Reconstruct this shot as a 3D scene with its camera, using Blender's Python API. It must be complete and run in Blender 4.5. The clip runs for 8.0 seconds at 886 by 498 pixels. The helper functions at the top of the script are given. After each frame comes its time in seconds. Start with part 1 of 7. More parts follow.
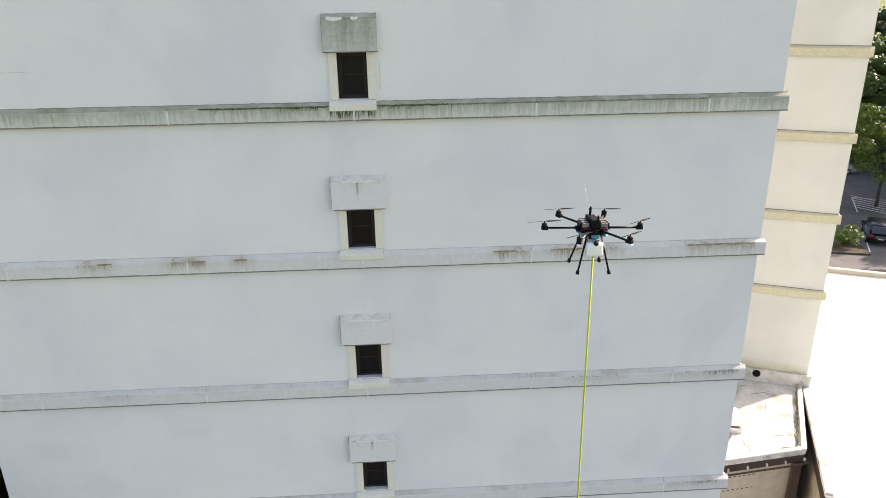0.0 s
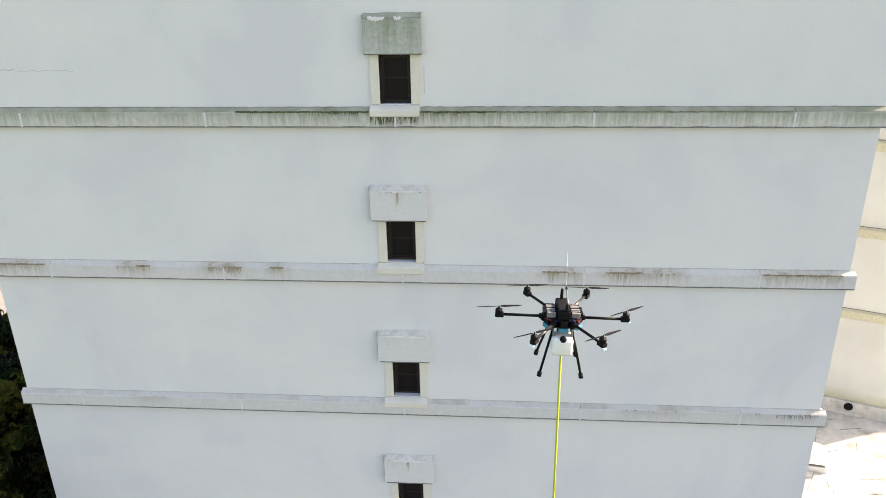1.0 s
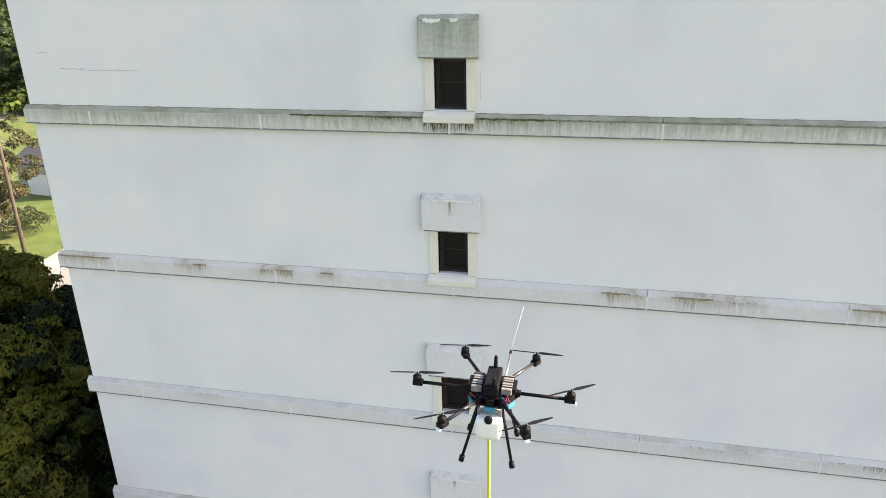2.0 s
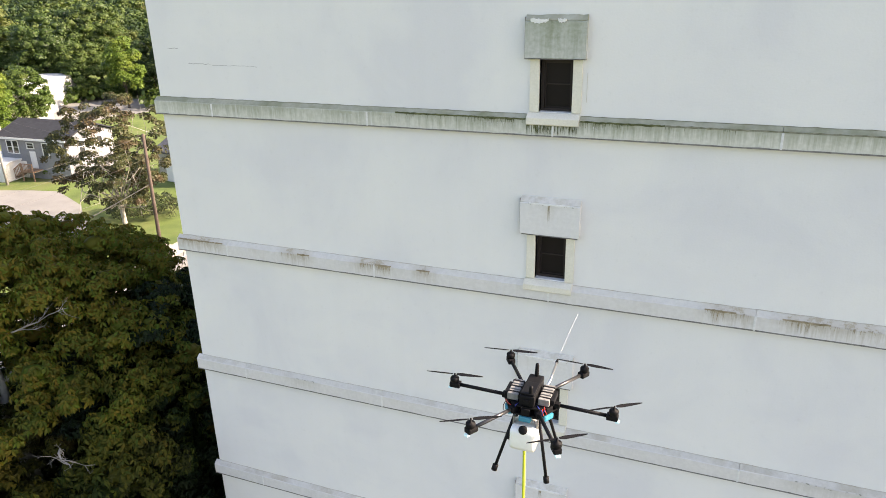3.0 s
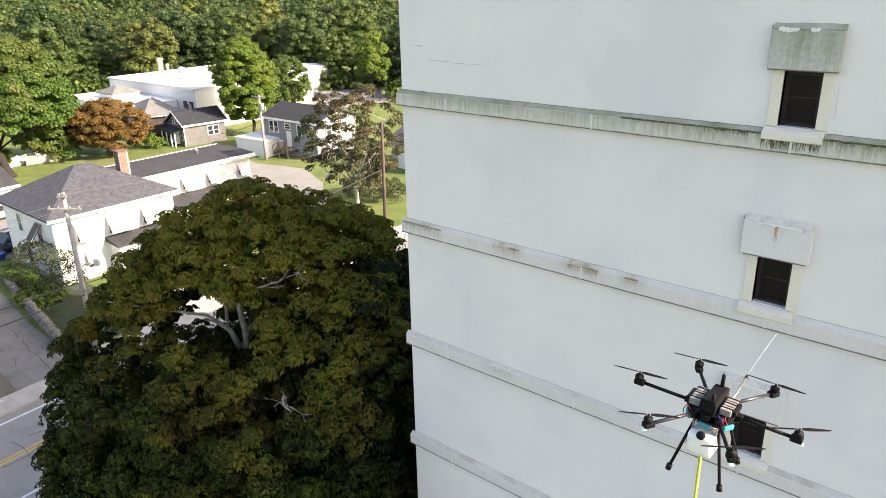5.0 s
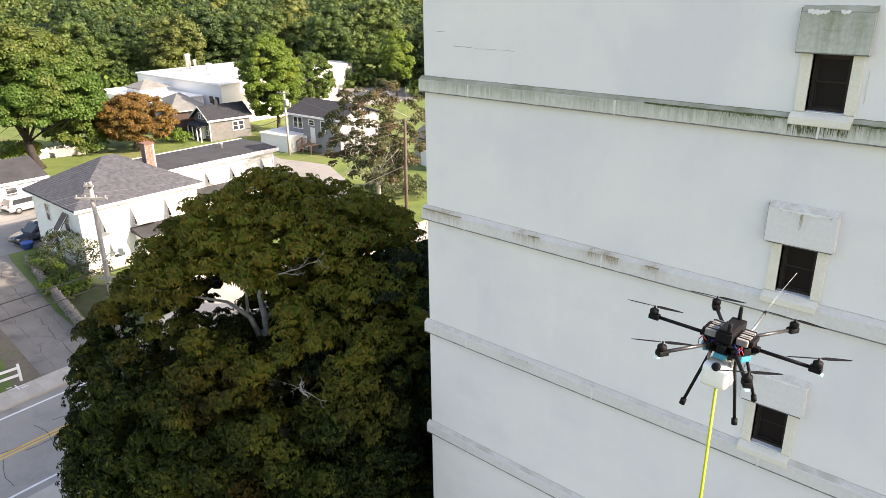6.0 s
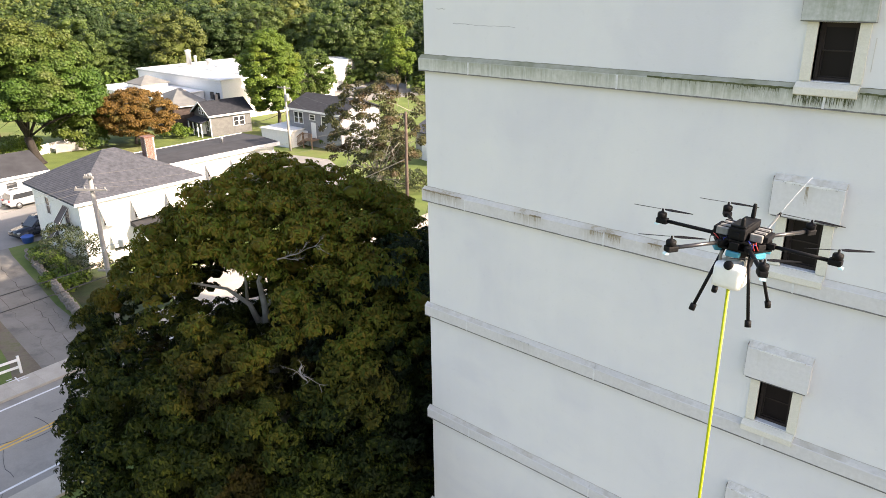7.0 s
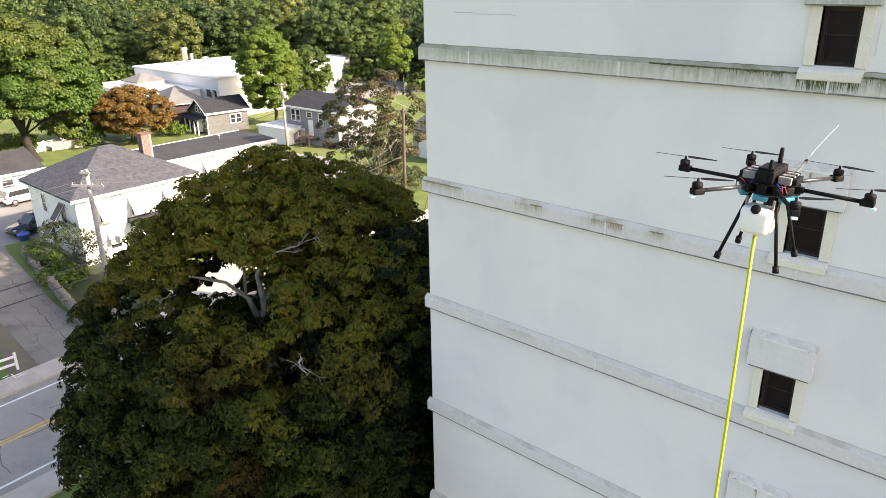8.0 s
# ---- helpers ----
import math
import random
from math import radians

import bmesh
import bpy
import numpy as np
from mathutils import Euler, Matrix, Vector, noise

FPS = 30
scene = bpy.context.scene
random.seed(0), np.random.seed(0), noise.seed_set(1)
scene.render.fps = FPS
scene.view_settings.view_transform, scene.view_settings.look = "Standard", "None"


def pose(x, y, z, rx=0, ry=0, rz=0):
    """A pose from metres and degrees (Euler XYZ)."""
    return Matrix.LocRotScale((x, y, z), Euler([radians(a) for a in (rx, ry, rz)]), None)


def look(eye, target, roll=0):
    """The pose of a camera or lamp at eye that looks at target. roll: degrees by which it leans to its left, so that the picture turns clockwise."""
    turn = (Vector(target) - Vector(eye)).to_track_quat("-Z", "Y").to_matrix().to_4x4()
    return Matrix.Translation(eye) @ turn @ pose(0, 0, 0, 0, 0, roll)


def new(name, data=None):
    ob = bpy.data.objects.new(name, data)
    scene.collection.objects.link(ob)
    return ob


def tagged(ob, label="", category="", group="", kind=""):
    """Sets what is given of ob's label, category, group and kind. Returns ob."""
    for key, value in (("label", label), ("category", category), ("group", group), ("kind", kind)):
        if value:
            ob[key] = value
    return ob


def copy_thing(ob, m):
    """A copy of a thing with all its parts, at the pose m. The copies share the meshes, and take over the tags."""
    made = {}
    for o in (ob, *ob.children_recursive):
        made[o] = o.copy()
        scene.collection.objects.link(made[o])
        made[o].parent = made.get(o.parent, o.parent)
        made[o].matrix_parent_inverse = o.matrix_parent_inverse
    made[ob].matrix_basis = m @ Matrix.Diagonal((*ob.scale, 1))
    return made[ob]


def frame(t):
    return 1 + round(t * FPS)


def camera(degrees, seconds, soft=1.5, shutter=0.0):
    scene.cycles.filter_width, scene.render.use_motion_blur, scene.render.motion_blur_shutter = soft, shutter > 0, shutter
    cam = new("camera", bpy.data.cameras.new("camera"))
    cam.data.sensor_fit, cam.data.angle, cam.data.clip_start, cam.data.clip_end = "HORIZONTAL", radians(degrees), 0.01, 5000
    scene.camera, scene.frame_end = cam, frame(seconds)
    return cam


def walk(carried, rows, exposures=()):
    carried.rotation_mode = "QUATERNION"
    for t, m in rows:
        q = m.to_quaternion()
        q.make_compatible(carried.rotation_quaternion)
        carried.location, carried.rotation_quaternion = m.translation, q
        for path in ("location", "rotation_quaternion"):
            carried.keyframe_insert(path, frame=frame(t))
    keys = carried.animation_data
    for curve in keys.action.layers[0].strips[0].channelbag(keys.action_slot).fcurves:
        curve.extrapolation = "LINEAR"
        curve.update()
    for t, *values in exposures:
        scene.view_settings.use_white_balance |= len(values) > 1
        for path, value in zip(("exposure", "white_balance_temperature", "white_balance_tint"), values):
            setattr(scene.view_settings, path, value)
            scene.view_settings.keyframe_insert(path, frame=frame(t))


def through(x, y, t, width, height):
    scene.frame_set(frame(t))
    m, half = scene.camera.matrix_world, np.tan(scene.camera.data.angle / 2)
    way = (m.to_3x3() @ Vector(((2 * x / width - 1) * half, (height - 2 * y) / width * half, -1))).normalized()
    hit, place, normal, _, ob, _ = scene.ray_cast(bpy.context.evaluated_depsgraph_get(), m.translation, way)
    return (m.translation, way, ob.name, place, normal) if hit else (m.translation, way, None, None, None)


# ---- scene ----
import itertools

cam = camera(63.5, 8.0, soft=0.8)
PATH = [
    (0, (1.42, -13.799, 21.647), (1.521, -11.935, 20.928), -0.8),
    (0.5, (1.855, -13.25, 21.68), (1.832, -11.385, 20.954), -0.85),
    (1, (2.29, -12.71, 21.745), (2.147, -10.856, 21.005), -0.9),
    (2.5, (3.19, -11.818, 21.685), (2.636, -10.038, 20.96), -1.4),
    (3, (3.237, -11.801, 21.655), (2.533, -10.073, 20.935), -1.4),
    (3.5, (3.247, -11.897, 21.635), (2.407, -10.228, 20.92), -1.3),
    (4, (3.297, -11.935, 21.672), (2.324, -10.34, 20.957), -1.4),
    (4.5, (3.356, -11.953, 21.728), (2.258, -10.442, 21.013), -1.4),
    (5, (3.4, -12.025, 21.727), (2.195, -10.594, 21.019), -1.2),
    (5.2, (3.422, -12.038, 21.713), (2.189, -10.63, 21.009), -1.2),
    (6.5, (3.477, -12.059, 21.188), (2.226, -10.669, 20.481), -0.8),
    (7, (3.473, -12.032, 21.008), (2.222, -10.644, 20.297), -0.9),
    (7.5, (3.445, -12.06, 20.905), (2.197, -10.668, 20.193), -0.9),
    (8, (3.409, -12.081, 20.801), (2.165, -10.688, 20.087), -0.9),
]
walk(cam, [(t, look(eye, aim, roll)) for t, eye, aim, roll in PATH],
     exposures=[(0.0, 1.48, 7500, 19.5), (1.0, 1.61, 7500, 19.5), (2.5, 1.7, 7500, 19.5), (5.0, 1.67, 7500, 19.5), (8.0, 1.65, 7500, 19.5)])

# ---- light ----
SUN_AZ, SUN_EL = radians(68.8), radians(28.0)      # clockwise from +y
world = bpy.data.worlds.new("sky")
scene.world = world
world.use_nodes = True
wn = world.node_tree.nodes
sky = wn.new("ShaderNodeTexSky")
sky.sky_type, sky.sun_disc = "NISHITA", False
sky.sun_elevation, sky.sun_rotation = SUN_EL, SUN_AZ
sky.air_density, sky.dust_density, sky.ozone_density = 1.0, 2.5, 1.0
wn["Background"].inputs["Strength"].default_value = 0.15
world.node_tree.links.new(sky.outputs[0], wn["Background"].inputs["Color"])
sun_data = bpy.data.lights.new("sun", "SUN")
sun_data.energy, sun_data.angle, sun_data.color = 4.5, radians(0.5), (1.0, 0.93, 0.82)
sun = new("sun", sun_data)
sun.matrix_basis = look((60 * math.sin(SUN_AZ), 60 * math.cos(SUN_AZ), 60 * math.tan(SUN_EL)), (0, 0, 0))


# ---- materials ----
def nodes_of(name):
    m = bpy.data.materials.new(name)
    m.use_nodes = True
    return m, m.node_tree.nodes, m.node_tree.links, m.node_tree.nodes["Principled BSDF"]


def coords(N, L, scale=(1, 1, 1)):
    tc, mp = N.new("ShaderNodeTexCoord"), N.new("ShaderNodeMapping")
    mp.inputs["Scale"].default_value = scale
    L.new(tc.outputs["Object"], mp.inputs["Vector"])
    return mp.outputs["Vector"]


def noise_of(N, L, scale, detail=4.0, stretch=(1, 1, 1), rough=0.55, warp=0.0):
    n = N.new("ShaderNodeTexNoise")
    n.inputs["Scale"].default_value, n.inputs["Detail"].default_value = scale, detail
    n.inputs["Roughness"].default_value, n.inputs["Distortion"].default_value = rough, warp
    L.new(coords(N, L, stretch), n.inputs["Vector"])
    return n.outputs["Fac"]


def steps(N, L, fac, stops):
    r = N.new("ShaderNodeValToRGB")
    e = r.color_ramp.elements
    while len(e) < len(stops):
        e.new(0.5)
    for el, (p, c) in zip(e, stops):
        el.position = p
        el.color = (*c, 1) if len(c) == 3 else c
    L.new(fac, r.inputs["Fac"])
    return r.outputs["Color"]


def grey(v):
    return (v, v, v)


def mixed(N, L, fac, a, b, mode="MIX"):
    m = N.new("ShaderNodeMix")
    m.data_type, m.blend_type = "RGBA", mode
    for value, socket in ((fac, m.inputs["Factor"]), (a, m.inputs[6]), (b, m.inputs[7])):
        if isinstance(value, (int, float)):
            socket.default_value = value
        elif isinstance(value, tuple):
            socket.default_value = (*value, 1)
        else:
            L.new(value, socket)
    return m.outputs[2]


def maths(N, L, op, a, b=0.5):
    m = N.new("ShaderNodeMath")
    m.operation = op
    for value, socket in ((a, m.inputs[0]), (b, m.inputs[1])):
        if isinstance(value, (int, float)):
            socket.default_value = value
        else:
            L.new(value, socket)
    return m.outputs[0]


def bumped(N, L, B, fac, strength=0.3, distance=0.01):
    b = N.new("ShaderNodeBump")
    b.inputs["Strength"].default_value, b.inputs["Distance"].default_value = strength, distance
    L.new(fac, b.inputs["Height"])
    L.new(b.outputs["Normal"], B.inputs["Normal"])


def axis_of(N, L, axis):
    tc, sp = N.new("ShaderNodeTexCoord"), N.new("ShaderNodeSeparateXYZ")
    L.new(tc.outputs["Object"], sp.inputs[0])
    return sp.outputs[axis]


def mottled(name, c1, c2, scale=2.0, rough=0.8, fine=30.0, bump=0.2, depth=0.01, metal=0.0, dirt=None, dirt_scale=0.4, spec=0.4):
    """Two-scale mottled surface, with patches of dirt where given."""
    m, N, L, B = nodes_of(name)
    big = noise_of(N, L, scale, 5)
    small = noise_of(N, L, fine, 4)
    col = steps(N, L, big, [(0.3, c1), (0.7, c2)])
    col = mixed(N, L, 0.35, col, steps(N, L, small, [(0.25, grey(0.62)), (0.75, grey(1.0))]), "MULTIPLY")
    if dirt:
        mask = steps(N, L, noise_of(N, L, dirt_scale, 6, rough=0.65), [(0.5, grey(0)), (0.66, grey(1))])
        col = mixed(N, L, maths(N, L, "MULTIPLY", mask, 0.7), col, dirt)
    L.new(col, B.inputs["Base Color"])
    B.inputs["Roughness"].default_value, B.inputs["Metallic"].default_value = rough, metal
    B.inputs["Specular IOR Level"].default_value = spec
    if bump:
        bumped(N, L, B, small, bump, depth)
    return m


def leafy(name, greens, patch, patch_scale=0.5, patch_at=(0.5, 0.65), gloss=0.45, through=0.25, ripe_lit=None, spec=0.2, vary=0.0, clumps=()):
    """Leaves: each one a shade of its own, with patches of another tint over the crown."""
    m, N, L, B = nodes_of(name)
    geo = N.new("ShaderNodeNewGeometry")
    n = len(greens)
    col = steps(N, L, geo.outputs["Random Per Island"], [((i + 0.5) / n, g) for i, g in enumerate(greens)])
    mask = steps(N, L, noise_of(N, L, patch_scale, 3), [(patch_at[0], grey(0)), (patch_at[1], grey(1))])
    col = mixed(N, L, maths(N, L, "MULTIPLY", mask, 0.75), col, patch)
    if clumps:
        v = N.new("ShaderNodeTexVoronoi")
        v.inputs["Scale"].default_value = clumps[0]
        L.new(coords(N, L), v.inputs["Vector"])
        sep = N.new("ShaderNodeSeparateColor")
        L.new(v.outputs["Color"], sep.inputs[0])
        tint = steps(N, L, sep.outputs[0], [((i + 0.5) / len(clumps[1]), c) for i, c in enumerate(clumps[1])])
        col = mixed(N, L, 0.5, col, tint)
    # tint by height: autumn colour, and for the maple its lit top
    if ripe_lit:
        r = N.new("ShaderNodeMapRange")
        r.inputs["From Min"].default_value, r.inputs["From Max"].default_value = ripe_lit[0], ripe_lit[1]
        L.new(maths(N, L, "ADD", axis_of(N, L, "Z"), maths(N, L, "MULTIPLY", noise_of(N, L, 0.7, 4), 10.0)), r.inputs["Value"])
        col = mixed(N, L, maths(N, L, "MULTIPLY", r.outputs[0], 0.65), col, mixed(N, L, geo.outputs["Random Per Island"], ripe_lit[2], ripe_lit[3]))
    if vary:
        info = N.new("ShaderNodeObjectInfo")
        col = mixed(N, L, vary, col, steps(N, L, info.outputs["Random"], [(0.0, (0.62, 0.68, 0.66)), (0.5, (1.0, 1.0, 1.0)), (1.0, (1.32, 1.24, 0.95))]), "MULTIPLY")
    L.new(col, B.inputs["Base Color"])
    B.inputs["Roughness"].default_value, B.inputs["Specular IOR Level"].default_value = gloss, spec
    tr, mx = N.new("ShaderNodeBsdfTranslucent"), N.new("ShaderNodeMixShader")
    mx.inputs[0].default_value = through
    L.new(mixed(N, L, 1.0, col, (1.0, 1.0, 0.55), "MULTIPLY"), tr.inputs["Color"])
    L.new(B.outputs[0], mx.inputs[1])
    L.new(tr.outputs[0], mx.inputs[2])
    L.new(mx.outputs[0], N["Material Output"].inputs["Surface"])
    return m


def stucco_wall(name, c1, c2, c3, foot=None):
    """Painted render: large faint tide marks, trowel grain, thin vertical wash."""
    m, N, L, B = nodes_of(name)
    cloud = noise_of(N, L, 0.42, 5, rough=0.5, warp=0.6)
    col = steps(N, L, cloud, [(0.36, c1), (0.47, c2), (0.62, c3)])
    blot = steps(N, L, noise_of(N, L, 0.8, 3, (0.8, 1, 1.2), warp=0.4), [(0.52, grey(0)), (0.6, grey(1))])
    col = mixed(N, L, maths(N, L, "MULTIPLY", blot, 0.25), col, c1)
    wash = steps(N, L, noise_of(N, L, 3.0, 5, (1.0, 1.0, 0.06)), [(0.35, grey(0.955)), (0.6, grey(1.0))])
    col = mixed(N, L, 0.25, col, wash, "MULTIPLY")
    spot = steps(N, L, noise_of(N, L, 7.0, 6, rough=0.7), [(0.28, grey(0.9)), (0.42, grey(1.0))])
    col = mixed(N, L, 0.5, col, spot, "MULTIPLY")
    if foot:
        low = N.new("ShaderNodeMapRange")
        low.inputs["From Min"].default_value, low.inputs["From Max"].default_value = foot[1], foot[0]
        L.new(maths(N, L, "ADD", axis_of(N, L, "Z"), maths(N, L, "MULTIPLY", noise_of(N, L, 2.0, 5), 0.5)), low.inputs["Value"])
        col = mixed(N, L, maths(N, L, "MULTIPLY", low.outputs[0], 0.75), col, foot[2])
    L.new(col, B.inputs["Base Color"])
    B.inputs["Roughness"].default_value, B.inputs["Specular IOR Level"].default_value = 0.75, 0.3
    bumped(N, L, B, noise_of(N, L, 26.0, 6), 0.25, 0.012)
    return m


def stretches(N, L, ranges, edge=0.16):
    """One where x lies in any of the ranges, with ragged ends."""
    x = maths(N, L, "ADD", axis_of(N, L, "X"), maths(N, L, "MULTIPLY", noise_of(N, L, 5.0, 4), 0.35))
    total = None
    for a, b in ranges:
        up = N.new("ShaderNodeMapRange")
        up.inputs["From Min"].default_value, up.inputs["From Max"].default_value = a + 0.17 - edge, a + 0.17 + edge
        down = N.new("ShaderNodeMapRange")
        down.inputs["From Min"].default_value, down.inputs["From Max"].default_value = b + 0.17 + edge, b + 0.17 - edge
        L.new(x, up.inputs["Value"])
        L.new(x, down.inputs["Value"])
        one = maths(N, L, "MULTIPLY", up.outputs[0], down.outputs[0])
        total = one if total is None else maths(N, L, "MAXIMUM", total, one)
    broken = steps(N, L, noise_of(N, L, 6.0, 6, (1.0, 1.0, 2.0), rough=0.75), [(0.25, grey(0.5)), (0.7, grey(1.0))])
    return maths(N, L, "MULTIPLY", total, broken)


def stained(name, base, light, algae, cover, zb, zt, streak=0.55, strong=0.8, ranges=(), moss=(0.08, 0.09, 0.045), pale=0.25, overall=0.35):
    """Weathered band or hood between two heights: algae that runs down from its top edge, pale drips between."""
    m, N, L, B = nodes_of(name)
    run = noise_of(N, L, 9.0, 5, (1.7, 1.0, 0.06), rough=0.7)
    patchy = noise_of(N, L, 0.6, 5, (1.0, 1.0, 0.5), rough=0.65, warp=0.4)
    grain = noise_of(N, L, 16.0, 6)
    col = mixed(N, L, steps(N, L, grain, [(0.35, grey(0)), (0.7, grey(1))]), base, light)
    h = N.new("ShaderNodeMapRange")
    h.inputs["From Min"].default_value, h.inputs["From Max"].default_value = zb, zt
    L.new(axis_of(N, L, "Z"), h.inputs["Value"])
    height = h.outputs[0]
    drip = steps(N, L, run, [(0.34, grey(0)), (0.64, grey(1))])
    # the longer a drip, the further down it reaches
    reach = maths(N, L, "ADD", maths(N, L, "MULTIPLY", drip, streak), maths(N, L, "SUBTRACT", height, streak * 0.75))
    reach = steps(N, L, reach, [(0.12, grey(0)), (0.75, grey(1))])
    amount = steps(N, L, patchy, [(cover - 0.12, grey(0)), (cover + 0.14, grey(1))])
    if ranges:
        amount = maths(N, L, "MAXIMUM", maths(N, L, "MULTIPLY", amount, overall), stretches(N, L, ranges))
    amount = maths(N, L, "MULTIPLY", amount, reach)
    col = mixed(N, L, maths(N, L, "MULTIPLY", amount, strong), col, algae)
    rim = steps(N, L, maths(N, L, "MULTIPLY", amount, maths(N, L, "ADD", height, maths(N, L, "MULTIPLY", grain, 0.25))), [(0.86, grey(0)), (1.0, grey(1))])
    col = mixed(N, L, maths(N, L, "MULTIPLY", rim, 0.8), col, moss)
    chalk = steps(N, L, noise_of(N, L, 7.0, 4, (2.2, 1.0, 0.08), rough=0.7), [(0.62, grey(0)), (0.72, grey(1))])
    col = mixed(N, L, maths(N, L, "MULTIPLY", chalk, pale), col, (0.68, 0.69, 0.67))
    L.new(col, B.inputs["Base Color"])
    B.inputs["Roughness"].default_value = 0.85
    bumped(N, L, B, grain, 0.25, 0.006)
    return m


def plain(name, c, rough=0.5, metal=0.0, spec=0.5, grain=60.0, amount=0.25):
    m, N, L, B = nodes_of(name)
    col = mixed(N, L, amount, c, steps(N, L, noise_of(N, L, grain, 4), [(0.3, grey(0.55)), (0.7, grey(1.0))]), "MULTIPLY")
    L.new(col, B.inputs["Base Color"])
    B.inputs["Roughness"].default_value, B.inputs["Metallic"].default_value = rough, metal
    B.inputs["Specular IOR Level"].default_value = spec
    return m


def glassy(name, tint=(0.02, 0.022, 0.025), rough=0.06, spec=0.6):
    m, N, L, B = nodes_of(name)
    B.inputs["Base Color"].default_value = (*tint, 1)
    B.inputs["Roughness"].default_value = rough
    B.inputs["Specular IOR Level"].default_value = spec
    return m


def coursed(name, c1, c2, pitch, axis="Z", rough=0.7, dark=0.55, line=0.12):
    """Clapboards or shingle courses: a thin shadow gap at every course, uneven tone along it."""
    m, N, L, B = nodes_of(name)
    z = axis_of(N, L, axis)
    f = maths(N, L, "FRACT", maths(N, L, "DIVIDE", z, pitch))
    gap = steps(N, L, f, [(0.0, grey(dark)), (line, grey(1.0))])
    col = steps(N, L, noise_of(N, L, 2.5, 5), [(0.3, c1), (0.7, c2)])
    col = mixed(N, L, 1.0, col, gap, "MULTIPLY")
    col = mixed(N, L, 0.3, col, steps(N, L, noise_of(N, L, 40, 3), [(0.3, grey(0.6)), (0.7, grey(1))]), "MULTIPLY")
    L.new(col, B.inputs["Base Color"])
    B.inputs["Roughness"].default_value = rough
    bumped(N, L, B, f, 0.4, 0.02)
    return m


M_WALL = stucco_wall("grey_stucco", (0.66, 0.662, 0.668), (0.70, 0.702, 0.693), (0.725, 0.724, 0.703))
M_CREAM = stucco_wall("cream_stucco", (0.465, 0.49, 0.462), (0.50, 0.525, 0.495), (0.52, 0.545, 0.515), (6.7, 7.3, (0.30, 0.28, 0.13)))
RUSTY = [(-7.95, -6.7), (-5.2, -4.5), (-3.45, -2.64), (-2.13, -1.8), (3.2, 4.0), (4.35, 5.9), (7.25, 8.75)]
M_BAND_GREEN = stained("band_algae", (0.50, 0.507, 0.44), (0.59, 0.596, 0.54), (0.15, 0.168, 0.09), 0.36, 19.0, 19.32, 0.7, 0.9, [(-0.9, -0.1), (0.05, 0.46), (0.54, 1.9)], (0.05, 0.058, 0.022), 0.6, 0.55)
M_BAND_BROWN = stained("band_rusty", (0.585, 0.575, 0.555), (0.64, 0.63, 0.61), (0.31, 0.26, 0.17), 0.60, 15.94, 16.26, 0.7, 0.6,
                       RUSTY, (0.19, 0.155, 0.09))
M_BAND_PALE = stained("band_pale", (0.575, 0.565, 0.545), (0.63, 0.62, 0.60), (0.40, 0.385, 0.34), 0.60, 12.90, 13.22, 0.45, 0.55, [(4.9, 6.2), (7.2, 8.8), (-5.4, -4.6)])
M_BAND_LOW = stained("band_low", (0.575, 0.57, 0.555), (0.63, 0.625, 0.61), (0.40, 0.385, 0.34), 0.60, 9.87, 10.17, 0.6, 0.7, [(7.4, 8.8)])
M_BAND_OLIVE = stained("band_olive", (0.40, 0.39, 0.285), (0.48, 0.47, 0.35), (0.33, 0.32, 0.215), 0.55, 0.0, 25.0, 0.3, 0.4)
M_HOOD_GREEN = stained("hood_algae", (0.40, 0.42, 0.37), (0.52, 0.53, 0.50), (0.17, 0.205, 0.11), 0.34, -0.9, -0.08, 0.5, 0.85, [(0.25, 0.62), (0.7, 0.95)], (0.12, 0.13, 0.06), 0.1)
M_HOOD_PALE = stained("hood_pale", (0.62, 0.615, 0.60), (0.67, 0.665, 0.65), (0.42, 0.40, 0.33), 0.62, -0.5, -0.08, 0.6, 0.6)
M_HOOD_STREAK = stained("hood_streaked", (0.62, 0.615, 0.60), (0.67, 0.665, 0.65), (0.40, 0.36, 0.27), 0.66, -0.5, -0.09, 0.45, 0.6, [(0.44, 0.54)], (0.30, 0.26, 0.17))
M_LEDGE_GREEN = mottled("ledge_moss", (0.23, 0.24, 0.155), (0.42, 0.42, 0.35), 2.2, 0.95, 20, 0.4)
M_LEDGE_BROWN = stained("ledge_rusty", (0.56, 0.545, 0.50), (0.62, 0.605, 0.56), (0.40, 0.35, 0.26), 0.62, 15.9, 16.1, 0.2, 0.5,
                        RUSTY, (0.36, 0.31, 0.22), 0.1)
M_LEDGE_PALE = mottled("ledge_dusty", (0.56, 0.545, 0.50), (0.62, 0.605, 0.56), 1.6, 0.9, 20, 0.3, dirt=(0.38, 0.35, 0.28), dirt_scale=1.4)
M_MOSS = mottled("moss_dark", (0.10, 0.11, 0.06), (0.30, 0.29, 0.22), 9.0, 0.95, 50, 0.5)
M_ALGAE = mottled("algae_dark", (0.045, 0.055, 0.018), (0.13, 0.14, 0.065), 12.0, 0.95, 50, 0.4)
M_LICHEN = mottled("brown_lichen", (0.20, 0.155, 0.085), (0.38, 0.32, 0.22), 9.0, 0.95, 50, 0.4)
M_DUST = mottled("ledge_dust", (0.36, 0.33, 0.28), (0.50, 0.47, 0.41), 8.0, 0.95, 50, 0.3)
M_CAP = mottled("flaking_cap", (0.61, 0.59, 0.54), (0.67, 0.65, 0.60), 3.0, 0.9, 25, 0.3, dirt=(0.46, 0.43, 0.36), dirt_scale=5.0)
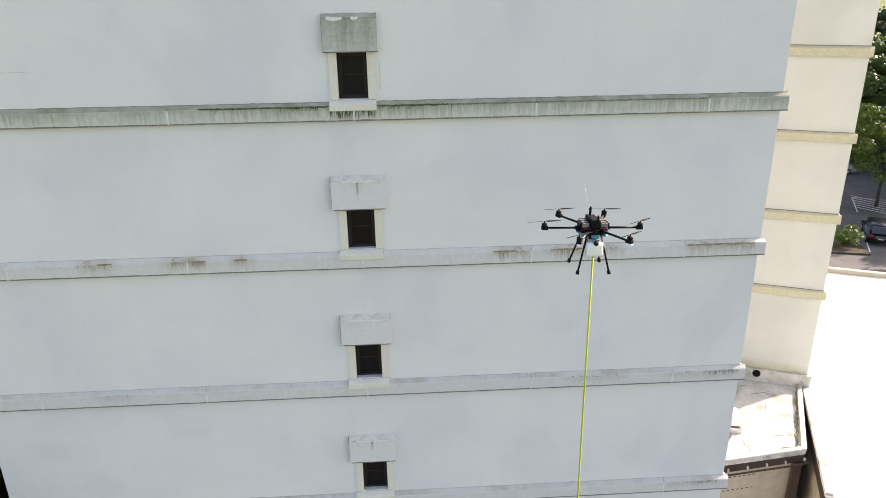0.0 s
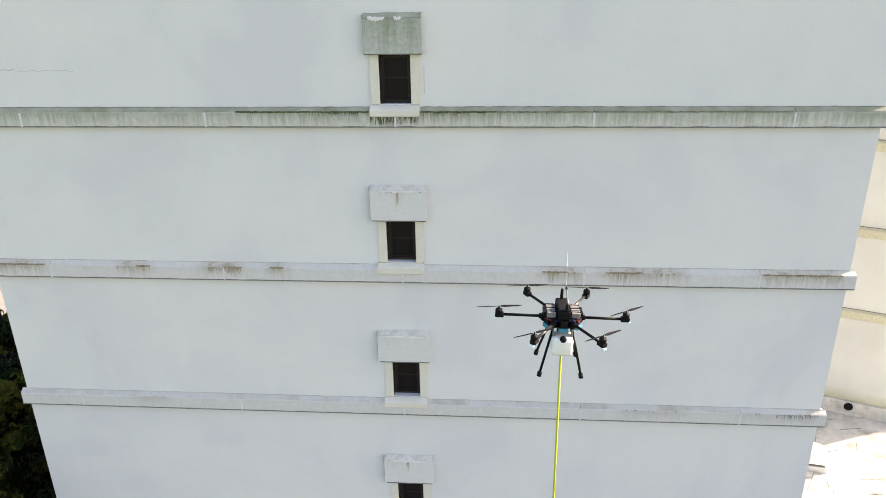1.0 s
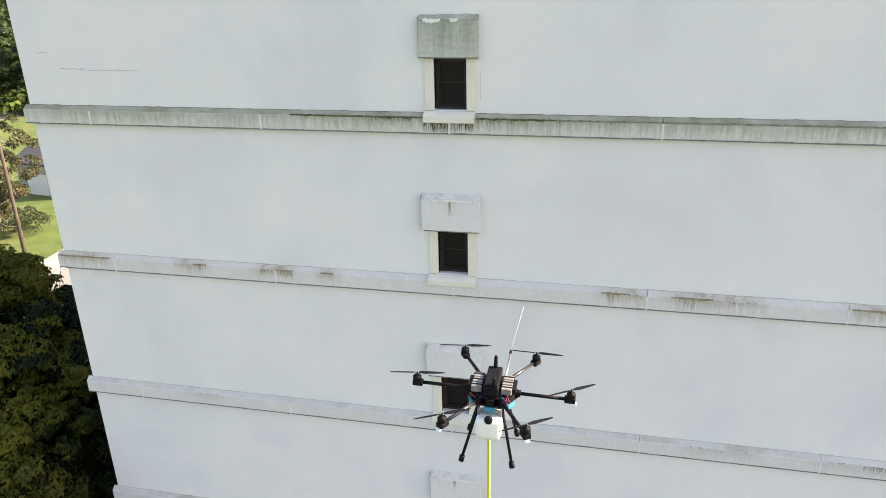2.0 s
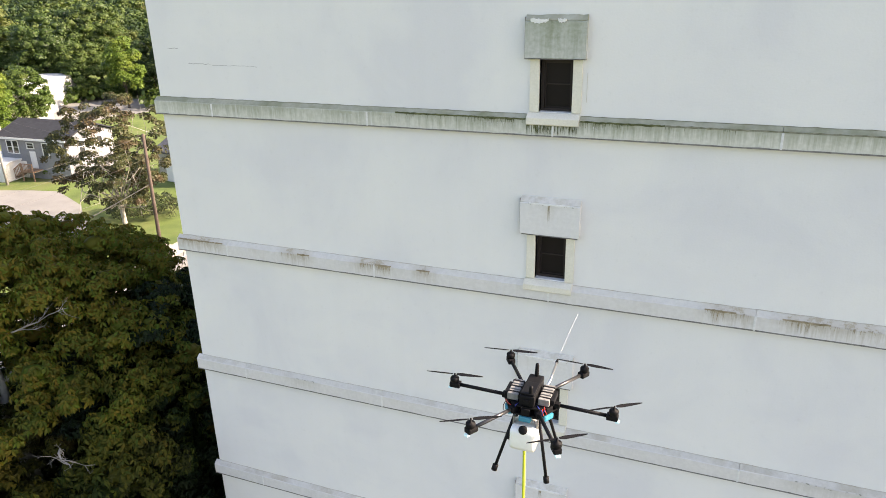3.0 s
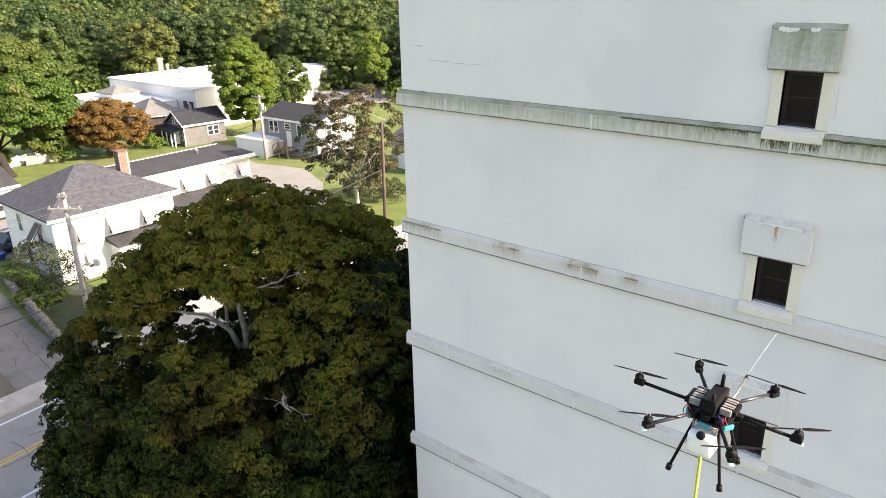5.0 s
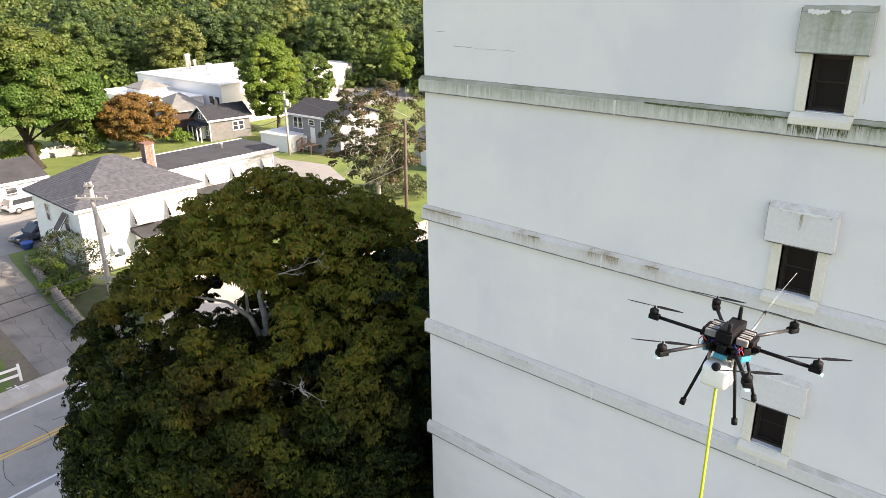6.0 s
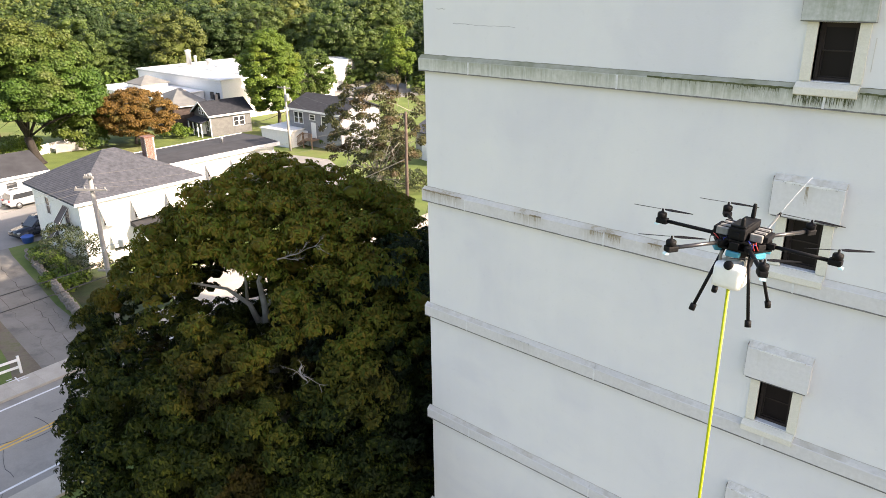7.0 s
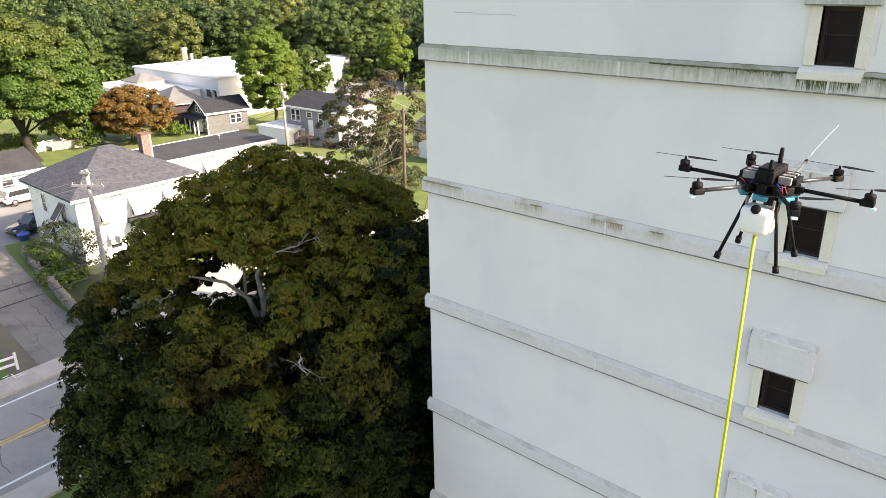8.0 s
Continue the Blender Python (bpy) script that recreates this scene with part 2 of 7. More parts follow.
M_CHIP = mottled("flaked_white", (0.72, 0.73, 0.71), (0.82, 0.82, 0.80), 6.0, 0.8)
M_SURROUND = mottled("cream_paint", (0.70, 0.675, 0.57), (0.75, 0.725, 0.63), 3.0, 0.6, 40, 0.1)
M_BRONZE = plain("bronze_frame", (0.034, 0.026, 0.023), 0.6, 0.0, 0.2)
M_PANE = glassy("dark_pane", (0.011, 0.008, 0.009), 0.4, 0.15)
M_INSIDE = plain("dark_room", (0.05, 0.045, 0.04), 0.9)
M_SEALANT = mottled("sealant", (0.62, 0.63, 0.62), (0.74, 0.74, 0.72), 8.0, 0.7)
# dirt in cracks, and the painted shade lines on courses and hoods
M_CRACK_SHADE = mottled("crack_dirt_shade", (0.12, 0.115, 0.11), (0.24, 0.235, 0.225), 14.0, 0.9)
M_MEMBRANE = mottled("white_membrane", (0.78, 0.78, 0.76), (0.84, 0.84, 0.82), 0.5, 0.6, 12, 0.1, dirt=(0.62, 0.60, 0.55), dirt_scale=0.35)
M_OLDROOF = mottled("dirty_membrane", (0.40, 0.405, 0.385), (0.57, 0.575, 0.55), 1.6, 0.85, 9, 0.3, dirt=(0.15, 0.14, 0.11), dirt_scale=1.3)
M_FASCIA = plain("brown_fascia", (0.05, 0.035, 0.028), 0.5)
M_GALV = plain("galvanised", (0.62, 0.63, 0.63), 0.4, 0.6)
M_BLOCK = mottled("beige_block", (0.42, 0.37, 0.29), (0.52, 0.47, 0.38), 3.0, 0.9, 30, 0.3)
M_GRASS = mottled("lawn", (0.066, 0.105, 0.020), (0.135, 0.182, 0.040), 0.35, 0.95, 9, 0.6, 0.05, dirt=(0.15, 0.145, 0.06), dirt_scale=0.12)
M_ASPHALT = mottled("asphalt", (0.085, 0.085, 0.088), (0.13, 0.13, 0.13), 0.25, 0.9, 18, 0.25, dirt=(0.07, 0.07, 0.072), dirt_scale=0.8)
M_ROAD = mottled("worn_road", (0.245, 0.228, 0.198), (0.32, 0.30, 0.265), 0.3, 0.9, 14, 0.25, dirt=(0.195, 0.183, 0.162), dirt_scale=0.6)
M_DRIVE = mottled("old_driveway", (0.15, 0.138, 0.117), (0.225, 0.21, 0.182), 0.35, 0.95, 12, 0.3, dirt=(0.085, 0.08, 0.073), dirt_scale=0.5)
M_LOT = mottled("pale_lot", (0.195, 0.19, 0.178), (0.265, 0.258, 0.24), 0.2, 0.9, 10, 0.2, dirt=(0.15, 0.146, 0.136), dirt_scale=0.15)
M_CONCRETE = mottled("concrete", (0.37, 0.335, 0.275), (0.48, 0.44, 0.37), 0.8, 0.9, 20, 0.3)
M_WHITELINE = mottled("road_white", (0.62, 0.62, 0.60), (0.76, 0.76, 0.74), 3.0, 0.8)
M_YELLOWLINE = mottled("road_yellow", (0.62, 0.36, 0.06), (0.70, 0.44, 0.10), 3.0, 0.8)
M_STONE = mottled("field_stone", (0.12, 0.108, 0.094), (0.25, 0.23, 0.205), 2.0, 0.95, 12, 0.6, 0.05)
M_VERGE = mottled("dry_dirt", (0.11, 0.088, 0.06), (0.19, 0.16, 0.115), 0.9, 1.0, 9, 0.5, 0.03, dirt=(0.09, 0.10, 0.035), dirt_scale=0.9)
M_COVER = mottled("ground_cover", (0.016, 0.030, 0.009), (0.034, 0.056, 0.016), 1.2, 0.95, 9, 0.7, 0.05, dirt=(0.05, 0.042, 0.022), dirt_scale=0.7)
M_RUST = mottled("rust_streak", (0.26, 0.195, 0.105), (0.42, 0.36, 0.255), 20.0, 0.9)
M_LIME = mottled("lime_chalk", (0.50, 0.51, 0.48), (0.64, 0.64, 0.61), 6.0, 0.85)
M_SOIL = mottled("mulch", (0.05, 0.04, 0.03), (0.09, 0.075, 0.055), 1.0, 1.0, 12, 0.5, 0.04)

M_WHITE_SIDING = coursed("white_clapboard", (0.78, 0.79, 0.77), (0.83, 0.84, 0.82), 0.13, "Z", 0.6, 0.8)
M_GREY_SIDING = coursed("grey_clapboard", (0.20, 0.205, 0.22), (0.25, 0.255, 0.27), 0.13, "Z", 0.65, 0.7)
M_TAUPE_SIDING = coursed("taupe_clapboard", (0.098, 0.099, 0.096), (0.14, 0.14, 0.135), 0.13, "Z", 0.65, 0.7)
M_RED_SIDING = coursed("maroon_clapboard", (0.10, 0.045, 0.04), (0.14, 0.06, 0.05), 0.13, "Z", 0.7, 0.6)
M_BEIGE = coursed("beige_clapboard", (0.36, 0.34, 0.30), (0.44, 0.42, 0.375), 0.13, "Z", 0.65, 0.75)
M_BROWN_SIDING = coursed("brown_clapboard", (0.040, 0.026, 0.022), (0.062, 0.042, 0.035), 0.13, "Z", 0.7, 0.6)
M_SHINGLE = mottled("grey_shingle", (0.044, 0.048, 0.058), (0.086, 0.091, 0.105), 3.0, 0.95, 22, 0.5, 0.02)
M_SHINGLE_DARK = mottled("charcoal_shingle", (0.015, 0.017, 0.022), (0.030, 0.033, 0.040), 2.0, 0.95, 22, 0.4, 0.02)
M_TAR = mottled("rolled_roofing", (0.027, 0.028, 0.031), (0.046, 0.047, 0.051), 0.8, 0.95, 16, 0.3)
M_TAN_ROOF = mottled("tan_shingle", (0.135, 0.138, 0.132), (0.19, 0.193, 0.183), 1.0, 0.95, 16, 0.3)
M_TRIM = mottled("white_trim", (0.76, 0.76, 0.74), (0.83, 0.83, 0.81), 4.0, 0.5, 40, 0.05)
M_BRICK = mottled("brick_red", (0.11, 0.055, 0.042), (0.22, 0.125, 0.095), 4.5, 0.9, 12, 0.4)
M_MORTAR = mottled("mortar", (0.42, 0.38, 0.34), (0.5, 0.46, 0.42), 8.0, 0.95)
M_AWNING = mottled("white_awning", (0.72, 0.71, 0.64), (0.80, 0.79, 0.72), 2.0, 0.6, 40, 0.05)
M_AWNING_DARK = mottled("brown_awning", (0.055, 0.035, 0.033), (0.085, 0.055, 0.05), 3.0, 0.6, 40, 0.05)
M_HOUSE_PANE = glassy("house_pane", (0.03, 0.033, 0.036), 0.08)
M_WOOD_POLE = mottled("weathered_pole", (0.24, 0.228, 0.21), (0.36, 0.345, 0.32), 2.0, 0.9, 30, 0.4)
M_BROWN_POLE = mottled("brown_pole", (0.066, 0.048, 0.038), (0.11, 0.083, 0.067), 2.0, 0.9, 30, 0.4)
M_WIRE = plain("wire", (0.03, 0.03, 0.03), 0.6)
M_WIRE_PALE = plain("bare_wire", (0.10, 0.097, 0.09), 0.5)
M_PORCELAIN = plain("insulator", (0.33, 0.33, 0.32), 0.4)
M_STAIR_WOOD = mottled("deck_wood", (0.24, 0.15, 0.10), (0.33, 0.22, 0.15), 4.0, 0.9)

M_BARK = mottled("grey_bark", (0.030, 0.026, 0.021), (0.07, 0.062, 0.052), 3.0, 0.95, 24, 0.8, 0.03)
M_BARK_GREY = mottled("lichen_bark", (0.20, 0.20, 0.17), (0.40, 0.395, 0.345), 3.0, 0.95, 20, 0.7, 0.03)
M_BARK_TWIG = mottled("dead_twig", (0.20, 0.19, 0.17), (0.34, 0.325, 0.30), 3.0, 0.95, 24, 0.4)
M_DIRT = mottled("roof_dirt", (0.16, 0.15, 0.12), (0.27, 0.26, 0.225), 5.0, 0.95, 30, 0.3)
M_BARK_PALE = mottled("pale_bark", (0.25, 0.23, 0.20), (0.42, 0.395, 0.35), 3.0, 0.95, 24, 0.6, 0.03)
# maple: the crown's lit top and shaded lower half put into leaf colour
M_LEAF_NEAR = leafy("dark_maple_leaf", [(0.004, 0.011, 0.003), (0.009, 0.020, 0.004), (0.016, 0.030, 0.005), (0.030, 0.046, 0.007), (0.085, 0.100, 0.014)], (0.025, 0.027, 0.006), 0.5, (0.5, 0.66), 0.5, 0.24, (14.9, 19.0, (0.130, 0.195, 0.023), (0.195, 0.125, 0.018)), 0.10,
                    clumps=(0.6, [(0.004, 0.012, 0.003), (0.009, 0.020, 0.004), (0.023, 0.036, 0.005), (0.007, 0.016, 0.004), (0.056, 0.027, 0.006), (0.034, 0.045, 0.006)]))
# near-black leaf tone: the shade beside the tower put into the colour
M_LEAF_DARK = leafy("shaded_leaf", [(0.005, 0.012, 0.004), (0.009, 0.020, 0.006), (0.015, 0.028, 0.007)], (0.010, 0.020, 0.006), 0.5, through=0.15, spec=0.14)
M_LEAF_SHRUB = leafy("shrub_leaf", [(0.030, 0.044, 0.018), (0.042, 0.058, 0.022), (0.056, 0.070, 0.028)], (0.06, 0.062, 0.03), 0.5)
M_LEAF_GREEN = leafy("green_leaf", [(0.044, 0.080, 0.018), (0.066, 0.110, 0.023), (0.086, 0.134, 0.028)], (0.10, 0.125, 0.03), 0.25, vary=0.4)
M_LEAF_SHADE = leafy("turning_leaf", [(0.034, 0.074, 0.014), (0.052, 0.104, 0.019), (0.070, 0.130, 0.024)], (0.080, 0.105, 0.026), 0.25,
                     ripe_lit=(15.5, 25.0, (0.10, 0.115, 0.026), (0.125, 0.085, 0.028)))
M_BARK_DARK = mottled("dark_bark", (0.016, 0.013, 0.011), (0.036, 0.030, 0.025), 3.0, 0.95, 24, 0.8, 0.03)
M_LEAF_BRIGHT = leafy("bright_leaf", [(0.060, 0.104, 0.016), (0.082, 0.136, 0.020), (0.106, 0.165, 0.026)], (0.14, 0.178, 0.026), 0.3)
M_LEAF_ORANGE = leafy("orange_leaf", [(0.092, 0.055, 0.016), (0.135, 0.08, 0.022), (0.18, 0.108, 0.03)], (0.105, 0.094, 0.028), 0.5, (0.55, 0.7))
M_LEAF_DRY = leafy("dry_leaf", [(0.044, 0.053, 0.020), (0.062, 0.070, 0.026), (0.080, 0.080, 0.034)], (0.086, 0.056, 0.032), 0.5, (0.48, 0.62))
M_LEAF_WOODS = leafy("woods_leaf", [(0.044, 0.074, 0.020), (0.056, 0.092, 0.023), (0.068, 0.106, 0.027), (0.080, 0.118, 0.031)], (0.094, 0.116, 0.034), 0.045, (0.5, 0.62), vary=0.9)
M_LEAF_DEEP = leafy("deep_woods_leaf", [(0.028, 0.052, 0.018), (0.035, 0.062, 0.020), (0.044, 0.074, 0.023)], (0.052, 0.076, 0.024), 0.1, vary=0.6)
M_LEAF_OLIVE = leafy("olive_woods_leaf", [(0.070, 0.092, 0.025), (0.084, 0.106, 0.029), (0.098, 0.118, 0.034)], (0.105, 0.112, 0.034), 0.1, vary=0.6)
M_LEAF_FAR = leafy("far_leaf", [(0.030, 0.052, 0.028), (0.045, 0.068, 0.035)], (0.05, 0.07, 0.04), 0.02)

M_CARBON = plain("carbon_black", (0.006, 0.006, 0.007), 0.5, 0.0, 0.14, 200, 0.3)
# same carbon, with the light reflected on two arms put into its colour
M_CARBON_SHEEN = plain("carbon_sheen", (0.06, 0.06, 0.063), 0.28, 0.5, 0.6, 300, 0.4)
M_BLACK = plain("black_plastic", (0.007, 0.007, 0.008), 0.6, 0.0, 0.12)
M_BLUE = plain("blue_bracket", (0.025, 0.24, 0.35), 0.45)
M_PACK = mottled("grey_pack", (0.15, 0.147, 0.138), (0.27, 0.265, 0.25), 20.0, 0.6, 90, 0.1)
M_TANK = plain("white_tank", (0.80, 0.80, 0.76), 0.45, 0.0, 0.4, 30, 0.1)
M_HOSE = plain("yellow_hose", (0.40, 0.46, 0.012), 0.5, 0.0, 0.4, 50, 0.1)
M_RED_WIRE = plain("red_wire", (0.5, 0.04, 0.03), 0.5)
M_BLUE_WIRE = plain("blue_wire", (0.03, 0.05, 0.4), 0.5)
M_STEEL = plain("steel", (0.5, 0.5, 0.5), 0.3, 0.9)
M_WATER = plain("water_jet", (0.6, 0.62, 0.64), 0.5, 0.0, 0.5, 40, 0.05)
M_LED = bpy.data.materials.new("lamp_led")
M_LED.use_nodes = True
M_LED.node_tree.nodes["Principled BSDF"].inputs["Base Color"].default_value = (0.35, 0.55, 0.6, 1)
M_LED.node_tree.nodes["Principled BSDF"].inputs["Emission Color"].default_value = (0.6, 0.9, 1.0, 1)
M_LED.node_tree.nodes["Principled BSDF"].inputs["Emission Strength"].default_value = 0.12

M_CAR_WHITE = plain("white_car_paint", (0.72, 0.73, 0.74), 0.25, 0.0, 0.6, 5, 0.05)
M_CAR_DARK = plain("dark_car_paint", (0.012, 0.016, 0.026), 0.2, 0.2, 0.6, 5, 0.05)
M_CAR_SILVER = plain("silver_car_paint", (0.45, 0.46, 0.48), 0.28, 0.5, 0.6, 5, 0.05)
M_TYRE = plain("tyre", (0.02, 0.02, 0.02), 0.8)
M_LAMP_RED = plain("red_lens", (0.35, 0.02, 0.02), 0.2)
M_TARP_BLUE = plain("blue_plastic", (0.03, 0.10, 0.38), 0.4)


# ---- mesh helpers ----
def part(name, bm, material, parent=None, label="", smooth=False):
    me = bpy.data.meshes.new(name)
    bm.normal_update()
    bm.to_mesh(me)
    bm.free()
    me.materials.append(material)
    if smooth:
        for p in me.polygons:
            p.use_smooth = True
    ob = new(name, me)
    if parent:
        ob.parent = parent
    if label:
        ob["label"] = label
    return ob


def shared(name, me, parent, m=None):
    ob = new(name, me)
    ob.parent = parent
    if m is not None:
        ob.matrix_basis = m
    return ob


def thing(name, label, category, at=(0, 0, 0), turn=0, group="", kind=""):
    ob = new(name)
    ob.empty_display_size = 0.2
    ob.matrix_basis = pose(*at, 0, 0, turn)
    return tagged(ob, label, category, group, kind)


def box(bm, x0, x1, y0, y1, z0, z1, m=None, bevel=0.0):
    vs = [bm.verts.new(v) for v in ((x0, y0, z0), (x1, y0, z0), (x1, y1, z0), (x0, y1, z0), (x0, y0, z1), (x1, y0, z1), (x1, y1, z1), (x0, y1, z1))]
    fs = [bm.faces.new([vs[i] for i in q]) for q in ((3, 2, 1, 0), (4, 5, 6, 7), (0, 1, 5, 4), (1, 2, 6, 5), (2, 3, 7, 6), (3, 0, 4, 7))]
    if bevel:
        es = list({e for f in fs for e in f.edges})
        r = bmesh.ops.bevel(bm, geom=es, offset=bevel, segments=2, affect="EDGES", profile=0.6)
        vs = list({v for f in r["faces"] for v in f.verts} | {v for v in vs if v.is_valid})
    if m is not None:
        bmesh.ops.transform(bm, matrix=m, verts=[v for v in vs if v.is_valid])
    return bm


def boxed(*dims, bevel=0.0, m=None):
    return box(bmesh.new(), *dims, bevel=bevel, m=m)


def prism(bm, outline, y0, y1, axes="xz", m=None):
    """Outline in two axes, drawn out along the third."""
    def at(a, b, c):
        return {"xz": (a, c, b), "yz": (c, a, b), "xy": (a, b, c)}[axes]
    lo = [bm.verts.new(at(a, b, y0)) for a, b in outline]
    hi = [bm.verts.new(at(a, b, y1)) for a, b in outline]
    n = len(outline)
    bm.faces.new(lo)
    bm.faces.new(hi[::-1])
    for i in range(n):
        bm.faces.new((lo[i], hi[i], hi[(i + 1) % n], lo[(i + 1) % n]))
    if m is not None:
        bmesh.ops.transform(bm, matrix=m, verts=lo + hi)
    bmesh.ops.recalc_face_normals(bm, faces=bm.faces[:])
    return bm


def tube(bm, pts, radii, sides=8, cap=True):
    """A tapered tube along points."""
    pts = [Vector(p) for p in pts]
    if isinstance(radii, (int, float)):
        radii = [radii] * len(pts)
    rings, ref = [], Vector((0.31, 0.77, 0.55))
    for i, p in enumerate(pts):
        d = (pts[min(i + 1, len(pts) - 1)] - pts[max(i - 1, 0)]).normalized()
        u = d.cross(ref if abs(d.dot(ref)) < 0.95 else Vector((1, 0, 0))).normalized()
        v = d.cross(u)
        rings.append([bm.verts.new(p + (u * math.cos(a) + v * math.sin(a)) * radii[i]) for a in (k * math.tau / sides for k in range(sides))])
    for a, b in zip(rings, rings[1:]):
        for k in range(sides):
            bm.faces.new((a[k], a[(k + 1) % sides], b[(k + 1) % sides], b[k]))
    if cap:
        bm.faces.new(rings[0][::-1])
        bm.faces.new(rings[-1])
    return bm


def lathe(bm, profile, sides=16, m=None):
    """Radius and height pairs, turned about z."""
    rings = [[bm.verts.new((r * math.cos(a), r * math.sin(a), z)) for a in (k * math.tau / sides for k in range(sides))] for r, z in profile]
    for a, b in zip(rings, rings[1:]):
        for k in range(sides):
            bm.faces.new((a[k], a[(k + 1) % sides], b[(k + 1) % sides], b[k]))
    bm.faces.new(rings[0][::-1])
    bm.faces.new(rings[-1])
    if m is not None:
        bmesh.ops.transform(bm, matrix=m, verts=[v for r in rings for v in r])
    return bm


def sag(a, b, drop, n=14):
    a, b = Vector(a), Vector(b)
    return [a.lerp(b, i / n) - Vector((0, 0, drop * 4 * (i / n) * (1 - i / n))) for i in range(n + 1)]


def sheet(name, outline, z, material, label, category, kind="structure", thick=0.0):
    bm = bmesh.new()
    if thick:
        prism(bm, outline, z - thick, z, "xy")
    else:
        bm.faces.new([bm.verts.new((x, y, z)) for x, y in outline])
    ob = part(name, bm, material)
    return tagged(ob, label, category, kind=kind)


def raw_mesh(name, verts, tris, material):
    """A mesh from arrays of vertices and triangles."""
    me = bpy.data.meshes.new(name)
    me.vertices.add(len(verts))
    me.vertices.foreach_set("co", np.ascontiguousarray(verts, dtype=np.float32).ravel())
    me.loops.add(len(tris) * 3)
    me.loops.foreach_set("vertex_index", np.ascontiguousarray(tris, dtype=np.int32).ravel())
    me.polygons.add(len(tris))
    me.polygons.foreach_set("loop_start", np.arange(0, len(tris) * 3, 3, dtype=np.int32))
    me.materials.append(material)
    me.update(calc_edges=True)
    return me


# ---- foliage ----
KITE = np.array([(0, 0, 0), (-0.34, 0.42, 0.07), (0, 1.0, -0.16), (0.34, 0.42, 0.07), (0, 0.5, -0.02)], dtype=float)
KITE_TRIS = np.array([(0, 4, 1), (1, 4, 2), (0, 3, 4), (3, 2, 4)])
CARD = np.array([(0, -0.1, 0), (-0.5, 0.35, 0.1), (-0.22, 0.9, -0.08), (0.3, 1.0, -0.1), (0.52, 0.4, 0.06)], dtype=float)
CARD_TRIS = np.array([(0, 2, 1), (0, 3, 2), (0, 4, 3)])

SPRAY = np.array([(0, -0.15, 0), (-0.45, 0.4, 0.08), (0, 1.0, -0.12), (0.45, 0.4, 0.08)], dtype=float)
SPRAY_TRIS = np.array([(0, 2, 1), (0, 3, 2)])
LEAFLET = np.array([(0, 0, 0), (-0.2, 0.5, 0.05), (0, 1.0, -0.2), (0.2, 0.5, 0.05)], dtype=float)
LEAFLET_TRIS = np.array([(0, 2, 1), (0, 3, 2)])


def unit(a):
    return a / np.maximum(np.linalg.norm(a, axis=1, keepdims=True), 1e-9)


def scatter_leaves(rng, centres, radii, count, size, droop, fan=1, shape=(KITE, KITE_TRIS), crown_mid=None, flat=0.85, shell=0.72, tuft=False):
    """Leaves on the outer shells of puffs: position, heading and size of each, as one pair of arrays."""
    centres, radii = np.asarray(centres, float), np.asarray(radii, float)
    weight = radii ** 2 / (radii ** 2).sum()
    pick = rng.choice(len(centres), count, p=weight)
    out = unit(rng.normal(size=(count, 3)))
    if crown_mid is not None:
        away = unit(centres[pick] - np.asarray(crown_mid, float))
        flip = (out * away).sum(1) < -0.25
        out[flip] *= -1
    floor = -0.2 if tuft else -0.3
    out[:, 2] = np.where(out[:, 2] < floor, -out[:, 2], out[:, 2])
    axis = unit(out + np.array([0, 0, 0.6]))
    side = unit(np.cross(axis, rng.normal(size=(count, 3))))
    other = np.cross(axis, side)
    depth = rng.uniform(shell, 1.06, count) ** 0.8
    pos = centres[pick] + out * (radii[pick] * depth)[:, None] * np.array([1, 1, flat])
    base, tris = shape
    all_v = []
    for k in range(fan):
        t = unit(np.cross(out, rng.normal(size=(count, 3)))) * 0.9 + out * 0.45 + np.array([0, 0, -droop]) + rng.normal(size=(count, 3)) * 0.25
        if tuft:
            a = math.tau * k / fan + rng.uniform(-0.3, 0.3, (count, 1))
            t = side * np.cos(a) + other * np.sin(a) + axis * 0.2 + np.array([0, 0, -droop]) * rng.uniform(0.5, 1.5, (count, 1))
        t = unit(t)
        n = axis + rng.normal(size=(count, 3)) * 0.15 if tuft else unit(out * 0.8 + np.array([0, 0, 0.7]) + rng.normal(size=(count, 3)) * 0.28)
        s = unit(np.cross(t, n))
        n = np.cross(s, t)
        sz = size * rng.uniform(0.65, 1.25, count)
        v = (base[None, :, 0, None] * s[:, None] + base[None, :, 1, None] * t[:, None] + base[None, :, 2, None] * n[:, None]) * sz[:, None, None] + pos[:, None]
        all_v.append(v.reshape(-1, 3))
    verts = np.concatenate(all_v)
    total = count * fan
    faces = (tris[None] + (np.arange(total) * len(base))[:, None, None]).reshape(-1, 3)
    return verts, faces


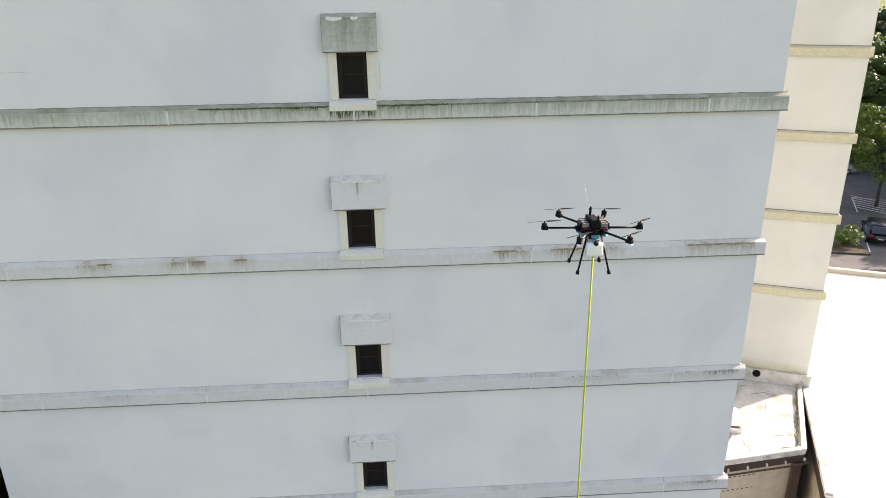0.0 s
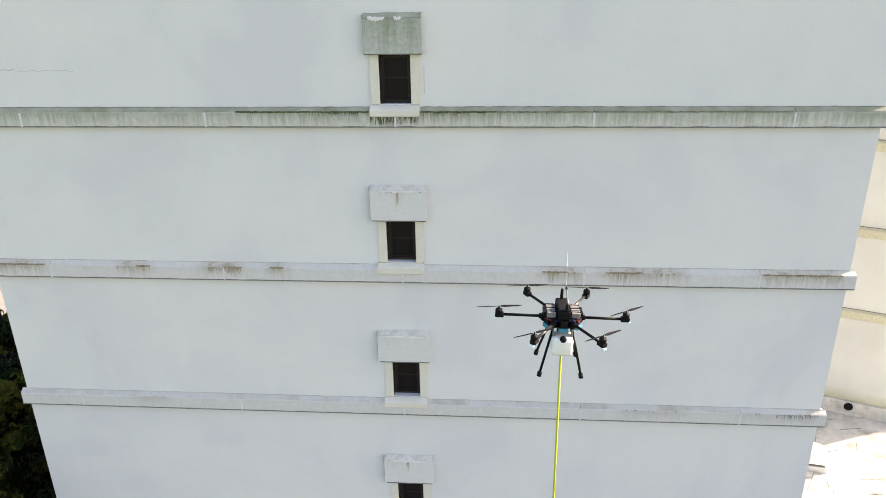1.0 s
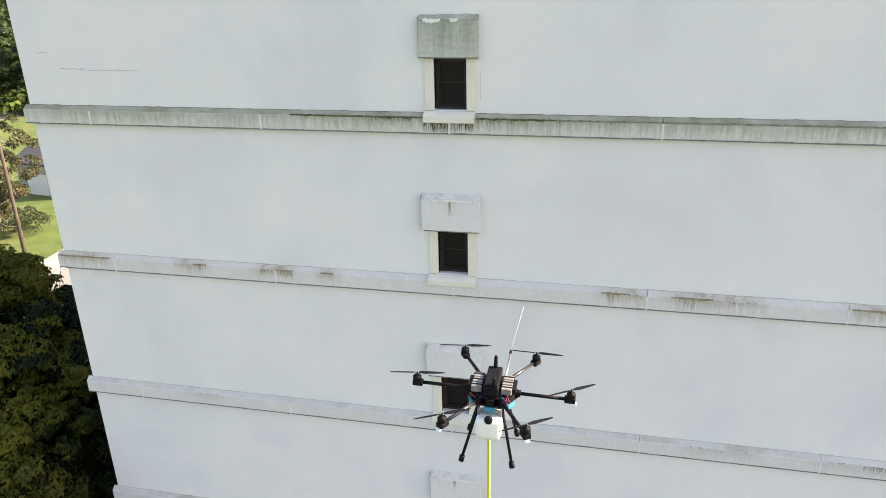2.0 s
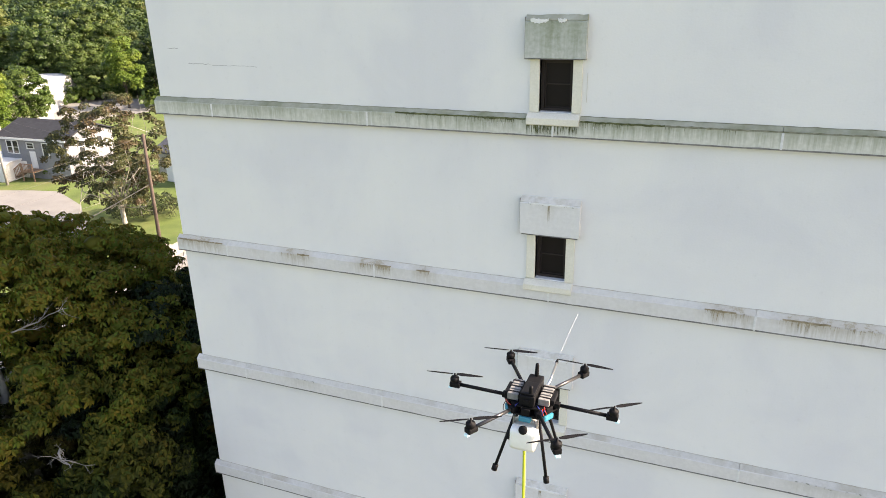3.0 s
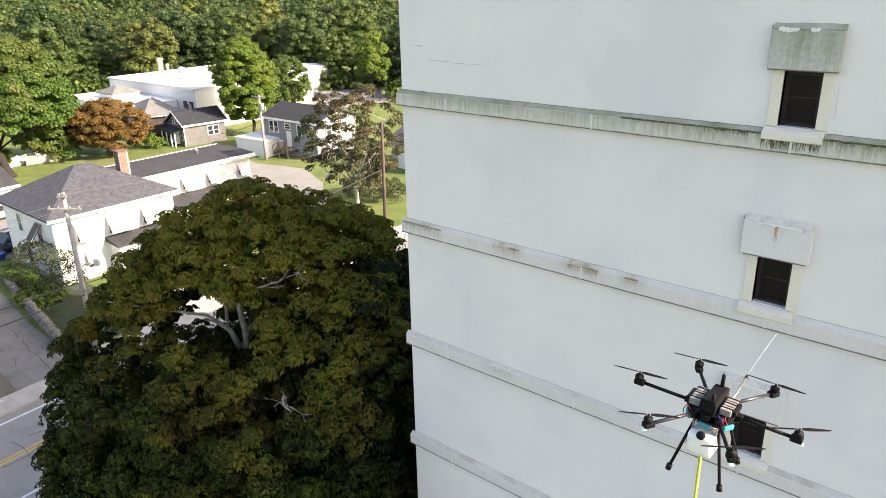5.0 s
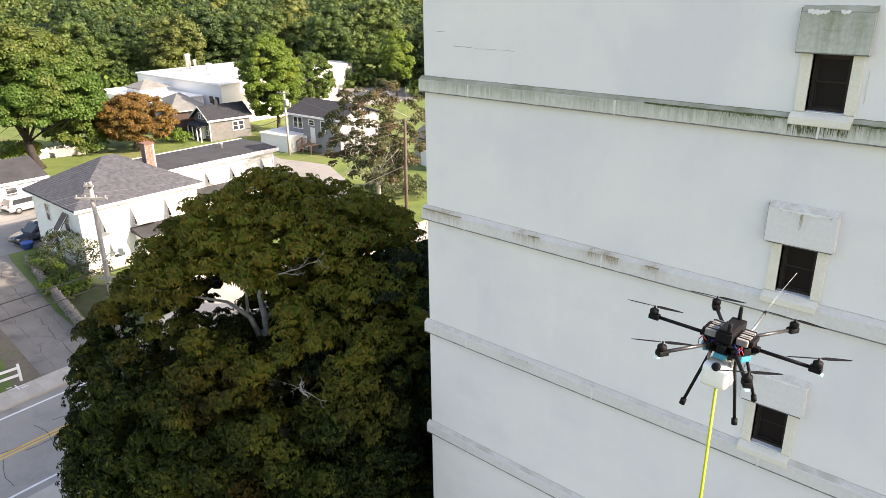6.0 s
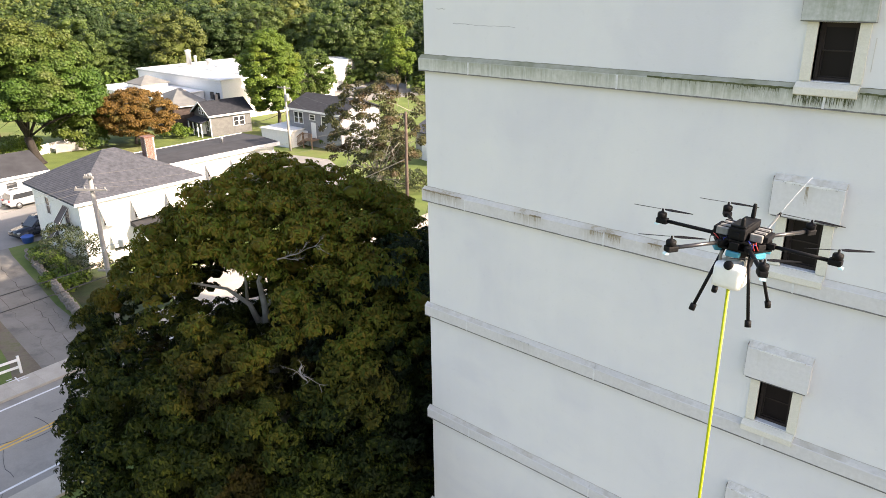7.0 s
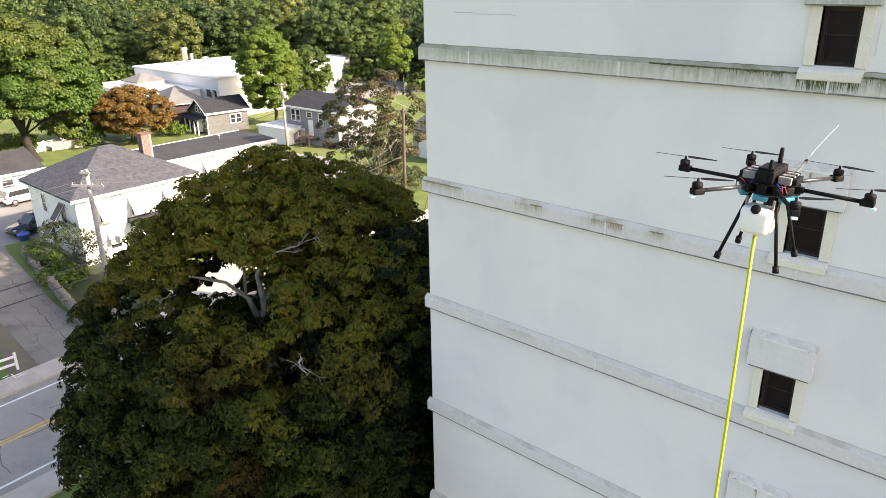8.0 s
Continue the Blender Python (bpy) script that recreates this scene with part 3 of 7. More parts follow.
def puff_crown(rng, n, mid, radii, puff, low=-0.5, inner=0.15, lump=0.25, hollows=(), near=0.55, taper=0.0, reach=99.0):
    """Centres and radii of the foliage puffs over an uneven ellipsoid crown."""
    c, r = np.zeros((n, 3)), np.zeros(n)
    k = got = 0
    seeds = unit(rng.normal(size=(9, 3)))
    gain = rng.uniform(-lump, lump, 9)
    while got < n and k < n * 40:
        k += 1
        d = unit(rng.normal(size=(1, 3)))[0]
        if d[2] < low:
            continue
        swell = 1 + sum(g * max(0.0, float(d @ s)) ** 4 for g, s in zip(gain, seeds))
        depth = rng.uniform(0.35, 0.8) if rng.random() < inner else rng.uniform(0.82, 1.0)
        p = np.array(mid) + d * np.array(radii) * swell * depth
        p[:2] = np.array(mid[:2]) + (p[:2] - np.array(mid[:2])) * (1 - taper * max(0.0, d[2]) ** 2)
        q = rng.uniform(*puff)
        if p[0] + q > reach or any(np.linalg.norm(p - np.array(a)) < b for a, b in hollows):
            continue
        if got and (np.linalg.norm(c[:got] - p, axis=1) < near * (r[:got] + q)).any() and rng.random() < 0.9:
            continue
        c[got], r[got] = p, q
        got += 1
    return c[:got], r[:got]


def limbs(rng, foot, fork, targets, thick, crook=0.12, sides=7, twigs=3):
    """A tapered trunk that forks into crooked limbs towards the given points."""
    bm = bmesh.new()
    foot, fork = Vector(foot), Vector(fork)
    lean = [foot.lerp(fork, f) + Vector(rng.normal(size=3) * 0.06 * thick * 4 * f) for f in (0, 0.12, 0.4, 0.75, 1.0)]
    tube(bm, lean, [thick * 1.45, thick * 1.05, thick * 0.9, thick * 0.82, thick * 0.7], 10)
    start = lean[-1]
    for tgt in targets:
        tgt = Vector(tgt)
        a = start.lerp(lean[-2], rng.uniform(0, 0.6))
        d = tgt - a
        pts = [a]
        for f in (0.25, 0.5, 0.75, 1.0):
            bend = Vector(rng.normal(size=3)) * d.length * crook * (1 - abs(f - 0.5))
            pts.append(a + d * f + Vector((0, 0, d.length * 0.10 * math.sin(f * math.pi))) + (bend if f < 1 else Vector()))
        t0 = thick * rng.uniform(0.24, 0.38)
        tube(bm, pts, [t0, t0 * 0.75, t0 * 0.5, t0 * 0.3, t0 * 0.12], sides)
        for _ in range(twigs):
            b = pts[rng.integers(2, 4)]
            e = b + Vector(rng.normal(size=3)) * d.length * 0.22 + Vector((0, 0, d.length * 0.1))
            tube(bm, [b, b.lerp(e, 0.5) + Vector(rng.normal(size=3)) * 0.15, e], [t0 * 0.35, t0 * 0.22, t0 * 0.06], 5)
    return bm


def core_blob(rng, mid, radii, scale=0.72):
    """The shaded inside of a dense crown, as a lumpy closed body of large leaves."""
    n, m = 10, 7
    verts, tris = [], []
    for i in range(m + 1):
        for j in range(n):
            th, ph = math.pi * i / m, math.tau * j / n
            d = np.array((math.sin(th) * math.cos(ph), math.sin(th) * math.sin(ph), math.cos(th)))
            verts.append(np.array(mid) + d * np.array(radii) * scale * rng.uniform(0.8, 1.05))
    for i in range(m):
        for j in range(n):
            a, b, c, d = i * n + j, i * n + (j + 1) % n, (i + 1) * n + (j + 1) % n, (i + 1) * n + j
            tris += [(a, d, c), (a, c, b)]
    return np.array(verts), np.array(tris)


ICO = unit(np.array([(0, 1, 1.618), (0, 1, -1.618), (0, -1, 1.618), (0, -1, -1.618), (1, 1.618, 0), (1, -1.618, 0), (-1, 1.618, 0), (-1, -1.618, 0), (1.618, 0, 1), (1.618, 0, -1), (-1.618, 0, 1), (-1.618, 0, -1)]))
ICO_TRIS = np.array([t for t in itertools.combinations(range(12), 3) if all(np.linalg.norm(ICO[a] - ICO[b]) < 1.1 for a, b in itertools.combinations(t, 2))])
ICO_TRIS = np.array([t if np.dot(np.cross(ICO[t[1]] - ICO[t[0]], ICO[t[2]] - ICO[t[0]]), ICO[t[0]]) > 0 else t[::-1] for t in ICO_TRIS])


def clump_bodies(rng, centres, radii, scale, flat=0.7):
    """The close-leaved inside of each puff, lumpy and a little flattened."""
    n = len(centres)
    v = ICO[None] * rng.uniform(0.8, 1.15, (n, 12, 1)) * (np.asarray(radii) * scale)[:, None, None] * np.array([1, 1, flat]) + np.asarray(centres)[:, None]
    return v.reshape(-1, 3), (ICO_TRIS[None] + (np.arange(n) * 12)[:, None, None]).reshape(-1, 3)


def joined(pieces):
    off, vs, ts = 0, [], []
    for v, t in pieces:
        vs.append(v)
        ts.append(t + off)
        off += len(v)
    return np.concatenate(vs), np.concatenate(ts)


def plant_tree(name, label, at, mid, radii, puffs, puff, leaves, size, leaf_mat, bark_mat, thick, seed, fork=None, droop=0.3, fan=1, low=-0.5,
               limb_count=8, core=0.0, turn=0, group="", shape=(KITE, KITE_TRIS), shell=0.72, inner=0.15, lump=0.25, crook=0.12, tuft=False, hollows=(), near=0.55, taper=0.0, reach=99.0, boughs=(), bodies=0.0):
    rng = np.random.default_rng(seed)
    tree = thing(name, label, "tree", at, turn, group)
    c, r = puff_crown(rng, puffs, mid, radii, puff, low, inner, lump, hollows, near, taper, reach)
    pieces = [scatter_leaves(rng, c, r, leaves, size, droop, fan, shape, mid, shell=shell, tuft=tuft, flat=0.7)]
    if core:
        pieces.append(core_blob(rng, mid, radii, core))
    if bodies:
        pieces.append(clump_bodies(rng, c, r, bodies))
    shared("crown", raw_mesh("crown", *joined(pieces), leaf_mat), tree)
    fork = fork or (mid[0] * 0.3, mid[1] * 0.3, max(1.5, mid[2] - radii[2] * 0.75))
    order = [i for i in rng.permutation(len(c)) if c[i][2] > fork[2] + 0.4][:limb_count]
    bm = limbs(rng, (0, 0, -0.15), fork, [c[i] for i in order], thick, crook, twigs=0 if boughs else 3)
    for pts, radii_ in boughs:
        tube(bm, pts, radii_, 8)
    part("trunk", bm, bark_mat, tree, smooth=True)
    return tree


# ---- ground ----
def land(x, y):
    """Height of the ground: level round the town, a wooded rise beyond it."""
    d = math.hypot(x, y)
    f = min(max((d - 190) / 520, 0), 1)
    h = 46 * f * f * (3 - 2 * f)
    return h * (0.75 + 0.35 * math.sin(math.atan2(y, x) * 3 + 0.6))


bm = bmesh.new()
rings = [0, 40, 80, 120, 160, 190, 215, 240, 270, 300, 340, 390, 450, 520, 600, 700, 900, 1400, 2500, 4500]
prev = None
for r in rings:
    if r == 0:
        prev = [bm.verts.new((0, 0, 0))]
        continue
    cur = [bm.verts.new((r * math.cos(a), r * math.sin(a), land(r * math.cos(a), r * math.sin(a)))) for a in (k * math.tau / 96 for k in range(96))]
    for k in range(96):
        if len(prev) == 1:
            bm.faces.new((prev[0], cur[k], cur[(k + 1) % 96]))
        else:
            bm.faces.new((prev[k], cur[k], cur[(k + 1) % 96], prev[(k + 1) % 96]))
    prev = cur
tagged(part("ground", bm, M_GRASS, smooth=True), "worn green grass ground rising to wooded hills", "ground", kind="structure")

# the road runs almost along y
ROAD_TURN = 4.0
RM = pose(-32.0, -3.5, 0, 0, 0, ROAD_TURN)


def strip(name, x0, x1, y0, y1, z, material, label, category, kind="structure", thick=0.0):
    pts = [RM @ Vector((x, y, 0)) for x, y in ((x0, y0), (x1, y0), (x1, y1), (x0, y1))]
    return sheet(name, [(p.x, p.y) for p in pts], z, material, label, category, kind, thick)


strip("road", -4.2, 4.2, -260, 260, 0.03, M_ROAD, "worn grey asphalt two-lane road with cracks", "road")
for side in (-1, 1):
    strip("edge_line", side * 3.45 - 0.07, side * 3.45 + 0.07, -180, 180, 0.036, M_WHITELINE, "worn white painted road edge line", "road marking", thick=0.004)
    strip("centre_line", side * 0.14 - 0.06, side * 0.14 + 0.06, -180, 180, 0.036, M_YELLOWLINE, "double yellow painted road centre line", "road marking", thick=0.004)
strip("pavement", -6.0, -4.2, -180, 180, 0.15, M_CONCRETE, "pale concrete pavement with a raised kerb", "pavement", thick=0.2)
strip("pavement", 4.2, 5.8, -180, 180, 0.15, M_CONCRETE, "pale concrete pavement with a raised kerb", "pavement", thick=0.2)
# single slabs where the near pavement shows
paved = thing("paving", "worn concrete paving slabs along the road", "pavement", kind="structure")
slab = bmesh.new()
box(slab, -0.88, 0.88, -0.74, 0.74, 0.0, 0.012)
slab_me = bpy.data.meshes.new("paving_slab")
slab.to_mesh(slab_me)
slab.free()
slab_me.materials.append(M_CONCRETE)
rng = np.random.default_rng(6)
for k in range(18):
    shared("paving_slab", slab_me, paved, RM @ pose(-5.1, -13.0 + 1.5 * k, 0.151 + rng.uniform(0, 0.004)))
mark = thing("paint_mark", "white sprayed utility mark on the pavement", "road marking", kind="structure")
for x0, x1, y0, y1 in ((-38.35, -37.65, -2.05, -1.98), (-38.05, -37.98, -2.45, -1.6), (-38.3, -38.22, -2.5, -2.2), (-37.8, -37.72, -1.9, -1.5)):
    part("stroke", boxed(x0, x1, y0, y1, 0.168, 0.172), M_WHITELINE, mark)
rng = np.random.default_rng(5)
crack_bm = bmesh.new()
for _ in range(26):
    p = RM @ Vector((rng.uniform(-4, 4), rng.uniform(-14, 16), 0))
    a = rng.uniform(0, math.tau)
    pts = [Vector((p.x, p.y, 0.034))]
    for _ in range(6):
        a += rng.normal() * 0.28
        pts.append(pts[-1] + Vector((math.cos(a), math.sin(a), 0)) * 0.45)
    tube(crack_bm, pts, 0.011, 4)
tagged(part("tar_cracks", crack_bm, M_TAR), "dark tar-filled cracks in the road", "road marking", kind="stuff")
sheet("driveway", [(-37.6, -0.6), (-37.9, 3.2), (-47, 3.6), (-60, 5.2), (-62, 5.6), (-62, 0.8), (-47, 0.1)], 0.025, M_DRIVE, "grey worn asphalt driveway up to the houses", "driveway")
sheet("verge", [(-37.6, -0.6), (-47, 0.1), (-62, 0.8), (-62, -0.1), (-47, -0.75), (-40.5, -1.6), (-38.2, -2.2)], 0.021, M_VERGE, "bare brown dirt verge beside the driveway", "verge")
rng = np.random.default_rng(52)
for (x0, y0), (x1, y1), wdt in (((-38.4, 1.6), (-58.0, 3.6), 0.018), ((-38.5, 0.4), (-60.0, 2.2), 0.010), ((-40.0, 2.6), (-49.0, 3.3), 0.012)):
    n = 26
    mid = [(x0 + (x1 - x0) * i / n + rng.normal() * 0.10, y0 + (y1 - y0) * i / n + rng.normal() * 0.09) for i in range(n + 1)]
    px, py = (y0 - y1), (x1 - x0)
    ln = math.hypot(px, py)
    half = [wdt * rng.uniform(0.3, 1.6) for _ in mid]
    rim = [(x + px / ln * h, y + py / ln * h) for (x, y), h in zip(mid, half)] + [(x - px / ln * h, y - py / ln * h) for (x, y), h in reversed(list(zip(mid, half)))]
    sheet("asphalt_crack", rim, 0.0285, M_SOIL, "dirt-filled crack in the driveway asphalt", "crack")
sheet("garden_bed", [(-40.2, 3.9), (-47, 4.9), (-60.5, 6.6), (-60.5, 7.6), (-52, 9.2), (-46, 10.2), (-41, 9.0)], 0.022, M_COVER, "shaded dark green ground cover behind the stone wall", "garden bed")
sheet("front_walk", [(-36.6, 4.0), (-39.8, 4.1), (-40.8, 9.3), (-45.8, 10.5), (-45.8, 19.5), (-36.6, 19.5)], 0.024, M_CONCRETE, "pale sunlit paving before the white house", "path")
sheet("paved_lot", [(-54, 19), (-50.5, 34.5), (-55.1, 37.3), (-58.2, 40.0), (-65.0, 43.2), (-68.2, 42.6), (-72.3, 41.4), (-79, 43.0), (-80, 36), (-63, 33)], 0.02, M_LOT, "pale sunlit paved lot behind the house", "lot")
sheet("parking_yard", [(-62, 0.8), (-62, 19), (-75.6, 19), (-75.6, 0.8)], 0.022, M_LOT, "pale worn parking yard behind the white house", "lot")
sheet("side_street", [(-30, 29.5), (-30, 32.2), (-46, 34.4), (-46, 33.0)], 0.022, M_CONCRETE, "pale concrete footpath beside the lawn", "path")
sheet("parking_lot", [(14, 22), (26, 18), (95, 18), (95, 95), (14, 95)], 0.02, M_ASPHALT, "dark asphalt car park with painted bays", "parking lot")
# unseen asphalt, added to cut the green bounce from grass onto the wall
sheet("forecourt", [(-9, -45), (45, -45), (45, 18), (26, 18), (14, 22), (-7, 22), (-9, 5)], 0.018, M_ASPHALT, "unseen dark asphalt added at the tower's foot against green bounce", "forecourt")
sheet("yard", [(-106, 76), (-96, 74), (-90, 92), (-114, 100), (-121, 80)], 0.02, M_LOT, "pale gravel yard before the garage", "yard")


def wall_of_stones():
    """Low dry-stone retaining wall beside the driveway."""
    rng = np.random.default_rng(3)
    w = thing("stone_wall", "low grey field-stone retaining wall beside the driveway", "stone wall", (-41.4, 3.35, 0), 171.5)
    metas = []
    for k in range(5):
        bm = bmesh.new()
        bmesh.ops.create_icosphere(bm, subdivisions=1, radius=0.5)
        for v in bm.verts:
            v.co = Vector((v.co.x * 0.62, v.co.y * 0.5, v.co.z * 0.42)) * rng.uniform(0.85, 1.12)
        me = bpy.data.meshes.new("stone")
        bm.to_mesh(me)
        bm.free()
        me.materials.append(M_STONE)
        metas.append(me)
    for row in range(3):
        for i in range(34 if row < 2 else 15):
            shared("stone", metas[(i * 3 + row) % 5], w, pose(i * 0.52 + row * 0.26, rng.uniform(-0.06, 0.06), 0.18 + row * 0.36, rng.uniform(-10, 10), 0, rng.uniform(-20, 20)))


wall_of_stones()

# ---- the tower ----
TX0, TX1, TY1, TOP = -7.84, 8.89, 24.0, 26.8
BANDS = [19.04 - 3.05 * k for k in range(6)]
HOODS = [20.995 - 3.045 * k for k in range(6)]
SILL, HEAD = 1.557, 0.668      # below the top of each hood
OPEN = (0.235, 0.79)
tower = thing("tower_block", "tall pale grey rendered tower block with stained string courses", "building")


def window_rows():
    return [(h - SILL, h - HEAD) for h in HOODS]


def tower_walls():
    t = 0.3
    xs = [TX0, *OPEN, TX1]
    zs = [-0.2] + sorted(z for row in window_rows() for z in row) + [TOP]
    bm = bmesh.new()
    grid = [[[bm.verts.new((x, y, z)) for y in (0, t)] for z in zs] for x in xs]
    hole = [[i == 1 and k % 2 == 1 for k in range(len(zs) - 1)] for i in range(3)]
    for i in range(3):
        for k in range(len(zs) - 1):
            if hole[i][k]:
                continue
            c = [grid[i][k], grid[i + 1][k], grid[i + 1][k + 1], grid[i][k + 1]]
            bm.faces.new([v[0] for v in c])
            bm.faces.new([v[1] for v in c][::-1])
            for (di, dk), (p, q) in (((-1, 0), (3, 0)), ((1, 0), (1, 2)), ((0, -1), (0, 1)), ((0, 1), (2, 3))):
                ni, nk = i + di, k + dk
                if not (0 <= ni < 3 and 0 <= nk < len(zs) - 1) or hole[ni][nk]:
                    bm.faces.new((c[p][0], c[p][1], c[q][1], c[q][0]))
    bmesh.ops.recalc_face_normals(bm, faces=bm.faces[:])
    part("front_wall", bm, M_WALL, tower, "pale grey painted render with faint tide marks")
    part("side_wall", boxed(TX0, TX0 + t, t, TY1 - t, -0.2, TOP), M_WALL, tower)
    part("side_wall", boxed(TX1 - t, TX1, t, TY1 - t, -0.2, TOP), M_WALL, tower)
    part("back_wall", boxed(TX0, TX1, TY1 - t, TY1, -0.2, TOP), M_WALL, tower)
    part("roof", boxed(TX0 + t, TX1 - t, t, TY1 - t, TOP - 0.6, TOP - 0.3), M_OLDROOF, tower)
    part("stair_shaft", boxed(OPEN[0] - 0.6, OPEN[1] + 0.6, 2.2, 2.3, 0, TOP - 0.7), M_INSIDE, tower)


tower_walls()


def band_piece(x0, x1, zb, ripple, ledge=False):
    """A string course with a sloped top, its edges a little worn."""
    n = max(2, int((x1 - x0) / 0.22))
    prof = [(0.0, zb), (-0.085, zb), (-0.1, zb + 0.012), (-0.1, zb + 0.262), (-0.09, zb + 0.275), (0.0, zb + 0.272)]
    if ledge:
        prof = [(0.0, zb + 0.273), (-0.09, zb + 0.2765), (-0.084, zb + 0.285), (-0.014, zb + 0.335), (0.0, zb + 0.352)]
    bm = bmesh.new()
    rows = []
    for i in range(n + 1):
        x = x0 + (x1 - x0) * i / n
        w = noise.noise(Vector((x * 1.7, zb, 3.0))) * ripple
        w2 = noise.noise(Vector((x * 5.1, zb, 9.0))) * ripple * 0.6
        rows.append([bm.verts.new((x, y + (w2 * 0.5 if y < -0.05 else 0), z + (w + w2 if j >= 3 or ledge else w * 0.3 + (w2 if j == 1 else 0)))) for j, (y, z) in enumerate(prof)])
    for a, b in zip(rows, rows[1:]):
        for j in range(len(prof) - 1):
            bm.faces.new((a[j], a[j + 1], b[j + 1], b[j]))
    bm.faces.new(rows[0])
    bm.faces.new(rows[-1][::-1])
    bmesh.ops.recalc_face_normals(bm, faces=bm.faces[:])
    return bm


JOINTS = [[-6.49, -2.98, 0.5, 4.0, 7.4], [-6.6, -3.03, 0.52, 4.0, 7.25], [-6.55, -3.04, 0.45, 4.1, 7.3]]
for level, zb in enumerate(BANDS):
    mat = (M_BAND_GREEN, M_BAND_BROWN, M_BAND_PALE, M_BAND_LOW, M_BAND_LOW, M_BAND_LOW)[level]
    cuts = [TX0 - 0.1, *JOINTS[level % 3], TX1 + 0.1]
    for a, b in zip(cuts, cuts[1:]):
        part("string_course", band_piece(a + 0.004, b - 0.004, zb, 0.007), mat, tower,
             ("green algae-streaked string course" if level == 0 else "pale string course with rust-brown stains" if level == 1 else ""))
        part("ledge", band_piece(a + 0.004, b - 0.004, zb, 0.007, True), (M_LEDGE_GREEN, M_LEDGE_BROWN, M_LEDGE_PALE)[min(level, 2)], tower, "mossy sloped ledge" if level == 0 else "dusty sloped ledge")
    # contact shadow and dirt at the lower edge, put on as a dark strip
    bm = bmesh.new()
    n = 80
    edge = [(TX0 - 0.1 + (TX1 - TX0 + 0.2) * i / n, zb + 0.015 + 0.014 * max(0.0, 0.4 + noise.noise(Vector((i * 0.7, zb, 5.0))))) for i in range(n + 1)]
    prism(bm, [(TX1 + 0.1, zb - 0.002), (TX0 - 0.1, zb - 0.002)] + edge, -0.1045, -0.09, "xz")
    part("shade_dirt_line", bm, M_CRACK_SHADE, tower, "thin dark line of painted shade and dirt below the string course")
    for x in JOINTS[level % 3]:
        part("joint_sealant", boxed(x - 0.018, x + 0.018, -0.106, -0.02, zb + 0.008, zb + 0.262, bevel=0.004), M_SEALANT, tower)
    for sx, edge in ((-1, TX0), (1, TX1)):
        x0, x1 = (edge - 0.1, edge) if sx < 0 else (edge, edge + 0.1)
        bm = bmesh.new()
        prism(bm, [(x0 if sx < 0 else x1, zb), (x1 if sx < 0 else x0, zb), (x1 if sx < 0 else x0, zb + 0.345), (x0 if sx < 0 else x1, zb + 0.268)], 0.002, TY1, "xz")
        part("string_course", bm, M_BAND_PALE if level else M_BAND_GREEN, tower)

# moss and flaked paint along the bands
rng = np.random.default_rng(11)


def grime(x0, x1, zb, height, seed):
    """A thin irregular crust along a band's front edge."""
    rng = np.random.default_rng(seed)
    n = max(6, int((x1 - x0) / 0.05))
    bm = bmesh.new()
    top, bot = [], []
    for i in range(n + 1):
        x = x0 + (x1 - x0) * i / n
        e = max(0.0, math.sin(math.pi * i / n)) ** 0.4
        top.append(bm.verts.new((x, -0.105, zb + 0.282 + 0.012 * rng.random())))
        bot.append(bm.verts.new((x, -0.108, zb + 0.272 - height * e * rng.uniform(0.2, 1.0) ** 2)))
    for i in range(n):
        bm.faces.new((top[i], bot[i], bot[i + 1], top[i + 1]))
    r = bmesh.ops.extrude_face_region(bm, geom=bm.faces[:])
    bmesh.ops.translate(bm, vec=(0, 0.012, 0.004), verts=[g for g in r["geom"] if isinstance(g, bmesh.types.BMVert)])
    bmesh.ops.recalc_face_normals(bm, faces=bm.faces[:])
    return bm



def crack(points, w):
    bm = bmesh.new()
    tube(bm, points, w, 4)
    return bm


for z, x0, x1 in ((20.07, -6.98, -6.45), (20.05, -6.4, -5.35), (20.36, -7.45, -7.2)):
    pts = [Vector((x0 + (x1 - x0) * i / 14, -0.001, z + 0.02 * noise.noise(Vector((i * 0.5, z, x0))))) for i in range(15)]
    part("render_crack", crack(pts, 0.0045 if x0 < -6.5 else 0.0028), M_CRACK_SHADE, tower)


def hood_mesh(seed, cap=False):
    """Window hood: a slab with a sloped, worn top strip."""
    n = 12
    rng = np.random.default_rng(seed)
    prof = [(0.0, -0.675), (-0.105, -0.68), (-0.12, -0.668), (-0.115, -0.105), (-0.10, -0.092), (0.0, -0.094)]
    if cap:
        prof = [(0.0, -0.092), (-0.102, -0.0905), (-0.106, -0.08), (-0.04, -0.02), (-0.028, -0.006), (0.0, 0.0)]
    bm = bmesh.new()
    rows = []
    for i in range(n + 1):
        x = i / n if seed == 0 else -0.038 + 1.066 * i / n
        j_ = rng.uniform(-0.006, 0.006)
        rows.append([bm.verts.new((x, y, z + (j_ if 3 <= k or cap else 0))) for k, (y, z) in enumerate(prof)])
    for a, b in zip(rows, rows[1:]):
        for j in range(len(prof) - 1):
            bm.faces.new((a[j], a[j + 1], b[j + 1], b[j]))
    bm.faces.new(rows[0])
    bm.faces.new(rows[-1][::-1])
    bmesh.ops.recalc_face_normals(bm, faces=bm.faces[:])
    return bm


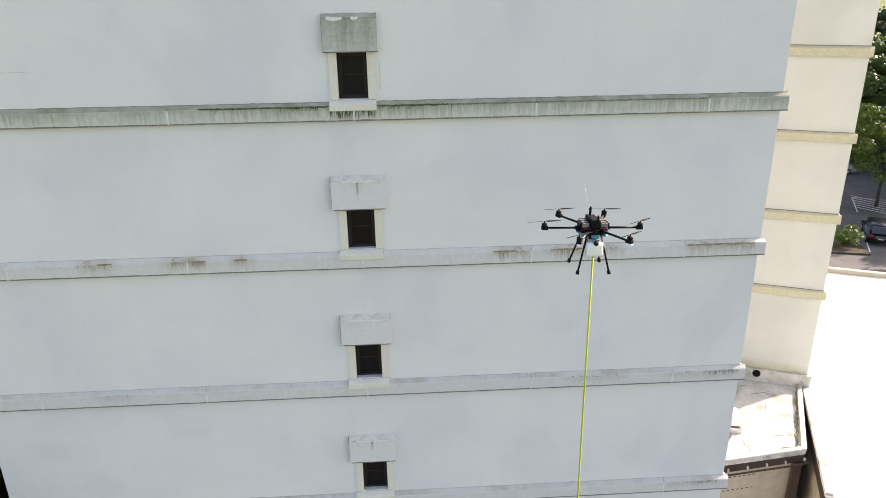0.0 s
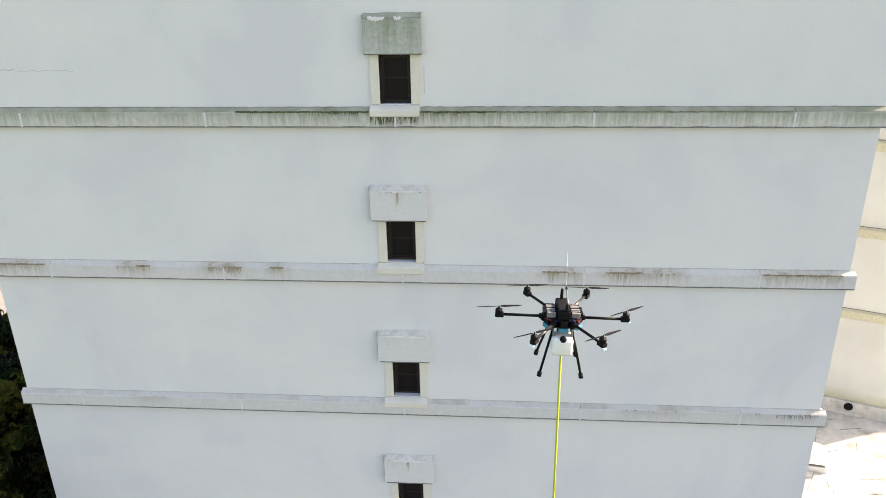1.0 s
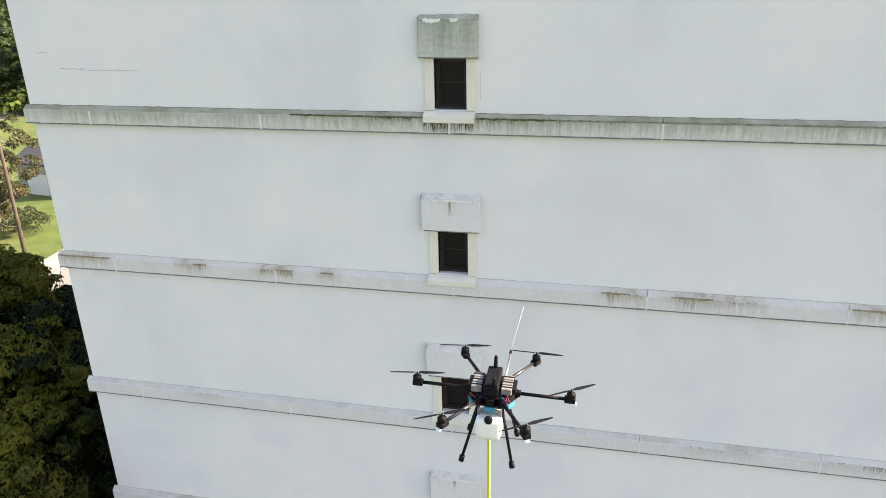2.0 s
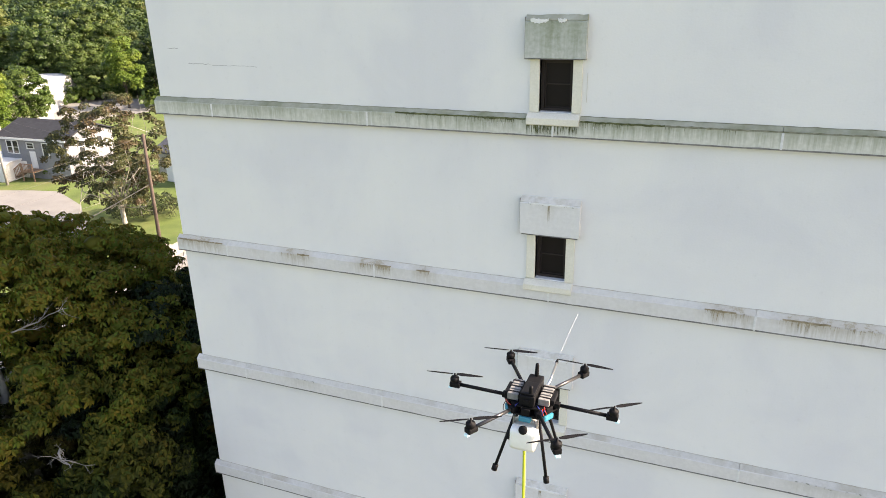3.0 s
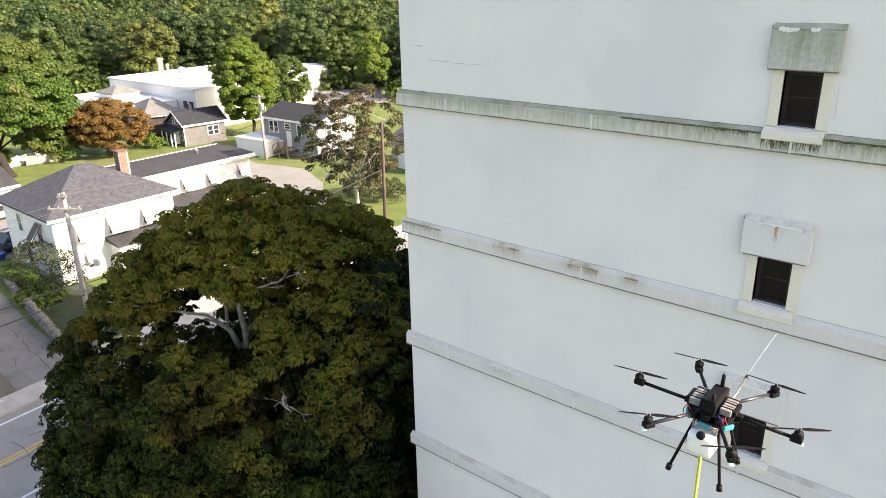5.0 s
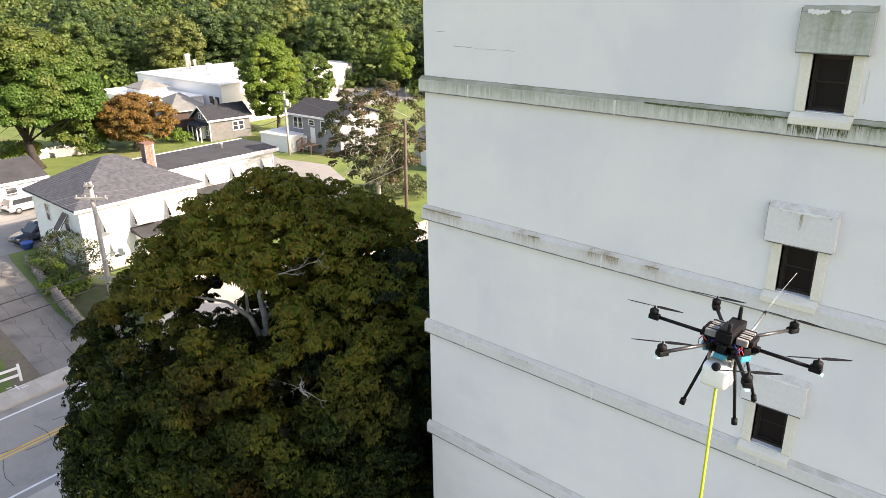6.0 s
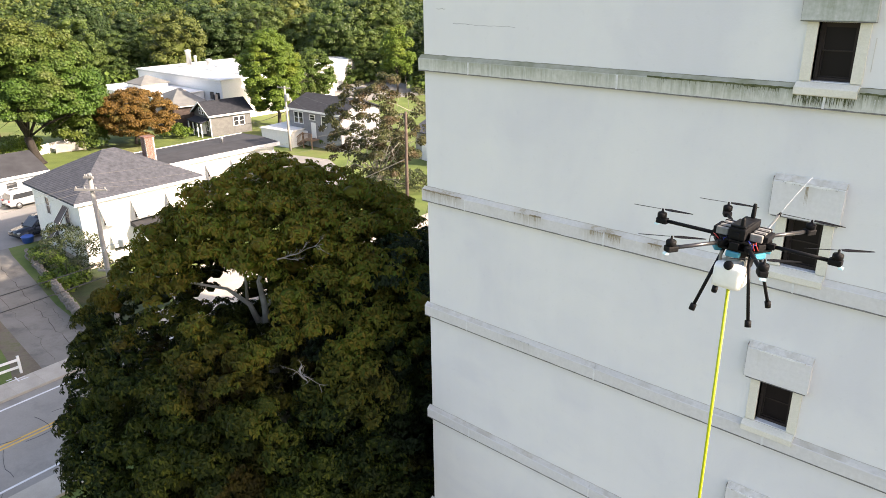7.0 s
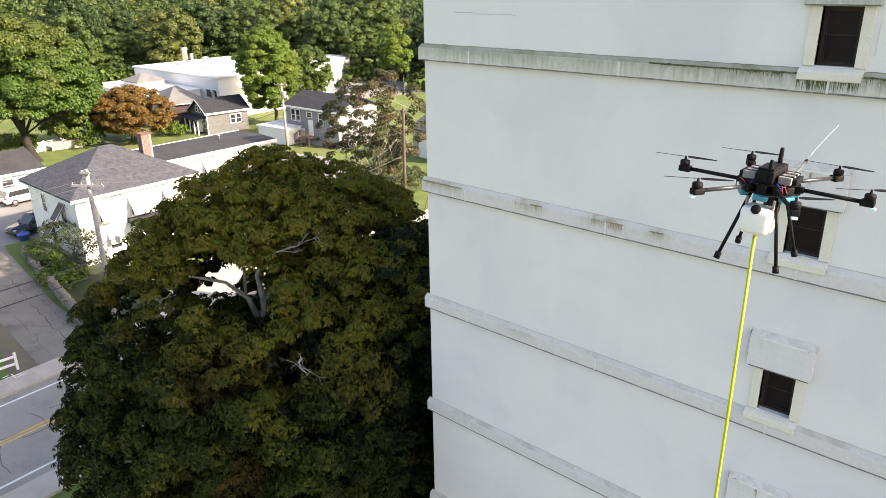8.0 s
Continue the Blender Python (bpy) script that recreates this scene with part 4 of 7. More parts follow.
def flake(x0, x1, z, h, seed, depth=-0.122):
    rng = np.random.default_rng(seed)
    bm = bmesh.new()
    n = 12
    lo = [(x0 + (x1 - x0) * i / n, z - h * (0.5 + 0.5 * rng.random()) * max(0.0, math.sin(math.pi * (i + 0.5) / (n + 1))) ** 0.5) for i in range(n + 1)]
    hi = [(x0 + (x1 - x0) * i / n, z + h * 0.35 * rng.random()) for i in range(n, -1, -1)]
    return prism(bm, lo + hi, depth, -0.085, "xz")


for k, top in enumerate(HOODS):
    lo, hi = top - SILL, top - HEAD
    hood = part("window_hood", hood_mesh(k), (M_HOOD_GREEN, M_HOOD_STREAK, M_HOOD_PALE)[min(k, 2)], tower,
                "hood slab green with algae, white paint flaking" if k == 0 else "pale hood slab with a flaking stained top edge")
    hood.location = (0.0, 0, top)
    part("hood_cap", hood_mesh(k, True), M_LEDGE_GREEN if k == 0 else M_CAP, hood, "mossy sloped cap" if k == 0 else "flaking sloped cap")
    if k == 0:
        part("paint_flake", flake(0.09, 0.38, -0.075, 0.07, 1, -0.128), M_CHIP, hood)
        part("paint_flake", flake(0.54, 0.67, -0.075, 0.06, 2, -0.128), M_CHIP, hood)
    else:
        part("paint_flake", flake(0.12, 0.92, -0.095, 0.035, 10 + k, -0.122), M_CHIP, hood)
    w = part("window", boxed(OPEN[0], OPEN[1], -0.012, 0.10, hi - 0.03, hi), M_SURROUND, tower, "small bronze-framed sash window in a cream surround")
    for a, b in ((0.075, OPEN[0]), (OPEN[1], 0.945)):
        part("jamb", boxed(a, b, -0.035, 0.12, lo, hi + 0.005, bevel=0.006), M_SURROUND, w)
    bm = bmesh.new()
    prism(bm, [(0.1, lo - 0.205), (-0.125, lo - 0.205), (-0.145, lo - 0.19), (-0.145, lo - 0.09), (-0.13, lo - 0.075), (-0.03, lo - 0.015), (0.1, lo)], 0.05, 0.935, "yz")
    part("sill", bm, M_SURROUND, w)
    bm = bmesh.new()
    a, b = OPEN
    for q in ((a, a + 0.055, lo, hi - 0.03), (b - 0.055, b, lo, hi - 0.03), (a + 0.055, b - 0.055, lo, lo + 0.05), (a + 0.055, b - 0.055, hi - 0.085, hi - 0.03)):
        box(bm, q[0], q[1], 0.115, 0.19, q[2], q[3])
    part("frame", bm, M_BRONZE, w)
    mid = (lo + hi) / 2 - 0.01
    for z0, z1, y in ((mid, hi - 0.085, 0.135), (lo + 0.05, mid + 0.03, 0.165)):
        bm = bmesh.new()
        s = 0.02
        for q in ((a + 0.055, a + 0.055 + s, z0, z1), (b - 0.055 - s, b - 0.055, z0, z1), (a + 0.055 + s, b - 0.055 - s, z0, z0 + s), (a + 0.055 + s, b - 0.055 - s, z1 - s, z1)):
            box(bm, q[0], q[1], y, y + 0.03, q[2], q[3])
        part("sash", bm, M_BRONZE, w)
        part("pane", boxed(a + 0.055 + s, b - 0.055 - s, y + 0.012, y + 0.018, z0 + s, z1 - s), M_PANE, w)
    if k == 0:
        part("render_ridge", boxed(1.02, 1.032, -0.008, 0.0, 19.62, 20.1, bevel=0.002), M_CAP, tower)

# ---- the cream wing and the low roofs ----
WA = -22.6
wing = thing("cream_wing", "cream rendered wing with olive string courses behind the tower", "building", (17.1, 10.0, 0), WA)
part("wall", boxed(-16, 0, 0, 26, -0.2, TOP), M_CREAM, wing, "cream painted render")
for zb in (18.84, 15.91, 12.94, 9.89):
    bm = bmesh.new()
    prism(bm, [(0.0, zb), (-0.09, zb), (-0.1, zb + 0.01), (-0.1, zb + 0.27), (-0.09, zb + 0.285), (0.0, zb + 0.345)], -16, 0.1, "yz")
    part("string_course", bm, M_BAND_OLIVE, wing, "olive painted string course")
    part("shade_dirt_line", boxed(-16, -0.002, -0.012, -0.001, zb + 0.347, zb + 0.372), M_CRACK_SHADE, wing, "thin dark line above the string course")
    bm = bmesh.new()
    prism(bm, [(0.0, zb), (0.1, zb), (0.1, zb + 0.27), (0.0, zb + 0.345)], 0.0, 26, "xz")
    part("string_course", bm, M_BAND_OLIVE, wing)
part("flashing", boxed(-16, 0.15, -0.12, -0.004, 6.05, 6.6, bevel=0.02), M_OLDROOF, wing, "white painted roof upstand")
bm = bmesh.new()
lathe(bm, [(0.02, 0), (0.13, 0), (0.15, 0.02), (0.15, 0.05), (0.11, 0.05), (0.1, 0.02)], 20, pose(-1.85, -0.12, 6.42, 90, 0, 0))
part("vent", bm, M_BLACK, wing, "round black vent", True)

# weathering on the upper bands and hoods: slivers of algae and lime below the edges
def drips(bm, spans, z, y, longest, width, seed):
    """Thin tapering runs that hang from one level."""
    rng = np.random.default_rng(seed)
    for x0, x1, n in spans:
        for _ in range(n):
            x, ln, w = rng.uniform(x0, x1), longest * rng.uniform(0.25, 1.0), width * rng.uniform(0.5, 1.3)
            d = rng.normal() * 0.004
            prism(bm, [(x - w, z), (x + w, z), (x + w * 0.6 + d, z - ln * 0.6), (x + d * 2, z - ln), (x - w * 0.5 + d, z - ln * 0.55)], y - rng.uniform(0.0005, 0.002), y + 0.012, "xz")


Z1, Z2 = BANDS[0] + 0.27, BANDS[1] + 0.268


def runs(name, material, label, rows):
    """All the runs of one kind, as one part."""
    bm = bmesh.new()
    for spans, z, y, longest, width, seed in rows:
        drips(bm, spans, z, y, longest, width, seed)
    tagged(part(name, bm, material, tower, label), label, kind="stuff")


runs("algae_streaking", M_ALGAE, "thin dark green algae runs on the bands", [
    (((-0.95, 0.02, 48), (-2.2, -0.95, 14), (0.97, 1.6, 22), (1.6, 3.4, 16)), Z1, -0.101, 0.11, 0.0035, 1),
    (((0.05, 0.93, 120), (0.15, 0.55, 50)), Z1 - 0.07, -0.101, 0.19, 0.0048, 2),
    (((8.0, 8.85, 70),), BANDS[2] + 0.268, -0.101, 0.14, 0.0016, 15),
    (((8.1, 8.7, 45),), BANDS[3] + 0.268, -0.101, 0.12, 0.0016, 16),
    (((0.06, 0.94, 26),), HOODS[1] - 0.095, -0.1185, 0.04, 0.005, 41)])
runs("lime_streaking", M_LIME, "chalky pale lime streaks on the top band", [
    (((-0.75, 0.0, 22), (0.05, 0.93, 46), (-3.6, -2.1, 30), (0.94, 1.4, 12)), Z1 - 0.06, -0.1015, 0.2, 0.003, 3)])
runs("rust_streaking", M_RUST, "thin rust-brown runs on the bands and hoods", [
    (((-7.8, -6.7, 20), (-5.2, -4.5, 24), (-3.4, -2.65, 44), (-2.1, -1.8, 12), (3.2, 3.95, 30), (4.35, 5.8, 36), (7.3, 8.75, 34)), Z2, -0.101, 0.13, 0.003, 7),
    (((-2.98, -2.66, 26), (3.3, 3.52, 14), (4.55, 4.85, 18)), Z2, -0.101, 0.23, 0.0035, 8),
    (((0.46, 0.50, 7),), HOODS[1] - 0.1, -0.1185, 0.42, 0.004, 51), (((0.46, 0.50, 6),), HOODS[3] - 0.1, -0.1185, 0.3, 0.004, 53),
    (((0.06, 0.94, 14),), HOODS[2] - 0.095, -0.1185, 0.04, 0.005, 42), (((0.06, 0.94, 12),), HOODS[3] - 0.095, -0.1185, 0.04, 0.005, 43)])
for a, b, hgt, seed in ((-2.4, -0.9, 0.012, 4), (-0.9, 0.03, 0.028, 5), (0.96, 2.3, 0.022, 6), (2.3, 4.0, 0.014, 7), (4.0, 7.35, 0.010, 8)):
    part("moss_crust", grime(a, b, BANDS[0], hgt, seed), M_ALGAE if seed < 7 else M_MOSS, tower, "dark moss crust")
for a, b, hgt, seed in ((-7.9, -6.7, 0.012, 21), (-4.8, -4.52, 0.02, 22), (-3.0, -2.65, 0.03, 23), (-2.1, -1.82, 0.014, 24), (3.2, 3.7, 0.018, 25), (4.4, 5.1, 0.018, 26), (7.3, 8.75, 0.018, 27)):
    part("moss_crust", grime(a, b, BANDS[1], hgt, seed), M_LICHEN, tower, "brown lichen crust")
for level, zb in enumerate(BANDS[:4]):
    rng = np.random.default_rng(30 + level)
    for x0, x1 in ((TX0, 0.04), (0.95, TX1)):
        n = int((x1 - x0) / 0.12)
        low = [(x0 + (x1 - x0) * i / n, zb + 0.349 + rng.uniform(-0.003, 0.003)) for i in range(n + 1)]
        high = [(x, z + 0.004 + 0.008 * rng.random() ** 2) for x, z in reversed(low)]
        part("shade_dirt_line", prism(bmesh.new(), low + high, -0.006, 0.0, "xz"), M_MOSS if level == 0 else M_DUST, tower)
# shadow gaps under and beside the hoods, drawn as dark strips
for k, top in enumerate(HOODS[:5]):
    part("shade_dirt_line", boxed(-0.004, 1.004, -0.122, -0.02, top - 0.688, top - 0.6805), M_CRACK_SHADE, tower, "thin dark line of painted shade under the hood")
    part("shade_dirt_line", boxed(-0.006 - (0.038 if k else 0), -0.0005 - (0.038 if k else 0), -0.112, -0.002, top - 0.678, top - 0.03), M_CRACK_SHADE, tower)

# small dirty roof between the tower and the wing
annex = thing("annex", "low annex with a dirty white membrane roof", "building")
outline = [(8.8, 5.2), (14.95, 6.0), (16.95, 10.05), (8.8, 13.4)]
part("wall", prism(bmesh.new(), [(8.8, 5.45), (14.8, 6.2), (16.8, 10.1), (8.8, 13.2)], -0.1, 5.75, "xy"), M_BLOCK, annex, "beige block wall")
part("roof", prism(bmesh.new(), outline, 5.95, 6.05, "xy"), M_OLDROOF, annex, "stained white roof membrane")
part("fascia", prism(bmesh.new(), [(8.8, 5.24), (14.93, 6.04), (16.9, 10.05), (8.8, 13.3)], 5.62, 5.945, "xy"), M_FASCIA, annex, "dark brown metal fascia")
for i, (p, q) in enumerate((((8.8, 5.2), (14.95, 6.0)), ((14.95, 6.0), (16.95, 10.05)))):
    a, b = Vector((*p, 0)), Vector((*q, 0))
    d = b - a
    m = Matrix.Translation(a) @ Matrix.Rotation(math.atan2(d.y, d.x), 4, "Z")
    part("parapet", boxed(0, d.length, -0.02, 0.16, 6.05, 6.2, m=m, bevel=0.03), M_OLDROOF, annex)
    if i == 0:
        for k in range(9):
            x = 0.4 + k * 0.72
            part("bracket", boxed(x, x + 0.025, -0.09, 0.0, 5.70, 5.82, m=m), M_GALV, annex)
        part("gutter", boxed(0, d.length + 0.1, -0.13, -0.1, 5.60, 5.66, m=m), M_FASCIA, annex)
        part("corner_post", boxed(d.length - 0.4, d.length - 0.05, -0.02, 0.1, 0, 5.6, m=m), M_FASCIA, annex)
        block_me = None
        for row in range(4):
            z = 5.2 - row * 0.55
            for k in range(30):
                bm = bmesh.new() if block_me is None else None
                if bm is not None:
                    box(bm, 0, 0.1, 0, 0.02, 0, 0.035)
                    block_me = bpy.data.meshes.new("weep_slot")
                    bm.to_mesh(block_me)
                    bm.free()
                    block_me.materials.append(M_FASCIA)
                shared("weep_slot", block_me, annex, m @ pose(0.3 + k * 0.18, 0.235 - 0.01, z))

big = thing("flat_roof_hall", "low hall with a bright white membrane roof", "building", (17.1, 10.0, 0), WA)
part("wall", boxed(0.05, 22, -6.35, 13, -0.1, 5.3), M_BLOCK, big, "beige block wall")
part("fascia", boxed(-0.05, 22.3, -6.6, 13.3, 5.3, 5.9), M_FASCIA, big, "dark brown fascia")
part("roof", boxed(-0.1, 22.35, -6.65, 13.35, 5.905, 6.0, bevel=0.02), M_MEMBRANE, big, "bright white roof membrane")
part("parapet", boxed(-0.12, 22.4, 13.2, 13.5, 6.004, 6.25, bevel=0.03), M_CONCRETE, big)
part("parapet", boxed(-0.12, 0.12, -6.68, 0.0, 6.004, 6.12, bevel=0.03), M_OLDROOF, big)
for k in range(5):
    part("membrane_seam", boxed(0.3, 22.0, -4 + k * 3.4, -3.95 + k * 3.4, 6.004, 6.012), M_OLDROOF, big)

rng = np.random.default_rng(17)
for k in range(40):
    x = rng.uniform(9.2, 15.6)
    y = rng.uniform(6.3, 10.5)
    a = rng.choice([7.0, 67.0]) + rng.normal() * 6
    ln, wd = rng.uniform(0.3, 1.5), rng.uniform(0.006, 0.022)
    if y > 6.0 + (x - 15.0) * 1.9 if x > 14.6 else True:
        part("dirt_streak", boxed(-ln / 2, ln / 2, -wd, wd, 6.052, 6.057, m=pose(x, y, 0, 0, 0, a)), M_DIRT if k % 2 else M_MOSS, annex)
for a, b in (((16.55, 9.6), (14.75, 6.25)), ((14.6, 6.2), (9.5, 5.55))):
    bm = bmesh.new()
    tube(bm, [Vector((*a, 6.055)).lerp(Vector((*b, 6.055)), i / 20) + Vector((rng.normal() * 0.03, rng.normal() * 0.03, 0)) for i in range(21)], [0.02 + 0.05 * rng.random() for _ in range(21)], 5)
    part("shade_dirt_line", bm, M_MOSS, annex, "dark dirt along the parapet")
cowl = thing("roof_vent", "white curved metal roof vent on a curb", "roof vent", (12.95, 7.6, 6.05), -10)
part("curb", boxed(-0.36, 0.36, -0.36, 0.36, 0, 0.22, bevel=0.02), M_GALV, cowl)
bm = bmesh.new()
arc = [(-0.42, 0.3)] + [(0.43 * -math.cos(a), 0.36 + 0.3 * math.sin(a)) for a in np.linspace(0, math.pi, 12)] + [(0.42, 0.3)]
prism(bm, arc, -0.36, 0.36, "xz")
part("cowl", bm, M_TRIM, cowl, "white rounded cowl")
part("throat", boxed(-0.28, 0.28, -0.28, 0.28, 0.22, 0.31), M_BLACK, cowl)


# ---- houses ----
def hip_roof(x0, x1, y0, y1, ze, zr, over=0.45, ridge=None, thick=0.14):
    """Closed hip roof; ridge: half length of the ridge along y."""
    bm = bmesh.new()
    a = [bm.verts.new(p) for p in ((x0 - over, y0 - over, ze), (x1 + over, y0 - over, ze), (x1 + over, y1 + over, ze), (x0 - over, y1 + over, ze))]
    b = [bm.verts.new((v.co.x, v.co.y, ze - thick)) for v in a]
    cx, cy = (x0 + x1) / 2, (y0 + y1) / 2
    h = ridge if ridge is not None else 0.4
    r0, r1 = bm.verts.new((cx, cy - h, zr)), bm.verts.new((cx, cy + h, zr))
    for f in ((a[0], a[1], r0), (a[1], a[2], r1, r0), (a[2], a[3], r1), (a[3], a[0], r0, r1), b[::-1]):
        bm.faces.new(f)
    for i in range(4):
        bm.faces.new((b[i], b[(i + 1) % 4], a[(i + 1) % 4], a[i]))
    bmesh.ops.recalc_face_normals(bm, faces=bm.faces[:])
    return bm


def gable_roof(x0, x1, y0, y1, ze, zr, along="x", over=0.4, thick=0.18):
    if along == "x":
        c = (y0 + y1) / 2
        pts = [(y0 - over, ze), (c, zr), (y1 + over, ze), (y1 + over, ze - thick), (c, zr - thick), (y0 - over, ze - thick)]
        return prism(bmesh.new(), pts, x0 - over, x1 + over, "yz")
    c = (x0 + x1) / 2
    pts = [(x0 - over, ze), (c, zr), (x1 + over, ze), (x1 + over, ze - thick), (c, zr - thick), (x0 - over, ze - thick)]
    return prism(bmesh.new(), pts, y0 - over, y1 + over, "xz")




def house_window(house, face, at, z, w, h, wall_x, trim=M_TRIM, awning=None, drop=0.75, reach=0.55, sash=True):
    """A sash window on a wall of the house: at runs along the wall, wall_x is the wall's plane."""
    m = {"+x": pose(wall_x, at, z, 0, 0, 90), "-x": pose(wall_x, at, z, 0, 0, -90), "-y": pose(at, wall_x, z), "+y": pose(at, wall_x, z, 0, 0, 180)}[face]
    bm = bmesh.new()
    t = 0.09
    for q in ((-w / 2 - t, -w / 2, 0, h), (w / 2, w / 2 + t, 0, h), (-w / 2 - t, w / 2 + t, h, h + t), (-w / 2 - t - 0.04, w / 2 + t + 0.04, -0.07, 0)):
        box(bm, q[0], q[1], -0.06, 0.02, q[2], q[3])
    if sash:
        box(bm, -w / 2, w / 2, -0.035, 0.0, h / 2 - 0.025, h / 2 + 0.025)
    win = part("window", bm, trim, house)
    win.matrix_basis = m
    part("pane", boxed(-w / 2, w / 2, -0.012, 0.015, 0, h), M_HOUSE_PANE, win)
    if awning:
        bm = bmesh.new()
        ws, zt, zb = w / 2 + 0.16, h + 0.12, h + 0.12 - drop
        prism(bm, [(-0.03, zt), (-reach, zb), (-reach, zb - 0.05), (-0.03, zt - 0.06)], -ws, ws, "yz")
        a = part("awning", bm, awning, win, "projecting sheet awning")
        for sx in (-ws + 0.05, ws - 0.09):
            part("awning_trim", boxed(sx, sx + 0.04, -0.01, 0.01, -math.hypot(reach, drop) + 0.02, 0, m=pose(0, -0.045, zt + 0.012, -math.degrees(math.atan2(reach, drop)), 0, 0)), M_TRIM, win)
    return win


def chimney(house, x, y, z0, z1, sx=0.72, sy=0.72):
    """Brick chimney with single bricks over a mortar core."""
    c = part("chimney", boxed(x - sx / 2 + 0.012, x + sx / 2 - 0.012, y - sy / 2 + 0.012, y + sy / 2 - 0.012, z0, z1), M_MORTAR, house, "red brick chimney")
    bm = bmesh.new()
    box(bm, -0.1, 0.1, -0.03, 0.03, -0.028, 0.028)
    me = bpy.data.meshes.new("brick")
    bm.to_mesh(me)
    bm.free()
    me.materials.append(M_BRICK)
    rows = int((z1 - z0) / 0.075)
    for r in range(rows):
        off = 0.105 if r % 2 else 0.0
        for k in range(3):
            u = -sx / 2 + 0.12 + k * 0.225 + off * 0.4
            shared("brick", me, c, pose(x + u, y - sy / 2 + 0.02, z0 + 0.04 + r * 0.075))
            shared("brick", me, c, pose(x + sx / 2 - 0.02, y + u, z0 + 0.04 + r * 0.075, 0, 0, 90))
    part("chimney_cap", boxed(x - sx / 2 - 0.06, x + sx / 2 + 0.06, y - sy / 2 - 0.06, y + sy / 2 + 0.06, z1, z1 + 0.1, bevel=0.02), M_BRICK, c)


def shingle_rows(house, corner, along, up, n_rows, width_low, width_high, thick=0.03):
    """Overlapping shingle courses on a trapezoid roof slope; corner is the low start, along and up are vectors over the slope."""
    rng = np.random.default_rng(int(abs(corner[0] * 10)) + n_rows)
    a, u = Vector(along).normalized(), Vector(up)
    nrm = a.cross(u).normalized()
    if nrm.z < 0:
        nrm = -nrm
    for r in range(n_rows):
        f0, f1 = r / n_rows, (r + 1.12) / n_rows
        w0 = width_low + (width_high - width_low) * f0
        w1 = width_low + (width_high - width_low) * min(f1, 1.0)
        s0, s1 = (width_low - w0) / 2, (width_low - w1) / 2
        bm = bmesh.new()
        p = [Vector(corner) + a * s0 + u * f0 + nrm * thick, Vector(corner) + a * (s0 + w0) + u * f0 + nrm * thick,
             Vector(corner) + a * (s1 + w1) + u * min(f1, 1.0) + nrm * 0.008, Vector(corner) + a * s1 + u * min(f1, 1.0) + nrm * 0.008]
        q = [v - nrm * (thick - 0.002) for v in p[:2]] + [v - nrm * 0.006 for v in p[2:]]
        vs = [bm.verts.new(v) for v in p + q]
        for f in ((0, 1, 2, 3), (0, 4, 5, 1), (1, 5, 6, 2), (2, 6, 7, 3), (3, 7, 4, 0)):
            bm.faces.new([vs[i] for i in f])
        bmesh.ops.recalc_face_normals(bm, faces=bm.faces[:])
        part("shingle_course", bm, M_SHINGLE, house)


